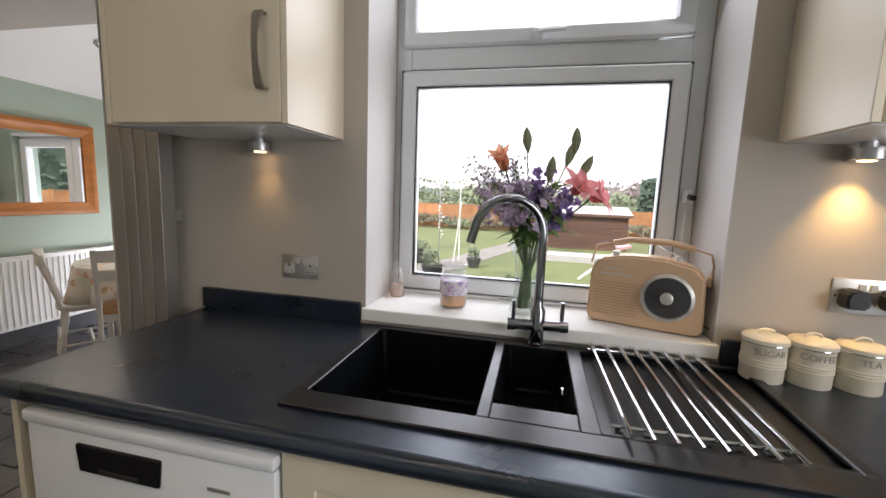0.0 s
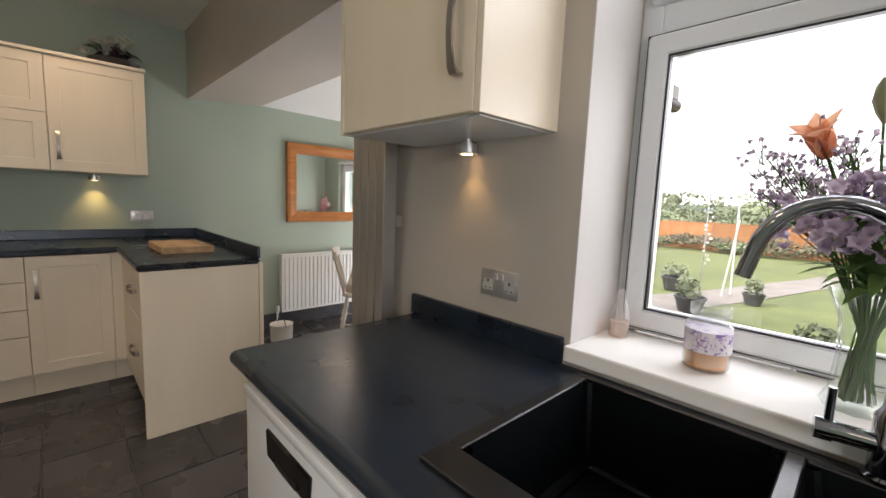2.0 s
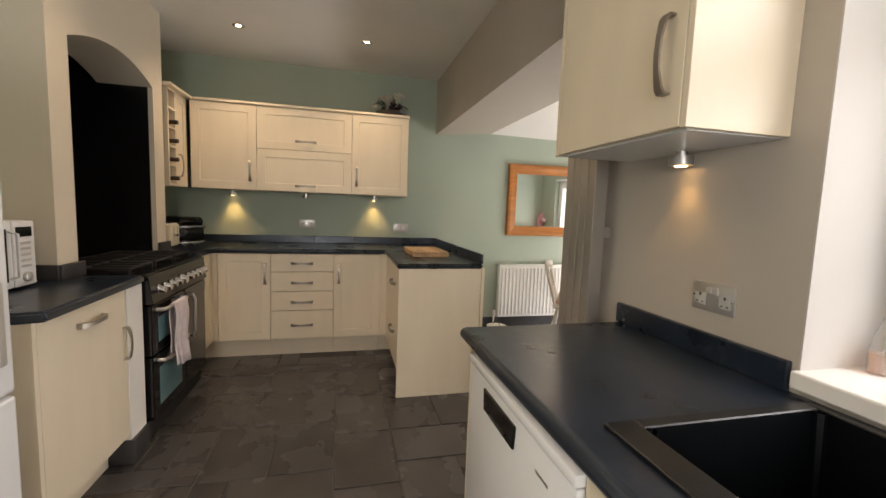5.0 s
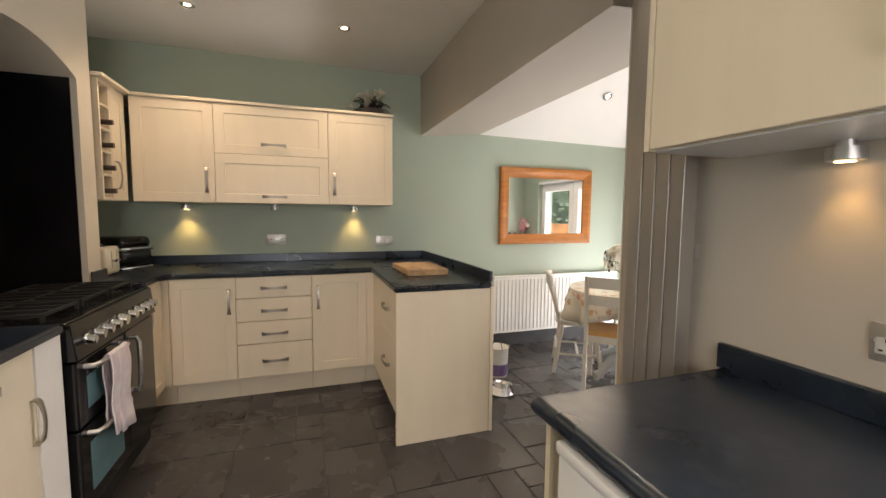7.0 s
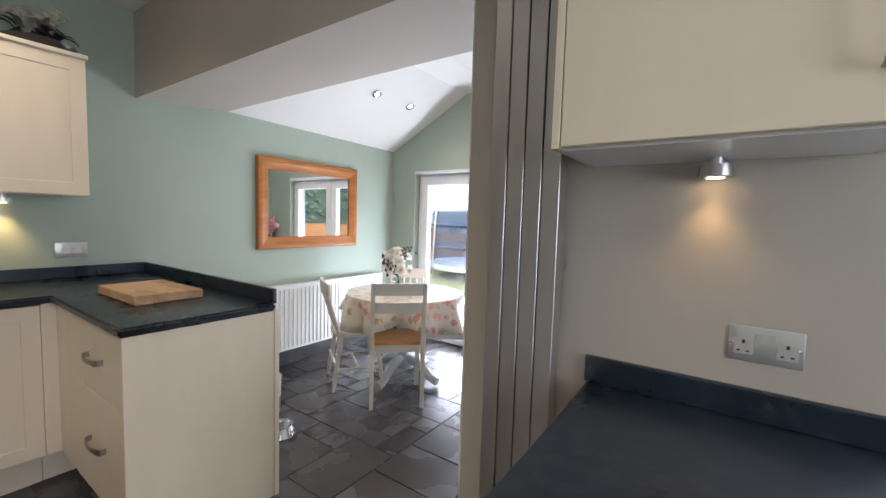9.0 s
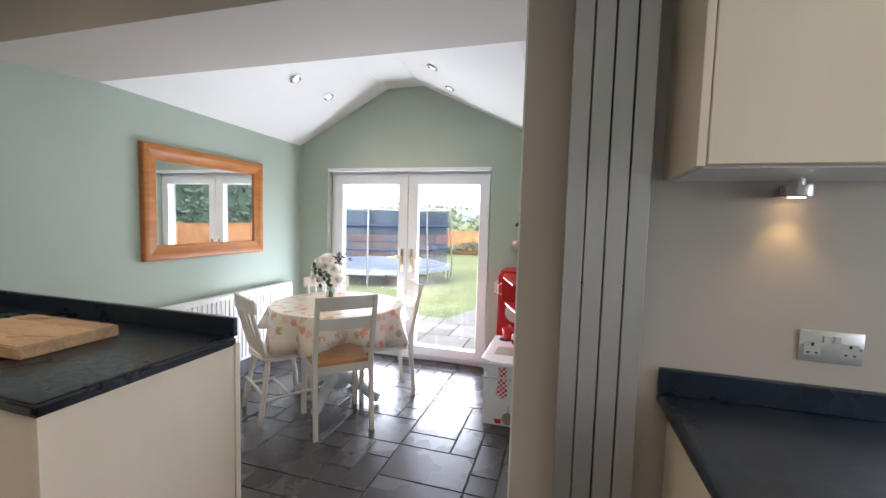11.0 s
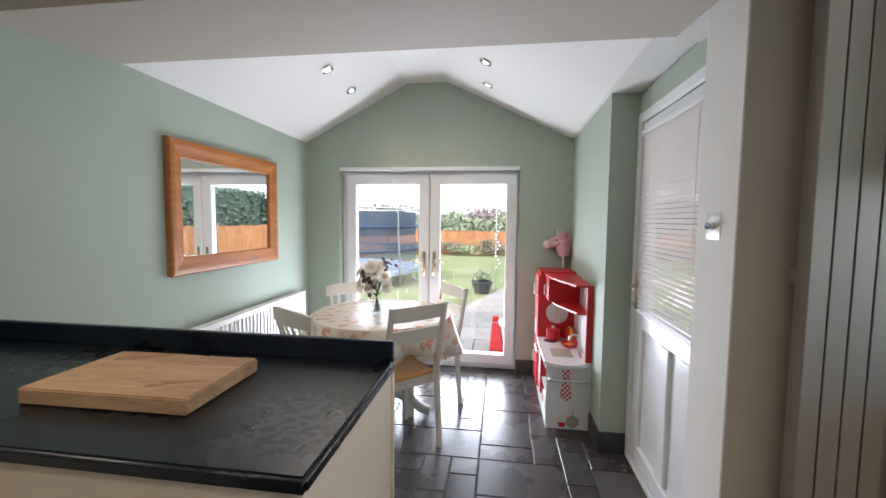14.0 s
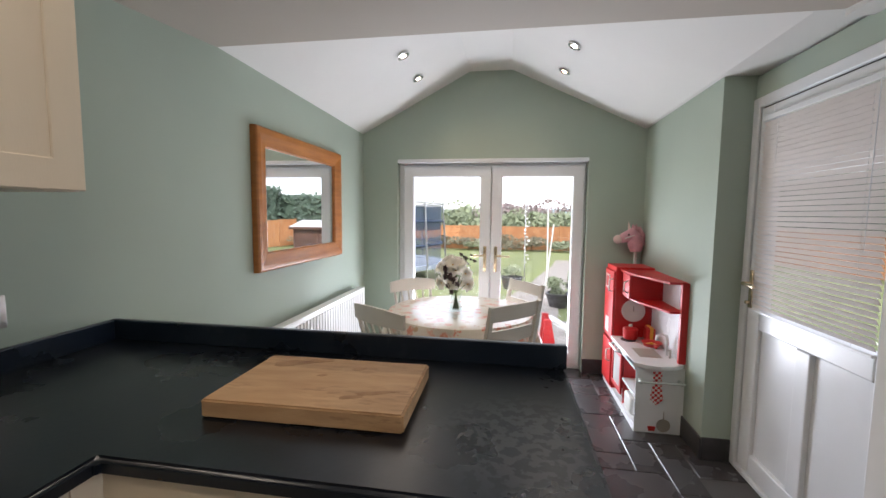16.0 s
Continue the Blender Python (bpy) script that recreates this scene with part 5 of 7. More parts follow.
def radio():
    r = thing("radio", "beige retro portable radio with a carrying handle on the sill", "radio", pose(0.594, 1.59, SILL, 0, 0, -18) @ Matrix.Scale(1.04, 4))
    w, h, d = 0.150, 0.205, 0.075
    outline = [(-w + 0.01, 0.0), (w - 0.01, 0.0), (w, 0.012), (w - 0.006, 0.16), (w - 0.03, 0.186), (0.05, 0.203), (-0.05, 0.203), (-w + 0.03, 0.190), (-w + 0.006, 0.165), (-w, 0.012)]
    part("body", prism(outline, -0.04, 0.04, "y", 0.008, 3), M_BEIGE, r, smooth=True)
    part("front_panel", prism([(x * 0.95, 0.006 + z * 0.94) for x, z in outline], -0.043, -0.039, "y", 0.001), M_BEIGE, r)
    g = part("tuning_dial", lathe([(0.066, 0.0), (0.066, 0.006), (0.058, 0.010), (0.056, 0.006)], 32, m=pose(0.058, -0.042, 0.098, 90)), M_PLATE, r, "silver rimmed round dial", smooth=True)
    part("dial_face", lathe([(0.056, 0.005), (0.054, 0.0075)], 28, m=pose(0.058, -0.042, 0.098, 90)), M_SKIRT, g, "grey dial face")
    part("dial_knob", lathe([(0.016, 0.007), (0.016, 0.018), (0.012, 0.021)], 18, m=pose(0.058, -0.042, 0.098, 90)), M_PLATE, g, smooth=True)
    for i in range(12):
        part("grille_slot", boxes((-0.132, -0.0445, 0.028 + i * 0.0085, -0.014, -0.0425, 0.031 + i * 0.0085)), M_GRILLE, r)
    part("name_bar", boxes((-0.115, -0.0445, 0.145, -0.03, -0.043, 0.149), (-0.11, -0.0445, 0.160, -0.06, -0.043, 0.164)), M_PLATE, r, "thin silver trim bars")
    for x in (-0.085, 0.075):
        part("knob", lathe([(0.010, 0), (0.010, 0.012), (0.008, 0.014)], 14, at=(x, 0, 0.196)), M_PLATE, r, smooth=True)
    part("handle", add(tube([(-0.095, 0, 0.232), (-0.05, 0, 0.245), (0.05, 0, 0.245), (0.11, 0, 0.232)], 0.009, 10), tube([(0.105, 0, 0.235), (0.15, 0, 0.222), (0.158, 0, 0.19), (0.154, 0, 0.16)], 0.003, 8)), M_BEIGE, r, "beige carrying handle", smooth=True)
    part("handle_stud", add(boxes((0.146, -0.012, 0.135, 0.158, 0.012, 0.165), bevel=0.003), tube([(-0.095, 0, 0.232), (-0.14, 0, 0.222), (-0.152, 0, 0.17)], 0.003, 8)), M_BEIGE, r, smooth=True)
    part("aerial", tube([(0.09, 0.02, 0.20), (-0.06, 0.025, 0.275)], 0.002, 6), M_CHROME, r)


radio()
tagged(part("power_cable", tube([(0.73, 1.55, SILL + 0.03), (0.775, 1.50, 0.995), (0.80, 1.462, 0.955), (0.845, 1.455, 0.925), (0.95, 1.46, 0.916)], 0.003, 8), M_BLACKP, None, smooth=True), "thin black power cable behind the canisters", "cable")


def candle_jar():
    j = thing("candle_jar", "glass candle jar with a purple floral label and orange wax", "jar", pose(0.008, 1.60, SILL) @ Matrix.Scale(1.13, 4))
    part("glass_body", lathe([(0.034, 0), (0.038, 0.004), (0.040, 0.010), (0.040, 0.088), (0.030, 0.100), (0.030, 0.106), (0.035, 0.108), (0.035, 0.126), (0.033, 0.128), (0.032, 0.108), (0.027, 0.104), (0.036, 0.088), (0.037, 0.012)], 28), M_JAR, j, smooth=True)
    part("wax", lathe([(0.035, 0.006), (0.036, 0.010), (0.036, 0.040)], 24), M_WAX, j, "orange wax filling")
    part("label", lathe([(0.0404, 0.038), (0.0408, 0.039), (0.0408, 0.078), (0.0404, 0.079)], 28), M_LABEL, j, "white label with purple flowers", smooth=True)


def spotted(name, base, spots, scale, cut=0.32, rough=0.6):
    """Printed blots of up to three colours on a plain ground."""
    m = mat(name, base, rough, vary=0.02)
    n, l = m.node_tree.nodes, m.node_tree.links
    tc, v, nz = n.new("ShaderNodeTexCoord"), n.new("ShaderNodeTexVoronoi"), n.new("ShaderNodeTexNoise")
    v.inputs["Scale"].default_value, nz.inputs["Scale"].default_value = scale, scale * 5
    mixv = n.new("ShaderNodeMix")
    mixv.data_type = "VECTOR"
    mixv.inputs["Factor"].default_value = 0.06
    l.new(tc.outputs["Object"], nz.inputs["Vector"])
    l.new(tc.outputs["Object"], mixv.inputs[4]), l.new(nz.outputs["Color"], mixv.inputs[5]), l.new(mixv.outputs[1], v.inputs["Vector"])
    ramp = n.new("ShaderNodeValToRGB")
    ramp.color_ramp.interpolation = "CONSTANT"
    ramp.color_ramp.elements[0].color = (*spots[0], 1)
    ramp.color_ramp.elements[1].position, ramp.color_ramp.elements[1].color = 0.35, (*spots[1], 1)
    e = ramp.color_ramp.elements.new(0.7)
    e.color = (*spots[2], 1)
    sep = n.new("ShaderNodeSeparateColor")
    l.new(v.outputs["Color"], sep.inputs[0]), l.new(sep.outputs[0], ramp.inputs[0])
    less = n.new("ShaderNodeMapRange")
    less.inputs["From Min"].default_value, less.inputs["From Max"].default_value = cut, cut - 0.08
    l.new(v.outputs["Distance"], less.inputs[0])
    mix = n.new("ShaderNodeMix")
    mix.data_type = "RGBA"
    l.new(less.outputs[0], mix.inputs["Factor"])
    mix.inputs[6].default_value = (*base, 1)
    l.new(ramp.outputs[0], mix.inputs[7])
    l.new(mix.outputs[2], n["Principled BSDF"].inputs["Base Color"])
    return m


M_LABEL = spotted("purple_flower_label", (0.70, 0.66, 0.70), ((0.30, 0.18, 0.45), (0.22, 0.12, 0.36), (0.45, 0.25, 0.45)), 38, 0.40)
M_CLOTH = spotted("floral_oilcloth", (0.76, 0.70, 0.60), ((0.72, 0.30, 0.20), (0.55, 0.36, 0.20), (0.78, 0.46, 0.36)), 15, 0.42, 0.32)
M_CHECK = mat("red_and_white_check", (0.75, 0.72, 0.7), 0.6)
_n, _l = M_CHECK.node_tree.nodes, M_CHECK.node_tree.links
_c, _t = _n.new("ShaderNodeTexChecker"), _n.new("ShaderNodeTexCoord")
_c.inputs["Scale"].default_value = 62
_c.inputs["Color1"].default_value, _c.inputs["Color2"].default_value = (0.6, 0.02, 0.02, 1), (0.78, 0.76, 0.74, 1)
_l.new(_t.outputs["Object"], _c.inputs["Vector"]), _l.new(_c.outputs[0], _n["Principled BSDF"].inputs["Base Color"])
candle_jar()

M_LIQUID = glass("pale_soap", (0.95, 0.60, 0.35), 0.2, 0.3)
b = thing("soap_bottle", "clear hand soap bottle with orange liquid in the window corner", "bottle", pose(-0.212, 1.66, SILL))
part("glass_body", lathe([(0.024, 0), (0.026, 0.004), (0.026, 0.05), (0.016, 0.095), (0.009, 0.105), (0.009, 0.125), (0.004, 0.128)], 20), M_SOAP, b, smooth=True)
part("liquid", lathe([(0.022, 0.004), (0.024, 0.045)], 16), M_LIQUID, b, "pale orange soap")


def petal(length, width, curl=0.3, cup=0.2):
    """One petal along +x that curls down; returns a bmesh of 12 faces."""
    bm = bmesh.new()
    n = 5
    rows = []
    for i in range(n + 1):
        u = i / n
        hw = width * 0.5 * math.sin(math.pi * min(1, 0.12 + u * 0.88)) ** 0.8
        x, z = length * u, length * (cup * math.sin(u * 2.2) - curl * u * u)
        rows.append([bm.verts.new((x, -hw, z + hw * 0.25)), bm.verts.new((x, 0, z)), bm.verts.new((x, hw, z + hw * 0.25))])
    for a, c in zip(rows, rows[1:]):
        bm.faces.new((a[0], a[1], c[1], c[0])), bm.faces.new((a[1], a[2], c[2], c[1]))
    return bm


def bloom(bm, at, facing, n, length, width, open_=50, layers=1, curl=0.4):
    """Adds n petals round a point; open_ is how far they lean out."""
    base = Matrix.Translation(at) @ Vector(facing).to_track_quat("Z", "Y").to_matrix().to_4x4()
    for k in range(layers):
        for i in range(n):
            m = base @ Matrix.Rotation(2 * math.pi * (i + 0.5 * k) / n, 4, "Z") @ Matrix.Rotation(radians(-(90 - open_) - k * 18), 4, "Y")
            add(bm, turned(petal(length * (1 - 0.15 * k), width, curl), m))
    return bm


def blob(bm, at, r, squash=1.0, rng=random):
    m = Matrix.Translation(at) @ Matrix.Rotation(rng.uniform(0, 6), 4, "Z") @ Matrix.Rotation(rng.uniform(0, 3), 4, "X") @ Matrix.Diagonal((r, r * rng.uniform(0.7, 1), r * squash, 1))
    bmesh.ops.create_icosphere(bm, subdivisions=1, radius=1, matrix=m)


M_PALEP = sheer("pale_filler_petal", (0.66, 0.58, 0.66), 0.0, 0.4)


def lily_vase():
    rng = random.Random(4)
    cx, cy = 0.246, 1.605
    v = thing("flower_vase", "tall cut glass vase of lilies and purple flowers on the sill", "vase of flowers", pose(cx, cy, SILL))
    prof = [(0.040, 0), (0.043, 0.006), (0.036, 0.03), (0.030, 0.10), (0.034, 0.16), (0.050, 0.215), (0.053, 0.222), (0.049, 0.216), (0.031, 0.16), (0.026, 0.10), (0.030, 0.03), (0.030, 0.02)]
    bm = lathe([(r * 1.17, z) for r, z in prof], 24)
    for ve in bm.verts:
        a = math.atan2(ve.co.y, ve.co.x)
        k = 1 + 0.045 * math.cos(a * 12 + ve.co.z * 60)
        ve.co.x, ve.co.y = ve.co.x * k, ve.co.y * k
    part("vase", bm, M_VASE, v, "fluted clear glass vase", smooth=True)
    top = 0.21
    heads = {"lily": [], "bud": [], "purple": [], "lilac": []}
    lilies = [((0.170, 0.0, 0.37), (1.0, -0.3, 0.4), M_LILY), ((-0.085, -0.02, 0.45), (-0.3, -0.5, 0.8), M_ORANGE), ((0.120, -0.03, 0.385), (0.5, -0.6, 0.7), M_LILY)]
    buds = [((-0.025, 0, 0.54), (-0.12, 0, 1)), ((0.105, 0.02, 0.50), (0.25, 0, 1)), ((0.15, 0.0, 0.46), (0.5, -0.1, 1)), ((-0.10, 0.01, 0.49), (-0.25, 0, 1)), ((0.05, -0.03, 0.45), (0.1, -0.1, 1)), ((0.12, 0.01, 0.54), (0.0, 0, 1))]

    def stem(to, r=0.0022):
        x, y, z = to
        k = min(1, abs(x) * 8)
        return part("stem", tube([(rng.uniform(-0.028, 0.028), rng.uniform(-0.024, 0.024), 0.015), (x * 0.08, y * 0.08, 0.15), (x * 0.35, y * 0.35, top + (z - top) * 0.35), (x * 0.8, y * 0.8, top + (z - top) * 0.8), (x, y, z)], r, 5), M_STEM, v, smooth=True)
    for at, f, m in lilies:
        stem(at, 0.003)
        bm = bloom(bmesh.new(), at, f, 6, 0.088, 0.042, 26, 1, 0.25) if m is M_ORANGE else bloom(bmesh.new(), at, f, 6, 0.088, 0.045, 44, 1, 0.4)
        part("lily", bm, m, v, "open lily bloom" if m is M_LILY else "half-open orange lily", smooth=True)
        part("stamen", turned(tube([(0, 0, 0), (0, 0, 0.04)], 0.0015, 4), Matrix.Translation(at) @ Vector(f).to_track_quat("Z", "Y").to_matrix().to_4x4()), M_STEM, v)
    for at, f in buds:
        stem(at)
        bm = lathe([(0.003, -0.034), (0.011, -0.014), (0.0155, 0.008), (0.010, 0.032), (0.001, 0.046)], 8, m=Matrix.Translation(at) @ Vector(f).to_track_quat("Z", "Y").to_matrix().to_4x4())
        part("bud", bm, M_BUD, v, smooth=True)
    pur, lil = M_PURPLE, M_LILAC
    for c, rad, n, hue in (((0.012, -0.04, 0.375), 0.042, 26, pur), ((0.085, -0.05, 0.345), 0.045, 24, pur), ((0.02, -0.03, 0.435), 0.03, 9, pur), ((0.05, -0.05, 0.31), 0.04, 12, pur), ((-0.06, -0.05, 0.335), 0.06, 44, lil), ((-0.125, -0.02, 0.335), 0.045, 26, lil), ((-0.03, -0.06, 0.31), 0.045, 24, lil), ((0.045, -0.06, 0.37), 0.04, 14, lil), ((-0.02, -0.05, 0.385), 0.04, 14, lil)):
        stem(c)
        bm = bmesh.new()
        for _ in range(n):
            p = Vector(c) + Vector((rng.gauss(0, 0.5), rng.gauss(0, 0.5), rng.gauss(0, 0.5))) * rad
            bloom(bm, p, (rng.uniform(-1, 1), rng.uniform(-1, 0.3), rng.uniform(0, 1)), 5, 0.020, 0.017, 55, 1, 0.3)
        part("filler_flower", bm, hue, v, "cluster of deep purple florets" if hue is pur else "cluster of pale lilac florets")
    for _ in range(34):
        wht, st = bmesh.new(), bmesh.new()
        a = Vector((rng.uniform(-0.2, -0.02), rng.uniform(-0.05, 0.05), rng.uniform(0.34, 0.46)))
        stem(a, 0.0012)
        for _ in range(8):
            q = a + Vector((rng.gauss(0, 0.02), rng.gauss(0, 0.015), rng.gauss(0.01, 0.02)))
            add(st, tube([tuple(a - Vector((0, 0, 0.02))), tuple(q)], 0.0007, 4))
            bloom(wht, q, (rng.uniform(-1, 1), rng.uniform(-1, 0.2), rng.uniform(0, 1)), 5, 0.009, 0.008, 40, 1, 0.2)
        f = part("filler_spray", wht, M_PALEP, v, "spray of tiny pale filler flowers")
        part("twig", st, M_STEM, f)
    for _ in range(80):
        a = rng.uniform(0, 6.28)
        z = rng.uniform(0.21, 0.38)
        at = Vector((math.cos(a) * 0.03 + 0.02, math.sin(a) * 0.03, z))
        m = Matrix.Translation(at) @ Matrix.Rotation(a, 4, "Z") @ Matrix.Rotation(radians(rng.uniform(-60, 15)), 4, "Y")
        part("leaf", turned(petal(rng.uniform(0.06, 0.12), rng.uniform(0.018, 0.034), 0.5), m), M_STEM, v, smooth=True)


lily_vase()

# flower basket on top of the wall cabinets
M_CREAMSILK = mat("cream_silk_petal", (0.82, 0.79, 0.68), 0.7)
M_DARKSILK = mat("dark_brown_silk_petal", (0.06, 0.035, 0.04), 0.6)
rng = random.Random(9)
b = thing("flower_basket", "grey basket of white and dark silk flowers on the wall cabinets", "flower basket", pose(-3.58, 0.92, 1.413 + 0.711 + 0.022) @ Matrix.Scale(1.3, 4))
part("basket", lathe([(0.085, 0), (0.10, 0.012), (0.112, 0.035), (0.116, 0.040), (0.105, 0.036)], 20), M_SKIRT, b, "woven dark grey basket", smooth=True)
for i in range(34):
    a, r = rng.uniform(0, 6.28), rng.uniform(0, 0.12)
    at = (r * math.cos(a), r * math.sin(a), 0.055 + rng.uniform(0, 0.10))
    white = at[1] < 0.05 and at[2] > 0.07
    part("flower", bloom(bmesh.new(), (at[0], at[1], at[2] - 0.01), (math.cos(a) * 0.7, math.sin(a) * 0.7, 0.9), 8, 0.045 if white else 0.036, 0.038 if white else 0.032, 38, 2, 0.3), M_CREAMSILK if white else M_DARKSILK, b, "cream white silk flower" if white else "dark brown silk flower")
for i in range(12):
    a = rng.uniform(0, 6.28)
    part("leaf", turned(petal(0.06, 0.022, 0.4), Matrix.Translation((0.07 * math.cos(a), 0.07 * math.sin(a), 0.08)) @ Matrix.Rotation(a, 4, "Z") @ Matrix.Rotation(radians(rng.uniform(-50, 10)), 4, "Y")), M_LEAFD, b)

# ---- dining room ----
TX, TY, TZ = -2.75, 2.93, 0.735


def dining_table():
    t = thing("dining_table", "round pedestal table painted pale blue grey under a floral cloth", "table", pose(TX, TY, 0))
    part("tabletop", lathe([(0.46, TZ - 0.03), (0.475, TZ - 0.02), (0.475, TZ - 0.006), (0.47, TZ - 0.003)], 48), M_TABLEGREY, t, smooth=True)
    part("pedestal", lathe([(0.085, 0.10), (0.09, 0.13), (0.05, 0.20), (0.042, 0.28), (0.065, 0.40), (0.068, 0.46), (0.05, 0.56), (0.055, 0.62), (0.11, TZ - 0.04), (0.14, TZ - 0.031)], 24), M_TABLEGREY, t, "turned pedestal", smooth=True)
    for k in range(4):
        a = radians(5 + 90 * k)
        d = Vector((math.cos(a), math.sin(a), 0))
        pts = [tuple(d * r + Vector((0, 0, z))) for r, z in ((0.04, 0.17), (0.12, 0.165), (0.20, 0.12), (0.27, 0.06), (0.335, 0.038))]
        part("foot", tube(pts, [0.04, 0.042, 0.036, 0.032, 0.034], 10), M_TABLEGREY, t, "curved sabre foot", smooth=True)


dining_table()


cb = M_CLOTH.node_tree.nodes["Principled BSDF"]
cb.inputs["Coat Weight"].default_value, cb.inputs["Coat Roughness"].default_value = 0.8, 0.22   # wipe-clean film


def tablecloth():
    bm = bmesh.new()
    n = 96
    prof = [(0.0, 0.0), (0.30, 0.0), (0.45, 0.001), (0.475, -0.004), (0.484, -0.03), (0.49, -0.09), (0.50, -0.16), (0.51, -0.235)]
    rings = []
    for r, z in prof[1:]:
        rr = []
        for i in range(n):
            a = 2 * math.pi * i / n
            drop = max(0.0, -z)
            fold = (0.05 * math.sin(a * 9 + 0.6) + 0.022 * math.sin(a * 17 + 1.7)) * (drop / 0.235) ** 1.1
            hang = 0.05 * (drop / 0.235) * (math.cos(4 * a + 0.5) - 0.3)
            rr.append(bm.verts.new(((r + fold) * math.cos(a), (r + fold) * math.sin(a), z - hang)))
        rings.append(rr)
    bm.faces.new(rings[0])
    for a, b in zip(rings, rings[1:]):
        for i in range(n):
            bm.faces.new((a[i], a[(i + 1) % n], b[(i + 1) % n], b[i]))
    ob = part("tablecloth", bm, M_CLOTH, None, smooth=True)
    ob.matrix_basis = pose(TX, TY, TZ + 0.003)
    md = ob.modifiers.new("thick", "SOLIDIFY")
    md.thickness, md.offset = 0.002, 1
    tagged(ob, "cream oilcloth with orange and pink flowers hanging in folds", "tablecloth")


tablecloth()


def curved_slat(w, h, z, y, bow=0.02, t=0.016, arch=0.0):
    """A back rail that bows backwards and may rise in the middle."""
    bm = bmesh.new()
    n = 8
    rows = []
    for i in range(n + 1):
        u = 2 * i / n - 1
        yy, top = y + bow * (1 - u * u), z + h + arch * (1 - u * u)
        rows.append([bm.verts.new(v) for v in ((u * w / 2, yy, z), (u * w / 2, yy + t, z), (u * w / 2, yy + t + 0.006, top), (u * w / 2, yy + 0.006, top))])
    for a, b in zip(rows, rows[1:]):
        for k in range(4):
            bm.faces.new((a[k], a[(k + 1) % 4], b[(k + 1) % 4], b[k]))
    bm.faces.new(rows[0]), bm.faces.new(rows[-1][::-1])
    return bm


def ladder_chair(m, label):
    """Front faces -y; the back stands at +y."""
    c = thing("dining_chair", label, "chair", m, "dining chairs")
    w, d, sh = 0.40, 0.39, 0.44
    part("seat", prism([(-w / 2 - 0.005, -d / 2), (w / 2 + 0.005, -d / 2), (w / 2 - 0.02, d / 2 - 0.01), (-w / 2 + 0.02, d / 2 - 0.01)], sh, sh + 0.022, "z", 0.007, 2), M_SEAT, c, "orange varnished pine seat", smooth=True)
    part("seat_frame", boxes((-w / 2 + 0.02, -d / 2 + 0.012, sh - 0.055, w / 2 - 0.02, -d / 2 + 0.030, sh), (-w / 2 + 0.02, d / 2 - 0.035, sh - 0.055, w / 2 - 0.02, d / 2 - 0.017, sh), (-w / 2 + 0.012, -d / 2 + 0.03, sh - 0.055, -w / 2 + 0.030, d / 2 - 0.035, sh), (w / 2 - 0.030, -d / 2 + 0.03, sh - 0.055, w / 2 - 0.012, d / 2 - 0.035, sh), bevel=0.002), M_CHAIR, c)
    for s in (-1, 1):
        part("front_leg", prism([(s * (w / 2 - 0.035), -d / 2 + 0.008), (s * (w / 2 - 0.002), -d / 2 + 0.008), (s * (w / 2 - 0.002), -d / 2 + 0.041), (s * (w / 2 - 0.035), -d / 2 + 0.041)], 0, sh - 0.001, "z", 0.003), M_CHAIR, c)
        x = s * (w / 2 - 0.022)
        pts = [(0.008, d / 2 + 0.035), (0.0, d / 2 + 0.035), (0.0, d / 2 + 0.0)]
        prof = [(d / 2 + 0.030, 0), (d / 2 - 0.010, 0.42), (d / 2 - 0.008, 0.50), (d / 2 + 0.075, 0.905), (d / 2 + 0.098, 0.90), (d / 2 + 0.028, 0.50), (d / 2 + 0.026, 0.42), (d / 2 + 0.058, 0)]
        part("back_post", prism(prof, x - 0.014, x + 0.014, "x", 0.003), M_CHAIR, c)
    for z, h, k in ((0.815, 0.08, 0.074), (0.685, 0.075, 0.046)):
        part("back_slat", curved_slat(w - 0.07, h, z, d / 2 + k - 0.012, 0.012, 0.014, 0.004 if z > 0.8 else 0), M_CHAIR, c)
    return c


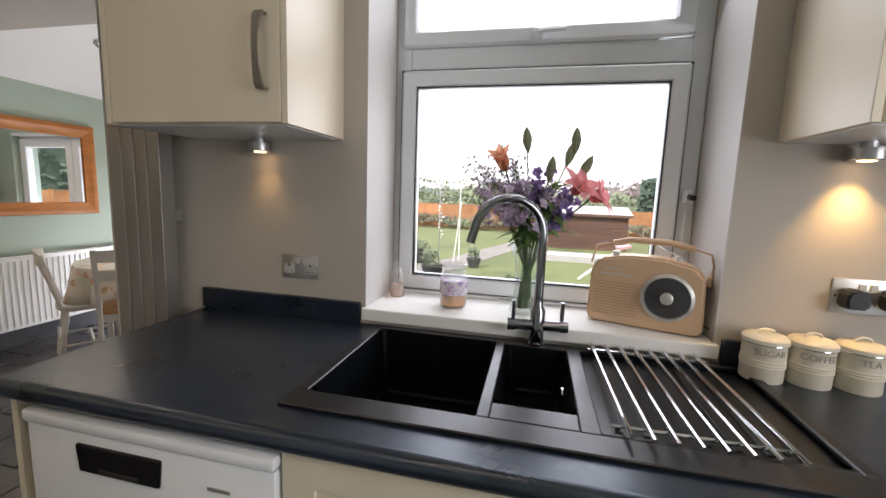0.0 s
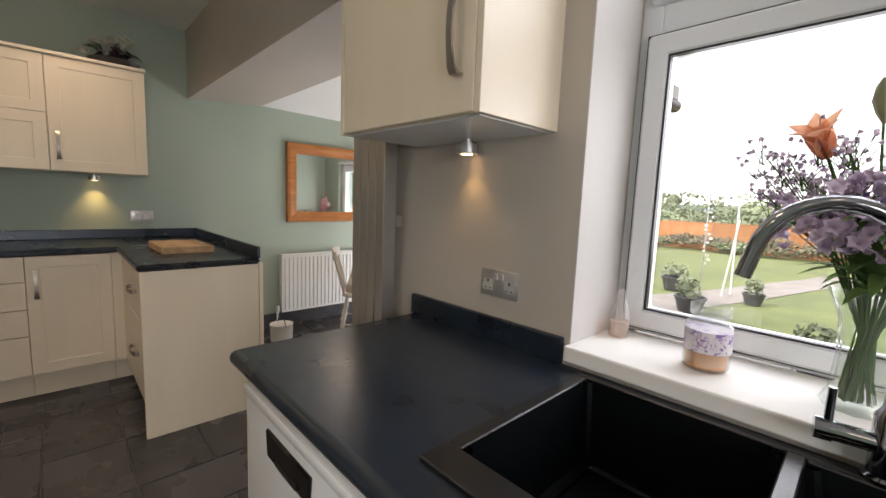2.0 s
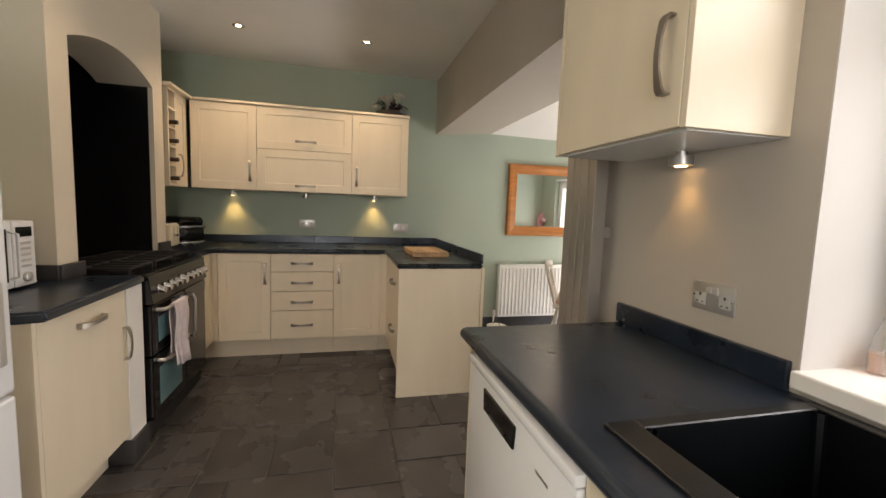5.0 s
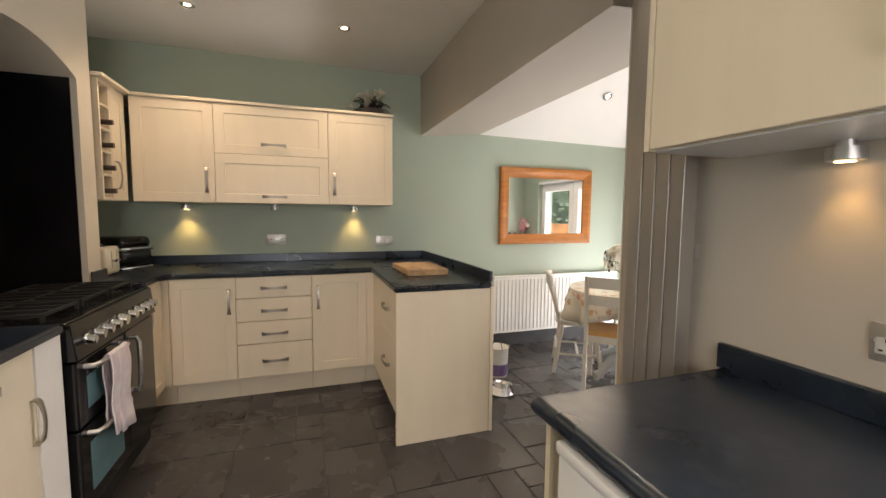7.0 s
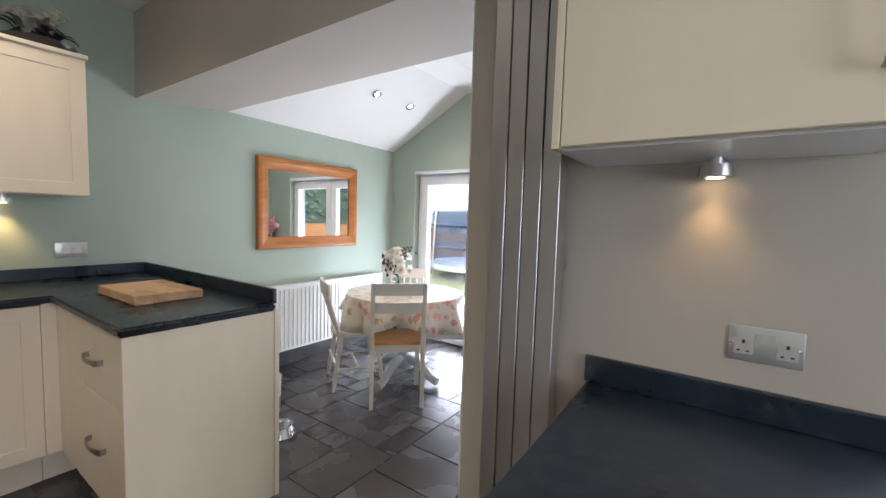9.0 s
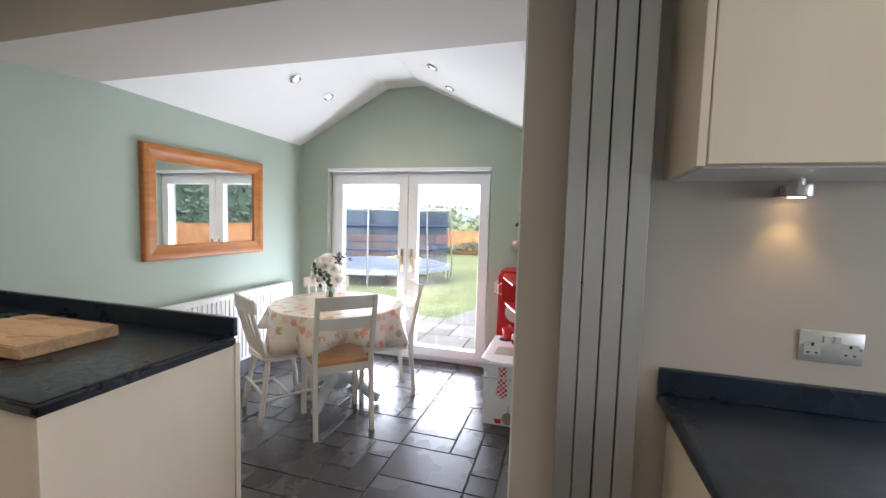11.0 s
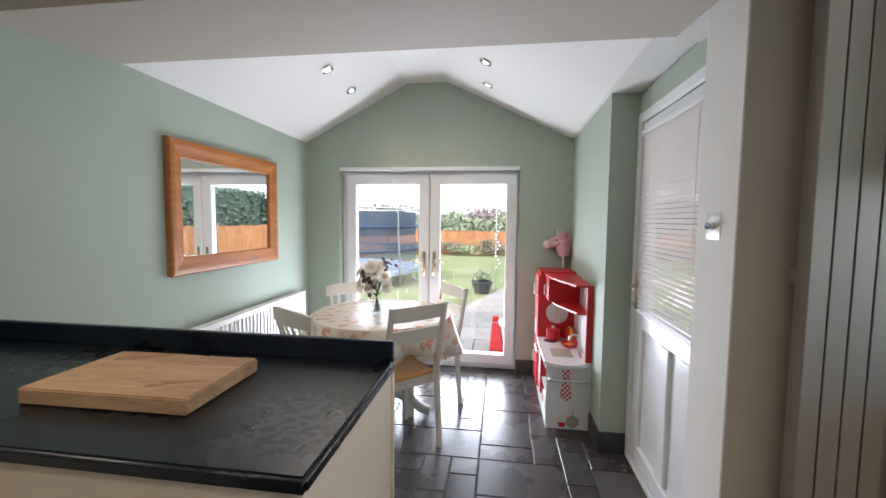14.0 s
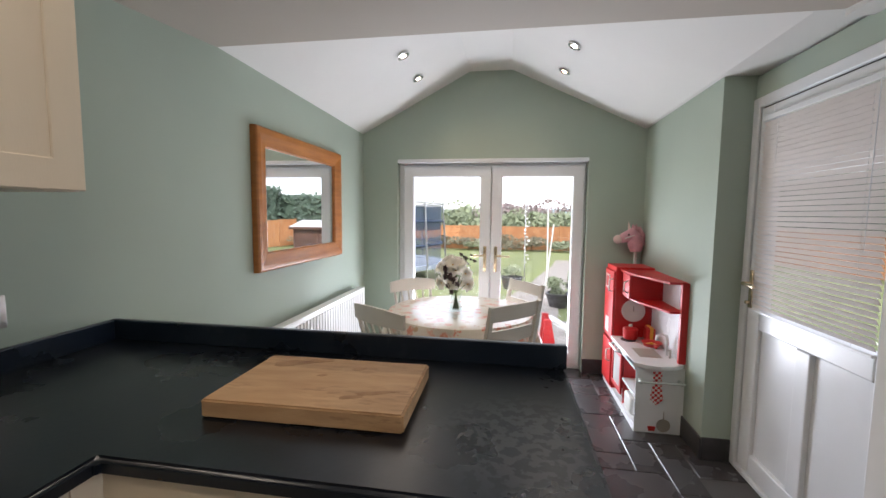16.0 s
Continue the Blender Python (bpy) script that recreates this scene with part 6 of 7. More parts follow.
def windsor_chair(m, label):
    c = thing("dining_chair", label, "chair", m, "dining chairs")
    w, d, sh = 0.40, 0.38, 0.43
    out = [(w / 2 * math.copysign(abs(math.cos(a)) ** 0.6, math.cos(a)), d / 2 * math.copysign(abs(math.sin(a)) ** 0.6, math.sin(a))) for a in [2 * math.pi * i / 28 for i in range(28)]]
    part("seat", prism(out, sh, sh + 0.032, "z", 0.009, 2), M_CHAIR, c, smooth=True)
    turn = [0.013, 0.017, 0.021, 0.016, 0.021, 0.015]
    for x, y, k in ((-0.14, -0.13, "front_leg"), (0.14, -0.13, "front_leg"), (-0.13, 0.13, "back_leg"), (0.13, 0.13, "back_leg")):
        a, b = Vector((x * 1.35, y * 1.5, 0)), Vector((x, y, sh))
        part(k, tube([tuple(a.lerp(b, i / 5)) for i in range(6)], turn, 12), M_CHAIR, c, smooth=True)
    part("stretcher", add(tube([(-0.173, -0.165, 0.17), (-0.168, 0.17, 0.17)], 0.011, 8), add(tube([(0.173, -0.165, 0.17), (0.168, 0.17, 0.17)], 0.011, 8), tube([(-0.17, 0, 0.17), (0, 0, 0.17), (0.17, 0, 0.17)], [0.009, 0.013, 0.009], 8))), M_CHAIR, c, smooth=True)
    part("back_stretcher", tube([(-0.168, 0.18, 0.22), (0.168, 0.18, 0.22)], 0.010, 8), M_CHAIR, c, smooth=True)
    for i, x in enumerate((-0.15, -0.09, -0.03, 0.03, 0.09, 0.15)):
        y1 = 0.235 + 0.03 * (1 - (x / 0.17) ** 2)
        end = i in (0, 5)
        a, b = Vector((x * 0.92, 0.155, sh + 0.02)), Vector((x * 1.08, y1, 0.79))
        r = [0.010, 0.013, 0.015, 0.012, 0.014, 0.011] if end else [0.007, 0.008, 0.010, 0.008, 0.009, 0.007]
        part("spindle", tube([tuple(a.lerp(b, k / 5)) for k in range(6)], r, 8), M_CHAIR, c, smooth=True)
    part("top_rail", turned(curved_slat(0.40, 0.085, 0.775, 0.222, 0.035, 0.018, 0.018), Matrix.Identity(4)), M_CHAIR, c, "broad curved top rail", smooth=True)
    return c


def seat_at(x, y, dx, dy):
    """Pose of a chair at x, y that faces (dx, dy)."""
    return pose(x, y, 0, 0, 0, math.degrees(math.atan2(dy, dx)) + 90)


ladder_chair(seat_at(-2.585, 2.64, -0.70, 0.71), "pale painted ladder-back chair with pine seat facing the table")
ladder_chair(seat_at(-2.52, 3.18, -0.79, -0.61) @ Matrix.Diagonal((1, 1, 0.97, 1)), "pale painted ladder-back chair with pine seat near the garden doors")
windsor_chair(seat_at(-3.03, 2.64, 0.546, 0.838) @ Matrix.Diagonal((1.08, 1, 0.97, 1)), "pale painted spindle-back chair in front of the white radiator")
windsor_chair(seat_at(-3.06, 3.31, 0.62, -0.78) @ Matrix.Diagonal((1, 1, 0.96, 1)), "pale painted spindle-back chair in the far corner")

M_DARKLEAF = mat("dark_brown_silk", (0.09, 0.055, 0.06), 0.7)
M_SILKW = sheer("white_silk_petal", (0.92, 0.90, 0.84), 0.0, 0.55)
rng = random.Random(21)
b = thing("flower_vase", "small glass jar of cream silk flowers on the floral cloth", "vase of flowers", pose(-2.77, 2.86, TZ + 0.006) @ Matrix.Scale(1.32, 4))
part("vase", lathe([(0.026, 0), (0.034, 0.006), (0.030, 0.03), (0.024, 0.06), (0.030, 0.085), (0.032, 0.09), (0.028, 0.085), (0.022, 0.06), (0.027, 0.03), (0.028, 0.01)], 20), M_VASE, b, "small glass jar", smooth=True)
for i in range(28):
    a, e = rng.uniform(0, 6.28), rng.uniform(-0.25, 1.2)
    f = Vector((math.cos(a) * math.cos(e), math.sin(a) * math.cos(e), math.sin(e)))
    f = (f + Vector((0, -0.45, 0))).normalized() if i % 4 else f
    at = Vector((0, 0, 0.165)) + Vector((f.x * 0.9, f.y * 0.9, f.z * 1.2)) * rng.uniform(0.06, 0.095)
    part("stem", tube([(rng.uniform(-0.015, 0.015), rng.uniform(-0.015, 0.015), 0.012), (0, 0, 0.09), tuple(at)], 0.0018, 5), M_STEM, b)
    if i % 4:
        fl = part("flower", bloom(bmesh.new(), at, f, 7, 0.044, 0.030, 72, 2, 0.15), M_SILKW, b, "open white silk bloom")
        y = bmesh.new()
        blob(y, at + f * 0.006, 0.007, 0.6, rng)
        part("flower_centre", y, M_YELLOW if i % 3 else M_DARKLEAF, fl)
    else:
        k = bmesh.new()
        for _ in range(6):
            bloom(k, at + Vector((rng.gauss(0, 0.016), rng.gauss(0, 0.016), rng.gauss(0.01, 0.018))), f, 5, 0.018, 0.012, 50, 1, 0.3)
        part("flower_sprig", k, M_DARKLEAF, b, "dark brown sprig")

# pet food tub and bowl behind the peninsula
b = thing("food_tub", "whitish plastic tub with a blue sleeve on the slate floor", "tub", pose(-3.07, 1.885, 0) @ Matrix.Diagonal((1, 1, 0.9, 1)))
part("tub", lathe([(0.075, 0), (0.08, 0.01), (0.085, 0.10), (0.09, 0.27), (0.094, 0.275), (0.088, 0.27)], 24), M_SOCKW, b, "whitish tub", smooth=True)
part("sleeve", lathe([(0.0825, 0.02), (0.0865, 0.12), (0.0868, 0.125)], 24), M_PURPLE, b, "blue printed sleeve", smooth=True)
part("handle", tube([(-0.09, 0, 0.26), (-0.06, 0, 0.32), (0, 0, 0.345), (0.06, 0, 0.32), (0.09, 0, 0.26)], 0.0035, 6), M_BLACKP, b, smooth=True)
b = thing("pet_bowl", "round steel pet bowl on the slate floor", "bowl", pose(-2.745, 1.765, 0) @ Matrix.Diagonal((0.9, 0.9, 1, 1)))
part("bowl", lathe([(0.105, 0), (0.10, 0.008), (0.082, 0.062), (0.088, 0.066), (0.076, 0.060), (0.062, 0.015), (0.01, 0.012)], 28), M_CHROME, b, smooth=True)
part("rubber_ring", lathe([(0.106, 0), (0.109, 0.004), (0.104, 0.008)], 28), M_BLACKP, b, smooth=True)


def play_kitchen():
    """Faces west; drawn facing -y with its near end at +x."""
    y0 = 3.79
    k = thing("play_kitchen", "red and white wooden play kitchen with toy pans", "play kitchen", pose(-1.622, y0, 0, 0, 0, -90))
    L, D, C = 0.865, 0.275, 0.455          # length, depth, counter height
    F = 0.28                               # width of the tall fridge unit
    fr = part("fridge_unit", boxes((0.0, 0.0, 0.03, F, D, 0.985), bevel=0.004), M_RED, k, "tall red toy fridge")
    for z0, z1 in ((0.05, 0.40), (0.42, 0.95)):
        d = part("fridge_door", boxes((0.006, -0.014, z0, F - 0.006, 0.0, z1), bevel=0.004), M_RED, fr)
        part("handle", tube([(F - 0.035, -0.014, z1 - 0.16), (F - 0.035, -0.04, z1 - 0.15), (F - 0.035, -0.04, z1 - 0.07), (F - 0.035, -0.014, z1 - 0.06)], 0.007, 8), M_SOCKW, d, "white loop handle", smooth=True)
    part("window", ring(0.05, 0.80, 0.16, 0.91, 0.012, -0.020, -0.014, 0.001), M_SOCKW, fr, "white framed window")
    part("notice", boxes((0.07, -0.016, 0.45, 0.17, -0.014, 0.57)), M_SOCKW, fr, "white sheet on the door")
    part("counter", boxes((F, -0.02, C - 0.025, L, D, C), bevel=0.005, seg=2), M_FRIDGE, k, "white worktop")
    e = part("end_panel", boxes((L - 0.012, 0.0, 0.0, L, D + 0.012, C - 0.026), bevel=0.002), M_FRIDGE, k, "white end panel")
    part("bowed_front", prism([(L - 0.16, -0.02), (L, -0.02), (L + 0.045, 0.05), (L + 0.06, 0.13), (L + 0.045, 0.21), (L, D), (L - 0.16, D)], C - 0.024, C + 0.001, "z", 0.003), M_FRIDGE, k, "rounded end of the worktop")
    part("check_tie", prism([(0.10, 0.40), (0.155, 0.405), (0.15, 0.33), (0.165, 0.22), (0.125, 0.185), (0.085, 0.225), (0.105, 0.33)], L, L + 0.003, "x"), M_CHECK, e, "red and white checked strip")
    part("painted_pan", add(lathe([(0.042, 0.0), (0.042, 0.002)], 20, m=pose(L + 0.001, 0.175, 0.055, 0, 90)), prism([(0.172, 0.09), (0.178, 0.09), (0.176, 0.145), (0.172, 0.145)], L, L + 0.003, "x")), M_ENAMELG, e, "grey painted frying pan")
    part("painted_bowl", prism([(0.08, 0.045), (0.13, 0.045), (0.125, 0.015), (0.09, 0.015)], L, L + 0.003, "x"), M_RED, e, "red painted bowl")
    part("towel_rail", add(tube([(L + 0.045, 0.0, 0.345), (L + 0.045, D, 0.345)], 0.007, 8), add(tube([(L, 0.02, 0.345), (L + 0.045, 0.02, 0.345)], 0.012, 10), tube([(L, D - 0.02, 0.345), (L + 0.045, D - 0.02, 0.345)], 0.012, 10))), M_TABLEGREY, k, "pale grey towel rail", smooth=True)
    part("oven_side", boxes((F, 0.01, 0.03, F + 0.012, D, C - 0.026)), M_RED, k)
    part("oven_side", boxes((F + 0.27, 0.01, 0.03, F + 0.282, D, C - 0.026)), M_RED, k)
    d = part("oven_door", ring(F + 0.014, 0.10, F + 0.268, C - 0.06, 0.035, -0.008, 0.006, 0.002), M_RED, k)
    part("pane", boxes((F + 0.04, -0.002, 0.13, F + 0.24, 0.001, C - 0.09)), M_FELT, d)
    part("handle", tube([(F + 0.04, -0.008, C - 0.05), (F + 0.05, -0.035, C - 0.05), (F + 0.23, -0.035, C - 0.05), (F + 0.24, -0.008, C - 0.05)], 0.008, 8), M_SOCKW, d, "white oven handle", smooth=True)
    part("knob_rail", boxes((F + 0.012, -0.006, C - 0.055, L - 0.012, 0.004, C - 0.026)), M_FRIDGE, k)
    for i in range(3):
        part("knob", lathe([(0.014, 0), (0.012, 0.014)], 12, m=pose(F + 0.06 + i * 0.07, -0.006, C - 0.04, 90)), M_SOCKW, k, smooth=True)
    part("shelf", boxes((F + 0.012, 0.0, 0.03, L - 0.012, D, 0.045), (F + 0.282, 0.0, 0.22, L - 0.012, D, 0.235)), M_FRIDGE, k)
    part("plinth", boxes((0.0, 0.0, 0.0, L - 0.012, 0.012, 0.03), (0.0, D - 0.012, 0.0, L - 0.012, D, 0.03)), M_FRIDGE, k)
    part("storage_bin", boxes((F + 0.31, 0.01, 0.046, F + 0.46, 0.2, 0.16), bevel=0.01), M_SOCKW, k, "white plastic bin", smooth=True)
    part("back_post", boxes((L - 0.035, D - 0.03, C, L - 0.005, D + 0.012, 0.965), bevel=0.002), M_RED, k)
    part("backboard", boxes((F, D - 0.006, C, L - 0.035, D, 0.96)), M_FRIDGE, k, "white patterned backboard")
    part("top_shelf", prism([(F, 0.03), (F + 0.25, 0.06), (L - 0.005, 0.17), (L - 0.005, D), (F, D)], 0.955, 0.970, "z", 0.002), M_RED, k)
    part("lower_shelf", prism([(F, 0.06), (F + 0.25, 0.08), (L - 0.035, 0.19), (L - 0.035, D - 0.006), (F, D - 0.006)], 0.765, 0.780, "z", 0.002), M_RED, k)
    w = part("wall_cupboard", boxes((F + 0.02, 0.055, 0.781, F + 0.20, D - 0.007, 0.954)), M_RED, k)
    part("cupboard_door", boxes((F + 0.02, 0.043, 0.783, F + 0.20, 0.0545, 0.952), bevel=0.003), M_RED, k, "small red cupboard door")
    part("handle", tube([(F + 0.17, 0.043, 0.82), (F + 0.17, 0.015, 0.835), (F + 0.17, 0.015, 0.895), (F + 0.17, 0.043, 0.91)], 0.006, 8), M_SOCKW, k, "pale loop handle", smooth=True)
    part("clock_face", lathe([(0.085, 0), (0.085, 0.006), (0.08, 0.008)], 28, m=pose(F, 0.135, 0.655, 0, 90)), M_SOCKW, k, "round white clock face", smooth=True)
    part("clock_hands", boxes((F + 0.0085, 0.131, 0.65, F + 0.010, 0.139, 0.69)), M_ENAMELG, k)
    part("sink_bowl", boxes((F + 0.30, 0.05, C + 0.001, F + 0.48, 0.19, C + 0.003), bevel=0.0005), M_ENAMELG, k, "grey inset toy sink")
    for i, yy in enumerate((0.08, 0.19)):
        part("hob_ring", lathe([(0.052, C), (0.052, C + 0.004), (0.044, C + 0.005)], 24, at=(F + 0.10 + 0.08 * i, yy, 0)), M_BLACKP if i == 0 else M_PLATE, k, "round toy hob ring", smooth=True)
    part("tap", tube([(F + 0.42, 0.235, C), (F + 0.42, 0.235, C + 0.10), (F + 0.42, 0.225, C + 0.135), (F + 0.42, 0.20, C + 0.145), (F + 0.42, 0.17, C + 0.13), (F + 0.42, 0.165, C + 0.10)], 0.009, 10), M_PLATE, k, "silver toy tap", smooth=True)
    part("tap_handle", tube([(F + 0.47, 0.235, C), (F + 0.47, 0.235, C + 0.05), (F + 0.49, 0.22, C + 0.055)], 0.008, 8), M_PLATE, k, smooth=True)

    def on(n, lab, cat, x, yy):
        return thing(n, lab, cat, pose(-1.622, y0, 0, 0, 0, -90) @ pose(x, yy, C + 0.005))
    p = on("toy_pot", "red toy cooking pot with a white knob", "toy pan", F + 0.075, 0.10)
    part("pot", lathe([(0.045, 0), (0.05, 0.004), (0.052, 0.07), (0.054, 0.073)], 24), M_RED, p, smooth=True)
    part("lid", lathe([(0.054, 0.073), (0.052, 0.078), (0.015, 0.088)], 24), M_RED, p, smooth=True)
    part("lid_knob", lathe([(0.008, 0.088), (0.015, 0.095), (0.012, 0.106)], 12), M_SOCKW, p, smooth=True)
    p = on("toy_toaster", "yellow and red toy toaster", "toy toaster", F + 0.10, 0.225)
    part("body", boxes((-0.05, -0.03, 0, 0.05, 0.03, 0.10), bevel=0.012, seg=2), M_RED, p, smooth=True)
    part("side_band", boxes((-0.053, -0.012, 0.01, 0.053, 0.012, 0.105), bevel=0.004), M_YELLOW, p, "yellow band")
    p = on("toy_frying_pan", "red toy frying pan with an egg", "toy pan", F + 0.23, 0.20)
    part("pan", lathe([(0.05, 0), (0.065, 0.025), (0.067, 0.027), (0.05, 0.006)], 24), M_RED, p, smooth=True)
    part("pan_handle", tube([(0.06, 0, 0.022), (0.15, -0.02, 0.03)], 0.008, 8), M_RED, p, smooth=True)
    part("egg", add(lathe([(0.04, 0.008), (0.03, 0.014)], 16), lathe([(0.014, 0.014), (0.008, 0.024)], 12)), M_YELLOW, p, smooth=True)


play_kitchen()


def hobby_horse():
    h = thing("hobby_horse", "pink plush unicorn hobby horse standing behind the play kitchen", "toy", pose(-1.40, 3.83, 0))
    part("stick", tube([(0, 0, 0), (0, 0, 1.10)], 0.012, 8), M_SOCKW, h, "wooden stick")
    bm = tube([(0.005, 0, 1.085), (0.0, 0, 1.13), (-0.01, 0, 1.19), (-0.035, 0, 1.225), (-0.08, 0, 1.20), (-0.12, 0, 1.185)], [0.045, 0.060, 0.062, 0.060, 0.045, 0.036], 16)
    part("head", bm, M_PINK, h, "pink plush head and neck", smooth=True)
    m = bmesh.new()
    bmesh.ops.create_icosphere(m, subdivisions=3, radius=1, matrix=Matrix.Translation((-0.142, 0, 1.180)) @ Matrix.Diagonal((0.036, 0.034, 0.038, 1)))
    part("muzzle", m, M_MUZZLE, h, "paler plush muzzle", smooth=True)
    part("horn", lathe([(0.012, 0), (0.008, 0.03), (0.001, 0.065)], 10, m=pose(-0.055, 0, 1.265, 0, -8)), M_MUZZLE, h, "small pale horn", smooth=True)
    for s in (-1, 1):
        part("ear", lathe([(0.014, 0), (0.016, 0.014), (0.002, 0.045)], 8, m=pose(-0.015, s * 0.032, 1.265, s * -15)), M_PINK, h, smooth=True)
        e = bmesh.new()
        bmesh.ops.create_icosphere(e, subdivisions=2, radius=0.008, matrix=Matrix.Translation((-0.070, s * 0.048, 1.222)))
        part("eye", e, M_BLACK, h, smooth=True)
    part("mane", tube([(-0.03, 0, 1.285), (0.02, 0, 1.27), (0.05, 0, 1.21), (0.06, 0, 1.13)], [0.014, 0.022, 0.024, 0.015], 8), M_PINK, h, smooth=True)
    part("strap", tube([(-0.10, -0.045, 1.19), (-0.03, -0.058, 1.22), (0.02, -0.05, 1.16)], 0.004, 6), M_SOCKW, h)


hobby_horse()

# ---- garden ----


def ground_z(y):
    return -0.18 if y < 6 else -0.18 - 0.45 * min(1, (y - 6) / 18)


ys = [-3000, -200, 3.9, 6.0] + [8 + 2 * i for i in range(9)] + [40, 80, 200, 800, 3000]
xs = [-3000, -300, -60, -20, -10, -5, 0, 5, 10, 20, 60, 300, 3000]
bm = bmesh.new()
grid = [[bm.verts.new((x, y, ground_z(y) if y > -100 else -0.18)) for x in xs] for y in ys]
for r0, r1 in zip(grid, grid[1:]):
    for i in range(len(xs) - 1):
        bm.faces.new((r0[i], r0[i + 1], r1[i + 1], r1[i]))
structure("ground", bm, M_GRASS, "green garden lawn running down to the fence", smooth=True)
structure("patio", boxes((-6.2, NY + 0.25, -0.30, 1.5, 6.15, -0.165)), M_GROUT, "mortar bed of the patio")
bm = bmesh.new()
path = [(-2.3, 6.2, 1.2), (-2.0, 8.0, 1.0), (-1.5, 10.0, 0.9), (-1.0, 12.5, 0.9), (-0.45, 15.0, 0.9), (0.0, 17.5, 1.0)]
rows = [(bm.verts.new((x - w / 2, y, ground_z(y) + 0.012)), bm.verts.new((x + w / 2, y, ground_z(y) + 0.012))) for x, y, w in path]
for a, b in zip(rows, rows[1:]):
    bm.faces.new((a[0], a[1], b[1], b[0]))
structure("garden_path", bm, M_PATIO, "pale gravelly garden path")
structure("house_wall", boxes((-0.90, OUT, -0.4, WL, OUT + 0.012, 3.2), (WR, OUT, -0.4, 6.0, OUT + 0.012, 5.2), (WL, OUT, -0.4, WR, OUT + 0.012, 0.94), (WL, OUT, 2.37, WR, OUT + 0.012, 5.2)), M_RENDER, "white rendered outside wall of the house")
structure("house_roof", boxes((-4.1, -1.9, 2.95, EX + 3.8, OUT + 0.011, 5.2), (-4.1, -1.9, -0.4, -4.03, NY + 0.25, 2.95), (-4.1, -1.9, -0.4, EX + 3.8, -1.8, 2.95)), M_RENDER, "upper storey of the house above the kitchen")
structure("extension_roof", prism([(-4.2, 2.35), (-2.62, 3.1), (-0.97, 2.2), (-0.97, 2.3), (-2.62, 3.25), (-4.2, 2.45)], BACK + 0.02, NY + 0.4, "y"), M_FELT, "shallow pitched roof of the extension")
p = thing("drainpipe", "dark brown rainwater pipe on the white outside wall", "drainpipe", pose(-1.035, 3.93, 0))
part("pipe", tube([(0, 0, -0.18), (0, 0, 2.05), (-0.05, 0, 2.15)], 0.034, 14), M_BROWN, p, smooth=True)
for z in (0.3, 1.1, 1.85):
    part("bracket", lathe([(0.040, z), (0.040, z + 0.03)], 14), M_BROWN, p)
    part("lug", boxes((-0.04, -0.06, z, -0.02, 0.06, z + 0.03)), M_BROWN, p)
part("gutter", tube([(0.02, -1.9, 2.17), (0.02, 0.42, 2.17)], 0.05, 12), M_BROWN, p, smooth=True)


def fence(x0, y0, x1, y1, top, label):
    """Feather-edge panels between posts."""
    d = Vector((x1 - x0, y1 - y0))
    n = max(1, round(d.length / 1.83))
    ang = math.degrees(math.atan2(d.y, d.x))
    f = thing("garden_fence", label, "fence", pose(x0, y0, 0, 0, 0, ang))
    s = d.length / n
    rng = random.Random(int(x0 * 10 + y0))
    for i in range(n):
        yc = y0 + d.y * (i + 0.5) / n
        g = ground_z(yc) - 0.03
        dz = top + rng.uniform(-0.02, 0.02)
        bl = []
        m = int(s / 0.105)
        for k in range(m):
            a = i * s + 0.055 + k * (s - 0.11) / m
            bl.append((a, rng.uniform(0, 0.008), g + 0.06, a + (s - 0.11) / m - 0.006, 0.022, dz))
        bl.append((i * s + 0.05, 0.022, g + 0.3, (i + 1) * s - 0.05, 0.06, g + 0.38))
        bl.append((i * s + 0.05, 0.022, dz - 0.25, (i + 1) * s - 0.05, 0.06, dz - 0.17))
        bl.append((i * s + 0.05, -0.01, dz, (i + 1) * s - 0.05, 0.05, dz + 0.03))
        part("fence_panel", boxes(*bl), M_FENCE, f)
        part("fence_post", boxes((i * s - 0.045, -0.02, g, i * s + 0.045, 0.07, dz + 0.07)), M_FENCE, f)


fence(-9.0, 24.0, 8.0, 24.0, 0.72, "orange-brown feather-edge fence at the end of the lawn")
fence(8.0, 23.9, 8.0, 5.0, 0.95, "orange-brown fence along the far side of the garden")
fence(-8.5, 4.6, -8.5, 23.9, 1.05, "orange-brown fence along the near side of the garden")


def foliage(bm, c, r, n, rng, leaf=0.12):
    """n small leaf clumps (bent quads) spread through an uneven ellipsoid."""
    lobes = [(Vector(c) + Vector((rng.uniform(-0.55, 0.55) * r[0], rng.uniform(-0.55, 0.55) * r[1], rng.uniform(-0.35, 0.5) * r[2])), rng.uniform(0.45, 0.75)) for _ in range(7)]
    for _ in range(n):
        lc, ls = rng.choice(lobes)
        v = Vector((rng.gauss(0, 1), rng.gauss(0, 1), rng.gauss(0, 1))).normalized() * rng.uniform(0.6, 1.0) ** 0.5
        p = lc + Vector((v.x * r[0] * ls, v.y * r[1] * ls, v.z * r[2] * ls))
        s = leaf * rng.uniform(0.6, 1.4)
        u = Vector((rng.gauss(0, 1), rng.gauss(0, 1), rng.gauss(0, 1))).normalized()
        w = u.orthogonal().normalized()
        q = [bm.verts.new(p + u * s), bm.verts.new(p + w * s * 0.6), bm.verts.new(p - u * s), bm.verts.new(p - w * s * 0.6 + u.cross(w) * s * 0.3)]
        bm.faces.new(q)


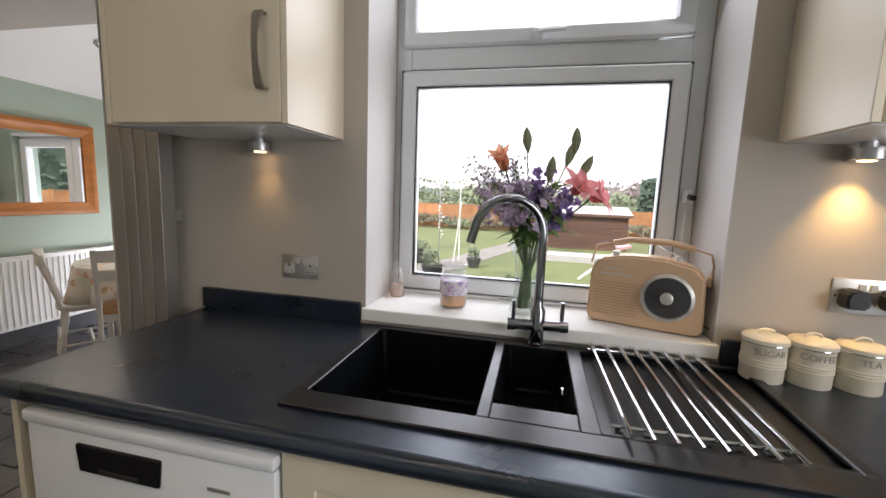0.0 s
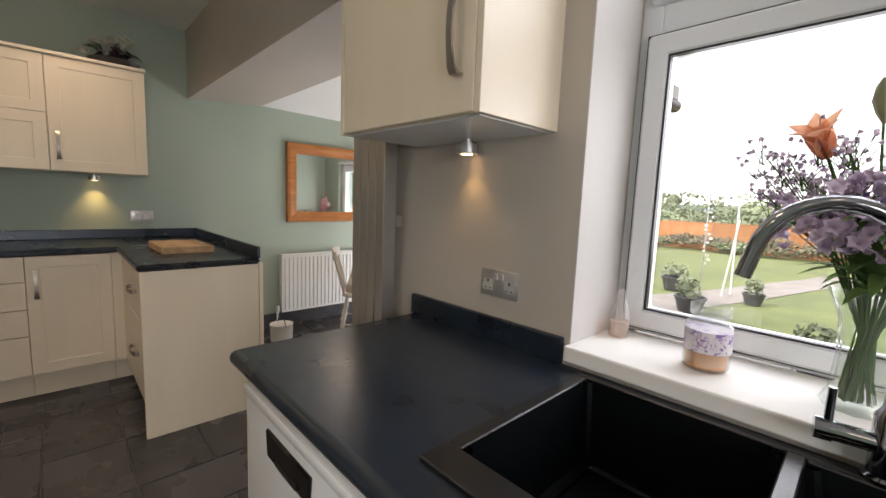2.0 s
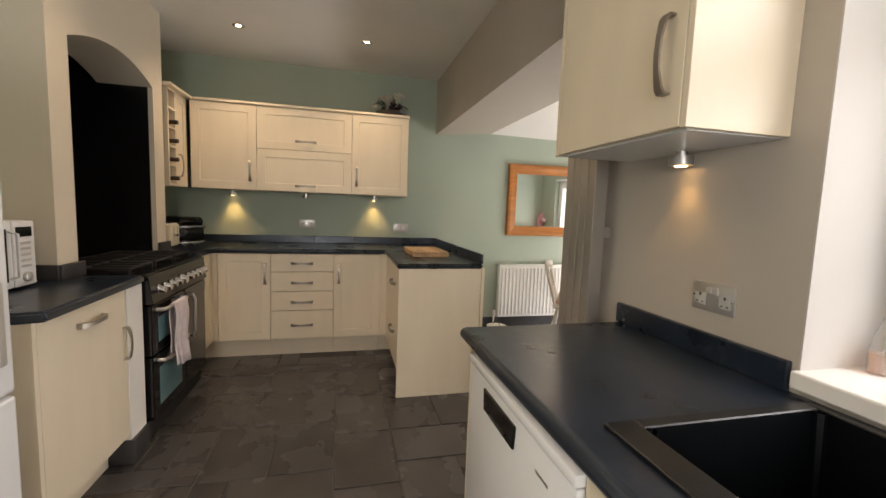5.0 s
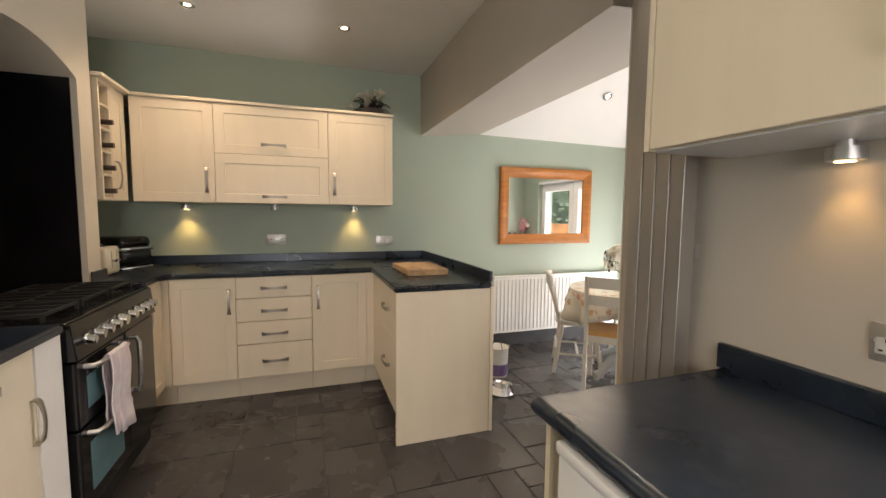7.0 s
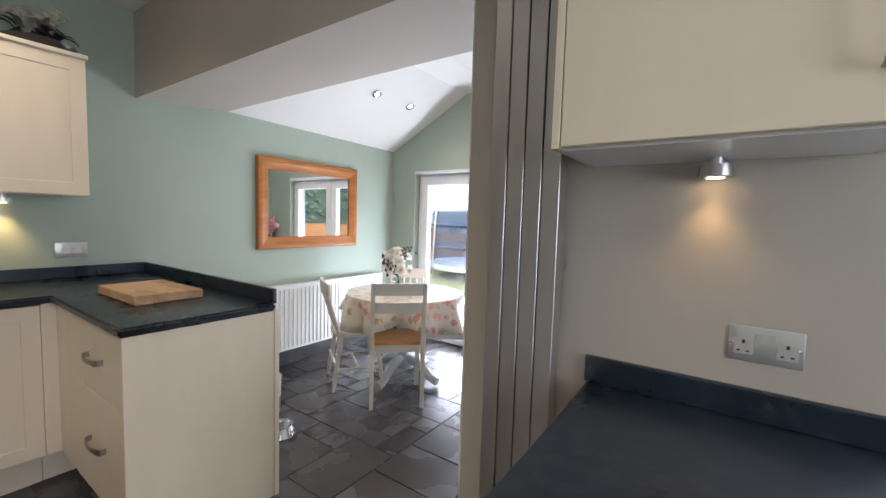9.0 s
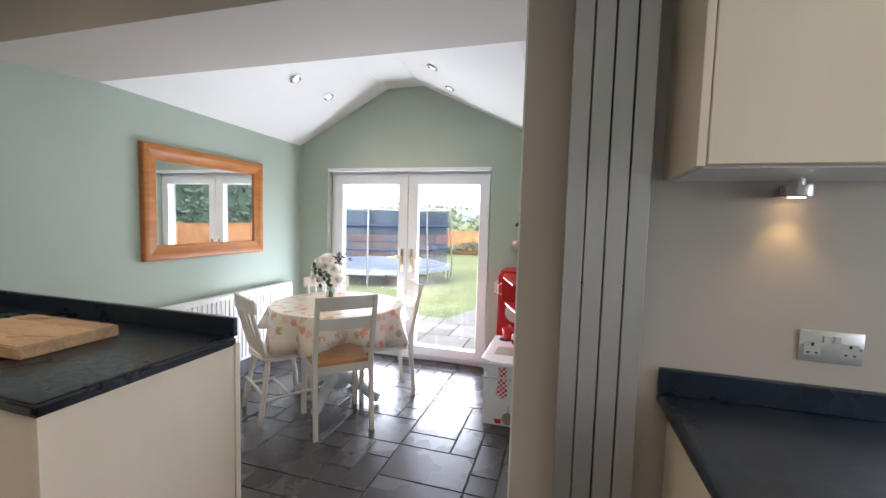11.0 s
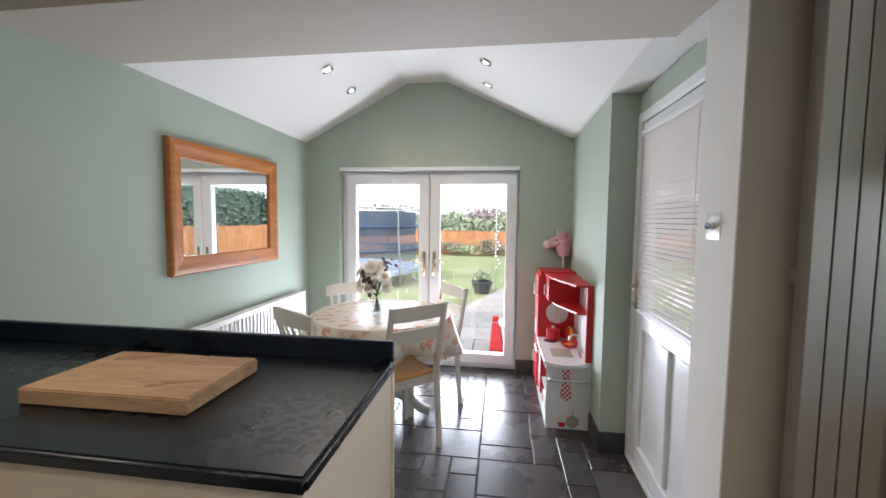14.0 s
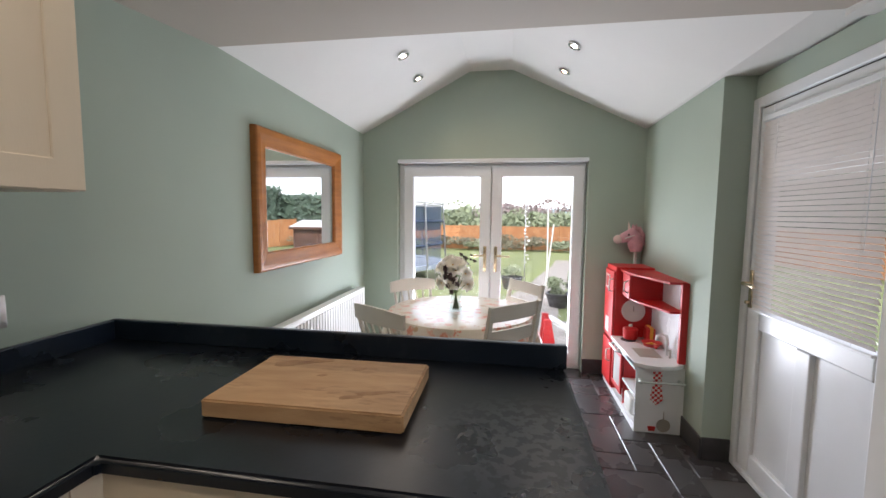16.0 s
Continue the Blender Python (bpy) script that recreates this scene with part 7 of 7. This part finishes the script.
def tree(name, x, y, top, rad, material, label, cat, seed, n=900, leaf=0.14, low=0.0):
    rng = random.Random(seed)
    g = ground_z(y) - 0.02
    t = thing(name, label, cat, pose(x, y, g))
    H = top - g
    tr = tube([(0, 0, 0), (0.03, 0.02, H * 0.3), (0.0, 0.05, H * 0.65)], [0.06 * H / 2, 0.04 * H / 2, 0.015 * H / 2], 8)
    for k in range(6):
        a = k * 1.05
        add(tr, tube([(0.02, 0.02, H * (0.2 + 0.05 * k)), (math.cos(a) * rad * 0.35, math.sin(a) * rad * 0.35, H * (0.45 + 0.04 * k)), (math.cos(a) * rad * 0.65, math.sin(a) * rad * 0.65, H * (0.6 + 0.05 * k))], [0.02 * H / 2, 0.012 * H / 2, 0.004], 6))
    part("trunk", tr, M_BARK, t, smooth=True)
    bm = bmesh.new()
    foliage(bm, (0, 0, H * (0.55 + low)), (rad, rad, H * 0.45), n, rng, leaf)
    part("crown", bm, material, t)


for i, (x, y, top, rad) in enumerate(((-8.5, 27, 1.5, 1.6), (-6.2, 28, 1.7, 1.7), (-4.4, 27, 1.55, 1.5), (-2.6, 28, 1.9, 1.6), (-0.7, 27, 1.6, 1.5), (1.2, 28, 1.8, 1.7), (3.2, 27.5, 1.7, 1.6), (-10.5, 29, 1.9, 2.0), (5.0, 29, 1.9, 1.5), (-13, 30, 2.0, 2.2))):
    tree("garden_bush", x, y, top, rad, M_LEAF, "leafy green bush beyond the fence", "bush", 50 + i, 800, 0.13)
for i, (x, y, top, rad, mt) in enumerate(((-14, 46, 3.0, 3.4, M_LEAF), (-8, 48, 2.8, 3.2, M_LEAF), (-3.5, 45, 3.1, 2.8, M_LEAFR), (1.0, 47, 3.4, 3.0, M_LEAFR), (5.5, 45, 3.7, 3.0, M_LEAFR), (11, 48, 3.4, 3.2, M_LEAFR), (-21, 50, 3.5, 3.5, M_LEAF), (17, 48, 3.5, 3.5, M_LEAF))):
    tree("garden_tree", x, y, top, rad, mt, "russet spring tree in the distance" if mt is M_LEAFR else "green tree in the distance", "tree", 80 + i, 900, 0.22)
for i in range(12):
    x = -7.6 + i * 1.32
    rr = random.Random(300 + i)
    tree("border_shrub", x + rr.uniform(-0.3, 0.3), 23.2 + rr.uniform(-0.3, 0.3), 0.02 + rr.uniform(0, 0.35), rr.uniform(0.8, 1.1), M_BORDER if i % 3 else M_LEAF, "low brownish shrub in the border before the fence", "shrub", 120 + i, 420, 0.08)


def hedge(x0, y0, x1, y1, top, label, seed):
    rng = random.Random(seed)
    g = ground_z((y0 + y1) / 2) - 0.05
    h = thing("tall_hedge", label, "hedge", pose((x0 + x1) / 2, (y0 + y1) / 2, g))
    L, W, H = (x1 - x0) / 2, (y1 - y0) / 2, top - g
    part("hedge_core", boxes((-L * 0.93, -W * 0.93, 0, L * 0.93, W * 0.93, H * 0.96)), M_LEAFD, h)
    bm = bmesh.new()
    for _ in range(int(900 * (L + W))):
        f = rng.random()
        p = Vector((rng.uniform(-L, L), rng.uniform(-W, W), rng.uniform(0, H)))
        k = rng.choice("xyXYz")
        if k == "x": p.x = -L
        if k == "X": p.x = L
        if k == "y": p.y = -W
        if k == "Y": p.y = W
        if k == "z": p.z = H
        p += Vector((rng.gauss(0, 0.06), rng.gauss(0, 0.06), rng.gauss(0, 0.08)))
        u = Vector((rng.gauss(0, 1), rng.gauss(0, 1), rng.gauss(0, 1))).normalized()
        w = u.orthogonal().normalized()
        s = rng.uniform(0.08, 0.2)
        bm.faces.new([bm.verts.new(p + u * s), bm.verts.new(p + w * s * 0.6), bm.verts.new(p - u * s), bm.verts.new(p - w * s * 0.6)])
    part("hedge_leaves", bm, M_LEAFD, h)


hedge(6.2, 24.6, 12.5, 27.0, 2.45, "tall clipped dark conifer hedge beyond the fence", 5)
hedge(9.2, 7.0, 11.2, 24.4, 2.9, "long tall dark conifer hedge beside the garden", 6)

bm = bmesh.new()
N = 90
lo, hi = [], []
for i in range(N):
    a = radians(-20 + 220 * i / (N - 1))
    R = 1500
    hgt = 25 + 70 * max(0, math.sin(a * 2.2 + 0.4)) * max(0, math.cos(a)) + 14 * noise.noise(Vector((i * 0.13, 0, 0))) + 5 * noise.noise(Vector((i * 0.7, 3, 0)))
    lo.append(bm.verts.new((R * math.cos(a), R * math.sin(a), -20)))
    hi.append(bm.verts.new((R * 1.15 * math.cos(a), R * 1.15 * math.sin(a), hgt)))
for i in range(N - 1):
    bm.faces.new((lo[i], lo[i + 1], hi[i + 1], hi[i]))
M_HILL = mat("hazy_hill", (0.20, 0.27, 0.30), 1.0, other=(0.16, 0.22, 0.22), scale=0.004, fine=0.02)
structure("hills", bm, M_HILL, "low hazy hills on the horizon", smooth=True)


def shed():
    x0, x1, y0, y1 = 0.35, 3.3, 15.2, 17.0
    g = ground_z(15) - 0.02
    s = thing("log_shed", "low brown timber shed with a pale felt roof on the lawn", "shed", pose(x0, y0, g))
    L, W, H = x1 - x0, y1 - y0, 1.22
    part("wall", boxes((0.03, 0.03, 0, L - 0.03, W - 0.03, H)), M_SHED, s)
    for i in range(11):
        z = 0.02 + i * 0.11
        part("log_board", boxes((0, 0, z, L, 0.03, z + 0.1), bevel=0.006), M_SHED, s)
    for i in range(4):
        part("post", boxes((i * (L - 0.06) / 3, -0.03, 0, i * (L - 0.06) / 3 + 0.06, 0.0, H)), M_SHED, s)
    part("roof", prism([(-0.15, H), (-0.15, H + 0.04), (W / 2, H + 0.30), (W + 0.15, H + 0.04), (W + 0.15, H), (W / 2, H + 0.26)], -0.12, L + 0.12, "x"), M_FELT, s)
    part("fascia", boxes((-0.12, -0.16, H - 0.05, L + 0.12, -0.145, H + 0.04)), M_SHED, s)


shed()
tagged(part("raised_bed", boxes((0.1, 11.3, ground_z(11.5) - 0.02, 2.4, 12.1, ground_z(11.5) + 0.17), bevel=0.01), M_FELT, None), "pale sleeper-edged raised bed on the lawn", "raised bed")


def trampoline():
    cx, cy, R = -6.0, 10.7, 1.85
    g = ground_z(cy)
    t = thing("trampoline", "round trampoline with a navy safety net on the lawn", "trampoline", pose(cx, cy, g))
    H0, H1 = 0.40, 1.95
    P = lambda a, r, z: (r * math.cos(a), r * math.sin(a), z)
    circ = lambda r, z, n=48: [P(2 * math.pi * i / n, r, z) for i in range(n + 1)]
    part("mat", lathe([(R * 0.82, H0 - 0.01), (R * 0.82, H0)], 40), M_BLACKP, t)
    part("pad", lathe([(R * 0.82, H0 + 0.005), (R * 0.84, H0 + 0.04), (R * 1.02, H0 + 0.04), (R * 1.03, H0 - 0.06), (R * 1.0, H0 - 0.02), (R * 0.83, H0 - 0.01)], 48), M_BLUE, t, "pale blue edge pad", smooth=True)
    part("top_ring", tube(circ(R, H1), 0.02, 8), M_PLATE, t, smooth=True)
    part("base_ring", tube(circ(R * 0.99, H0 - 0.07), 0.03, 8), M_STEEL, t, smooth=True)
    for i in range(8):
        a = 2 * math.pi * i / 8 + 0.25
        part("pole", tube([P(a, R * 1.04, 0.10), P(a, R * 1.05, H0 + 0.1), P(a, R * 1.0, H1)], 0.025, 8), M_STEEL, t, smooth=True)
        if i % 2 == 0:
            part("leg", tube([P(a, R, H0 - 0.06), P(a, R * 1.0, 0.03), P(a + 0.4, R * 1.0, 0.03), P(a + 0.4, R, H0 - 0.06)], 0.022, 8), M_STEEL, t, smooth=True)
    bm = bmesh.new()
    n = 120
    for i in range(n):
        a, b = 2 * math.pi * i / n, 2 * math.pi * (i + 1) / n
        bm.faces.new([bm.verts.new(P(a, R * 0.97, H0 + 0.04)), bm.verts.new(P(b, R * 0.97, H0 + 0.04)), bm.verts.new(P(b, R * 0.985, H1 - 0.04)), bm.verts.new(P(a, R * 0.985, H1 - 0.04))])
    part("net", bm, M_NET, t, "navy safety netting")
    bm = bmesh.new()
    for i in range(n):
        a, b = 2 * math.pi * i / n, 2 * math.pi * (i + 1) / n
        bm.faces.new([bm.verts.new(P(a, R * 0.96, 1.28)), bm.verts.new(P(b, R * 0.96, 1.28)), bm.verts.new(P(b, R * 0.97, 1.86)), bm.verts.new(P(a, R * 0.97, 1.86))])
    part("net_panel", bm, M_NETBAND, t, "closer woven upper band of the net")
    part("net_band", tube(circ(R * 0.99, 0.92), 0.025, 6), M_NAVY, t, smooth=True)
    part("net_band", tube(circ(R * 0.995, 1.50), 0.03, 6), M_NAVY, t, smooth=True)


trampoline()
w = thing("wind_spinner", "white hanging garden wind spinner on a tall pole", "garden ornament", pose(-2.05, 10.0, ground_z(10)))
part("pole", tube([(0, 0, 0), (0, 0, 1.92), (0.1, 0, 1.98), (0.18, 0, 1.92)], 0.014, 8), M_STEEL, w, smooth=True)
rng = random.Random(3)
for i in range(16):
    bm = bmesh.new()
    blob(bm, (0, 0, 0), 0.035, 0.5, rng)
    part("dangler", bm, M_SOCKW, w).location = (0.03 + 0.05 * math.sin(i * 1.3), 0.03 * math.cos(i), 0.55 + i * 0.085)
p = thing("pole_frame", "pair of thin white leaning garden poles", "poles", pose(-1.55, 9.6, ground_z(9.6)))
part("pole", tube([(-0.05, 0, 0), (0.10, 0, 1.45)], 0.016, 8), M_SOCKW, p)
part("pole", tube([(0.02, 0.35, 0), (0.0, 0.35, 1.85)], 0.016, 8), M_SOCKW, p)


def pot_plant(x, y, r, h, label, seed):
    g = ground_z(y) + (0.02 if y < 6.1 else 0)
    p = thing("pot_plant", label, "potted plant", pose(x, y, g))
    part("pot", lathe([(r * 0.7, 0), (r, h), (r * 1.06, h), (r * 1.06, h + 0.03), (r * 0.95, h + 0.03), (r * 0.9, h - 0.02)], 20), M_SKIRT, p, "dark grey pot", smooth=True)
    bm = bmesh.new()
    foliage(bm, (0, 0, h + 0.14), (r * 0.9, r * 0.9, 0.18), 260, random.Random(seed), 0.035)
    part("leaves", bm, M_LEAF, p)


pot_plant(-1.56, 7.5, 0.21, 0.22, "dark pot of foliage on the patio edge", 1)
pot_plant(-2.35, 9.4, 0.24, 0.25, "wide dark pot with a leafy plant on the lawn", 2)
pot_plant(-1.05, 9.2, 0.16, 0.18, "small dark pot with a plant on the grass", 3)
pot_plant(0.02, 5.4, 0.16, 0.2, "dark pot with a plant on the patio", 4)
s = thing("child_slide", "small red and white toy slide on the patio", "toy slide", pose(-2.00, 4.86, -0.145) @ Matrix.Diagonal((1, 1, 0.72, 1)))
part("red_side", prism([(-0.05, 0), (0.12, 0), (0.05, 0.50), (-0.02, 0.50)], -0.02, 0.02, "y", 0.006), M_RED, s, "red side panel")
part("red_side", prism([(-0.05, 0), (0.12, 0), (0.05, 0.50), (-0.02, 0.50)], 0.30, 0.34, "y", 0.006), M_RED, s, "red side panel")
part("slide", prism([(0.05, 0.45), (0.08, 0.48), (0.55, 0.10), (0.62, 0.04), (0.55, 0.05)], 0.02, 0.30, "y"), M_SOCKW, s, "white slide")

M_PINKISH = mat("pinkish_plastic", (0.55, 0.33, 0.34), 0.5)
s = thing("garden_seesaw", "white leaning garden bar with a pinkish seat on the lawn", "garden toy", pose(1.13, 8.55, ground_z(8.55)))
part("bar", tube([(0, 0, 0.02), (0.77, 0, 0.70)], 0.03, 8), M_SOCKW, s, smooth=True)
part("seat", prism([(0.66, 0.64), (0.90, 0.70), (0.89, 0.76), (0.64, 0.71)], -0.13, 0.13, "y", 0.01), M_PINKISH, s, "pinkish seat")
part("stand", prism([(0.25, 0), (0.36, 0.33), (0.45, 0.33), (0.60, 0)], -0.05, 0.05, "y"), M_SOCKW, s)

# ---- floor tiles and patio slabs, each a piece of its own ----


def lay(parent_name, material, x0, y0, x1, y1, u, z0, z1, sizes, seed, skip=(), gap=0.004, label=""):
    """Fills a rectangle with slabs of mixed sizes on a grid of u metres."""
    rng = random.Random(seed)
    nx, ny = int((x1 - x0) / u + 0.999), int((y1 - y0) / u + 0.999)
    used, meshes, parent = set(), {}, bpy.data.objects[parent_name]
    for j in range(ny):
        for i in range(nx):
            if (i, j) in used:
                continue
            opts = [s for s in sizes if all((i + a, j + b) not in used and i + a < nx and j + b < ny for a in range(s[0]) for b in range(s[1]))]
            w, h = rng.choice(opts) if opts else (1, 1)
            used.update((i + a, j + b) for a in range(w) for b in range(h))
            ax, ay, bx, by = x0 + i * u, y0 + j * u, x0 + (i + w) * u, y0 + (j + h) * u
            cx, cy = (ax + bx) / 2, (ay + by) / 2
            if any(sx0 < cx < sx1 and sy0 < cy < sy1 for sx0, sy0, sx1, sy1 in skip):
                continue
            if (w, h) not in meshes:
                a, b = w * u / 2 - gap, h * u / 2 - gap
                bm = boxes((-a, -b, z0, a, b, z1))
                top = [e for e in bm.edges if all(v.co.z > (z0 + z1) / 2 for v in e.verts)]
                bmesh.ops.bevel(bm, geom=top, offset=0.003, segments=1, affect="EDGES")
                me = bpy.data.meshes.new("tile")
                bm.to_mesh(me), bm.free()
                me.materials.append(material)
                meshes[(w, h)] = me
            ob = new("tile", meshes[(w, h)])
            ob.parent = parent
            ob.matrix_basis = pose(cx, cy, rng.uniform(-0.0006, 0.0006), rng.uniform(-0.08, 0.08), rng.uniform(-0.08, 0.08), 0)


SIZES = [(3, 2), (2, 3), (2, 2), (3, 3), (3, 2), (2, 3), (3, 2), (1, 2), (2, 1), (1, 1)]
lay("floor", M_SLATE, WX, -0.96, -0.9, NY + 0.05, 0.157, -0.012, 0.0, SIZES, 12, skip=((WX, -2, -3.25, 1.40), (-3.2, 0.95, -2.35, 1.40), (-3.2, -2, -1.1, -0.60), (-1.2, 1.55, -0.8, 5), (-1.30, 2.75, -0.8, 5), (-0.80, 0.9, 0, 1.4)))
lay("floor", M_SLATE, -0.9, -0.96, 2.1, 0.86, 0.314, -0.012, 0.0, [(1, 1), (2, 1)], 13)
lay("patio", M_PATIO, -6.15, NY + 0.28, 1.45, 6.12, 0.30, -0.168, -0.145, [(2, 1), (1, 2), (2, 2), (1, 1), (2, 2)], 4, gap=0.007)
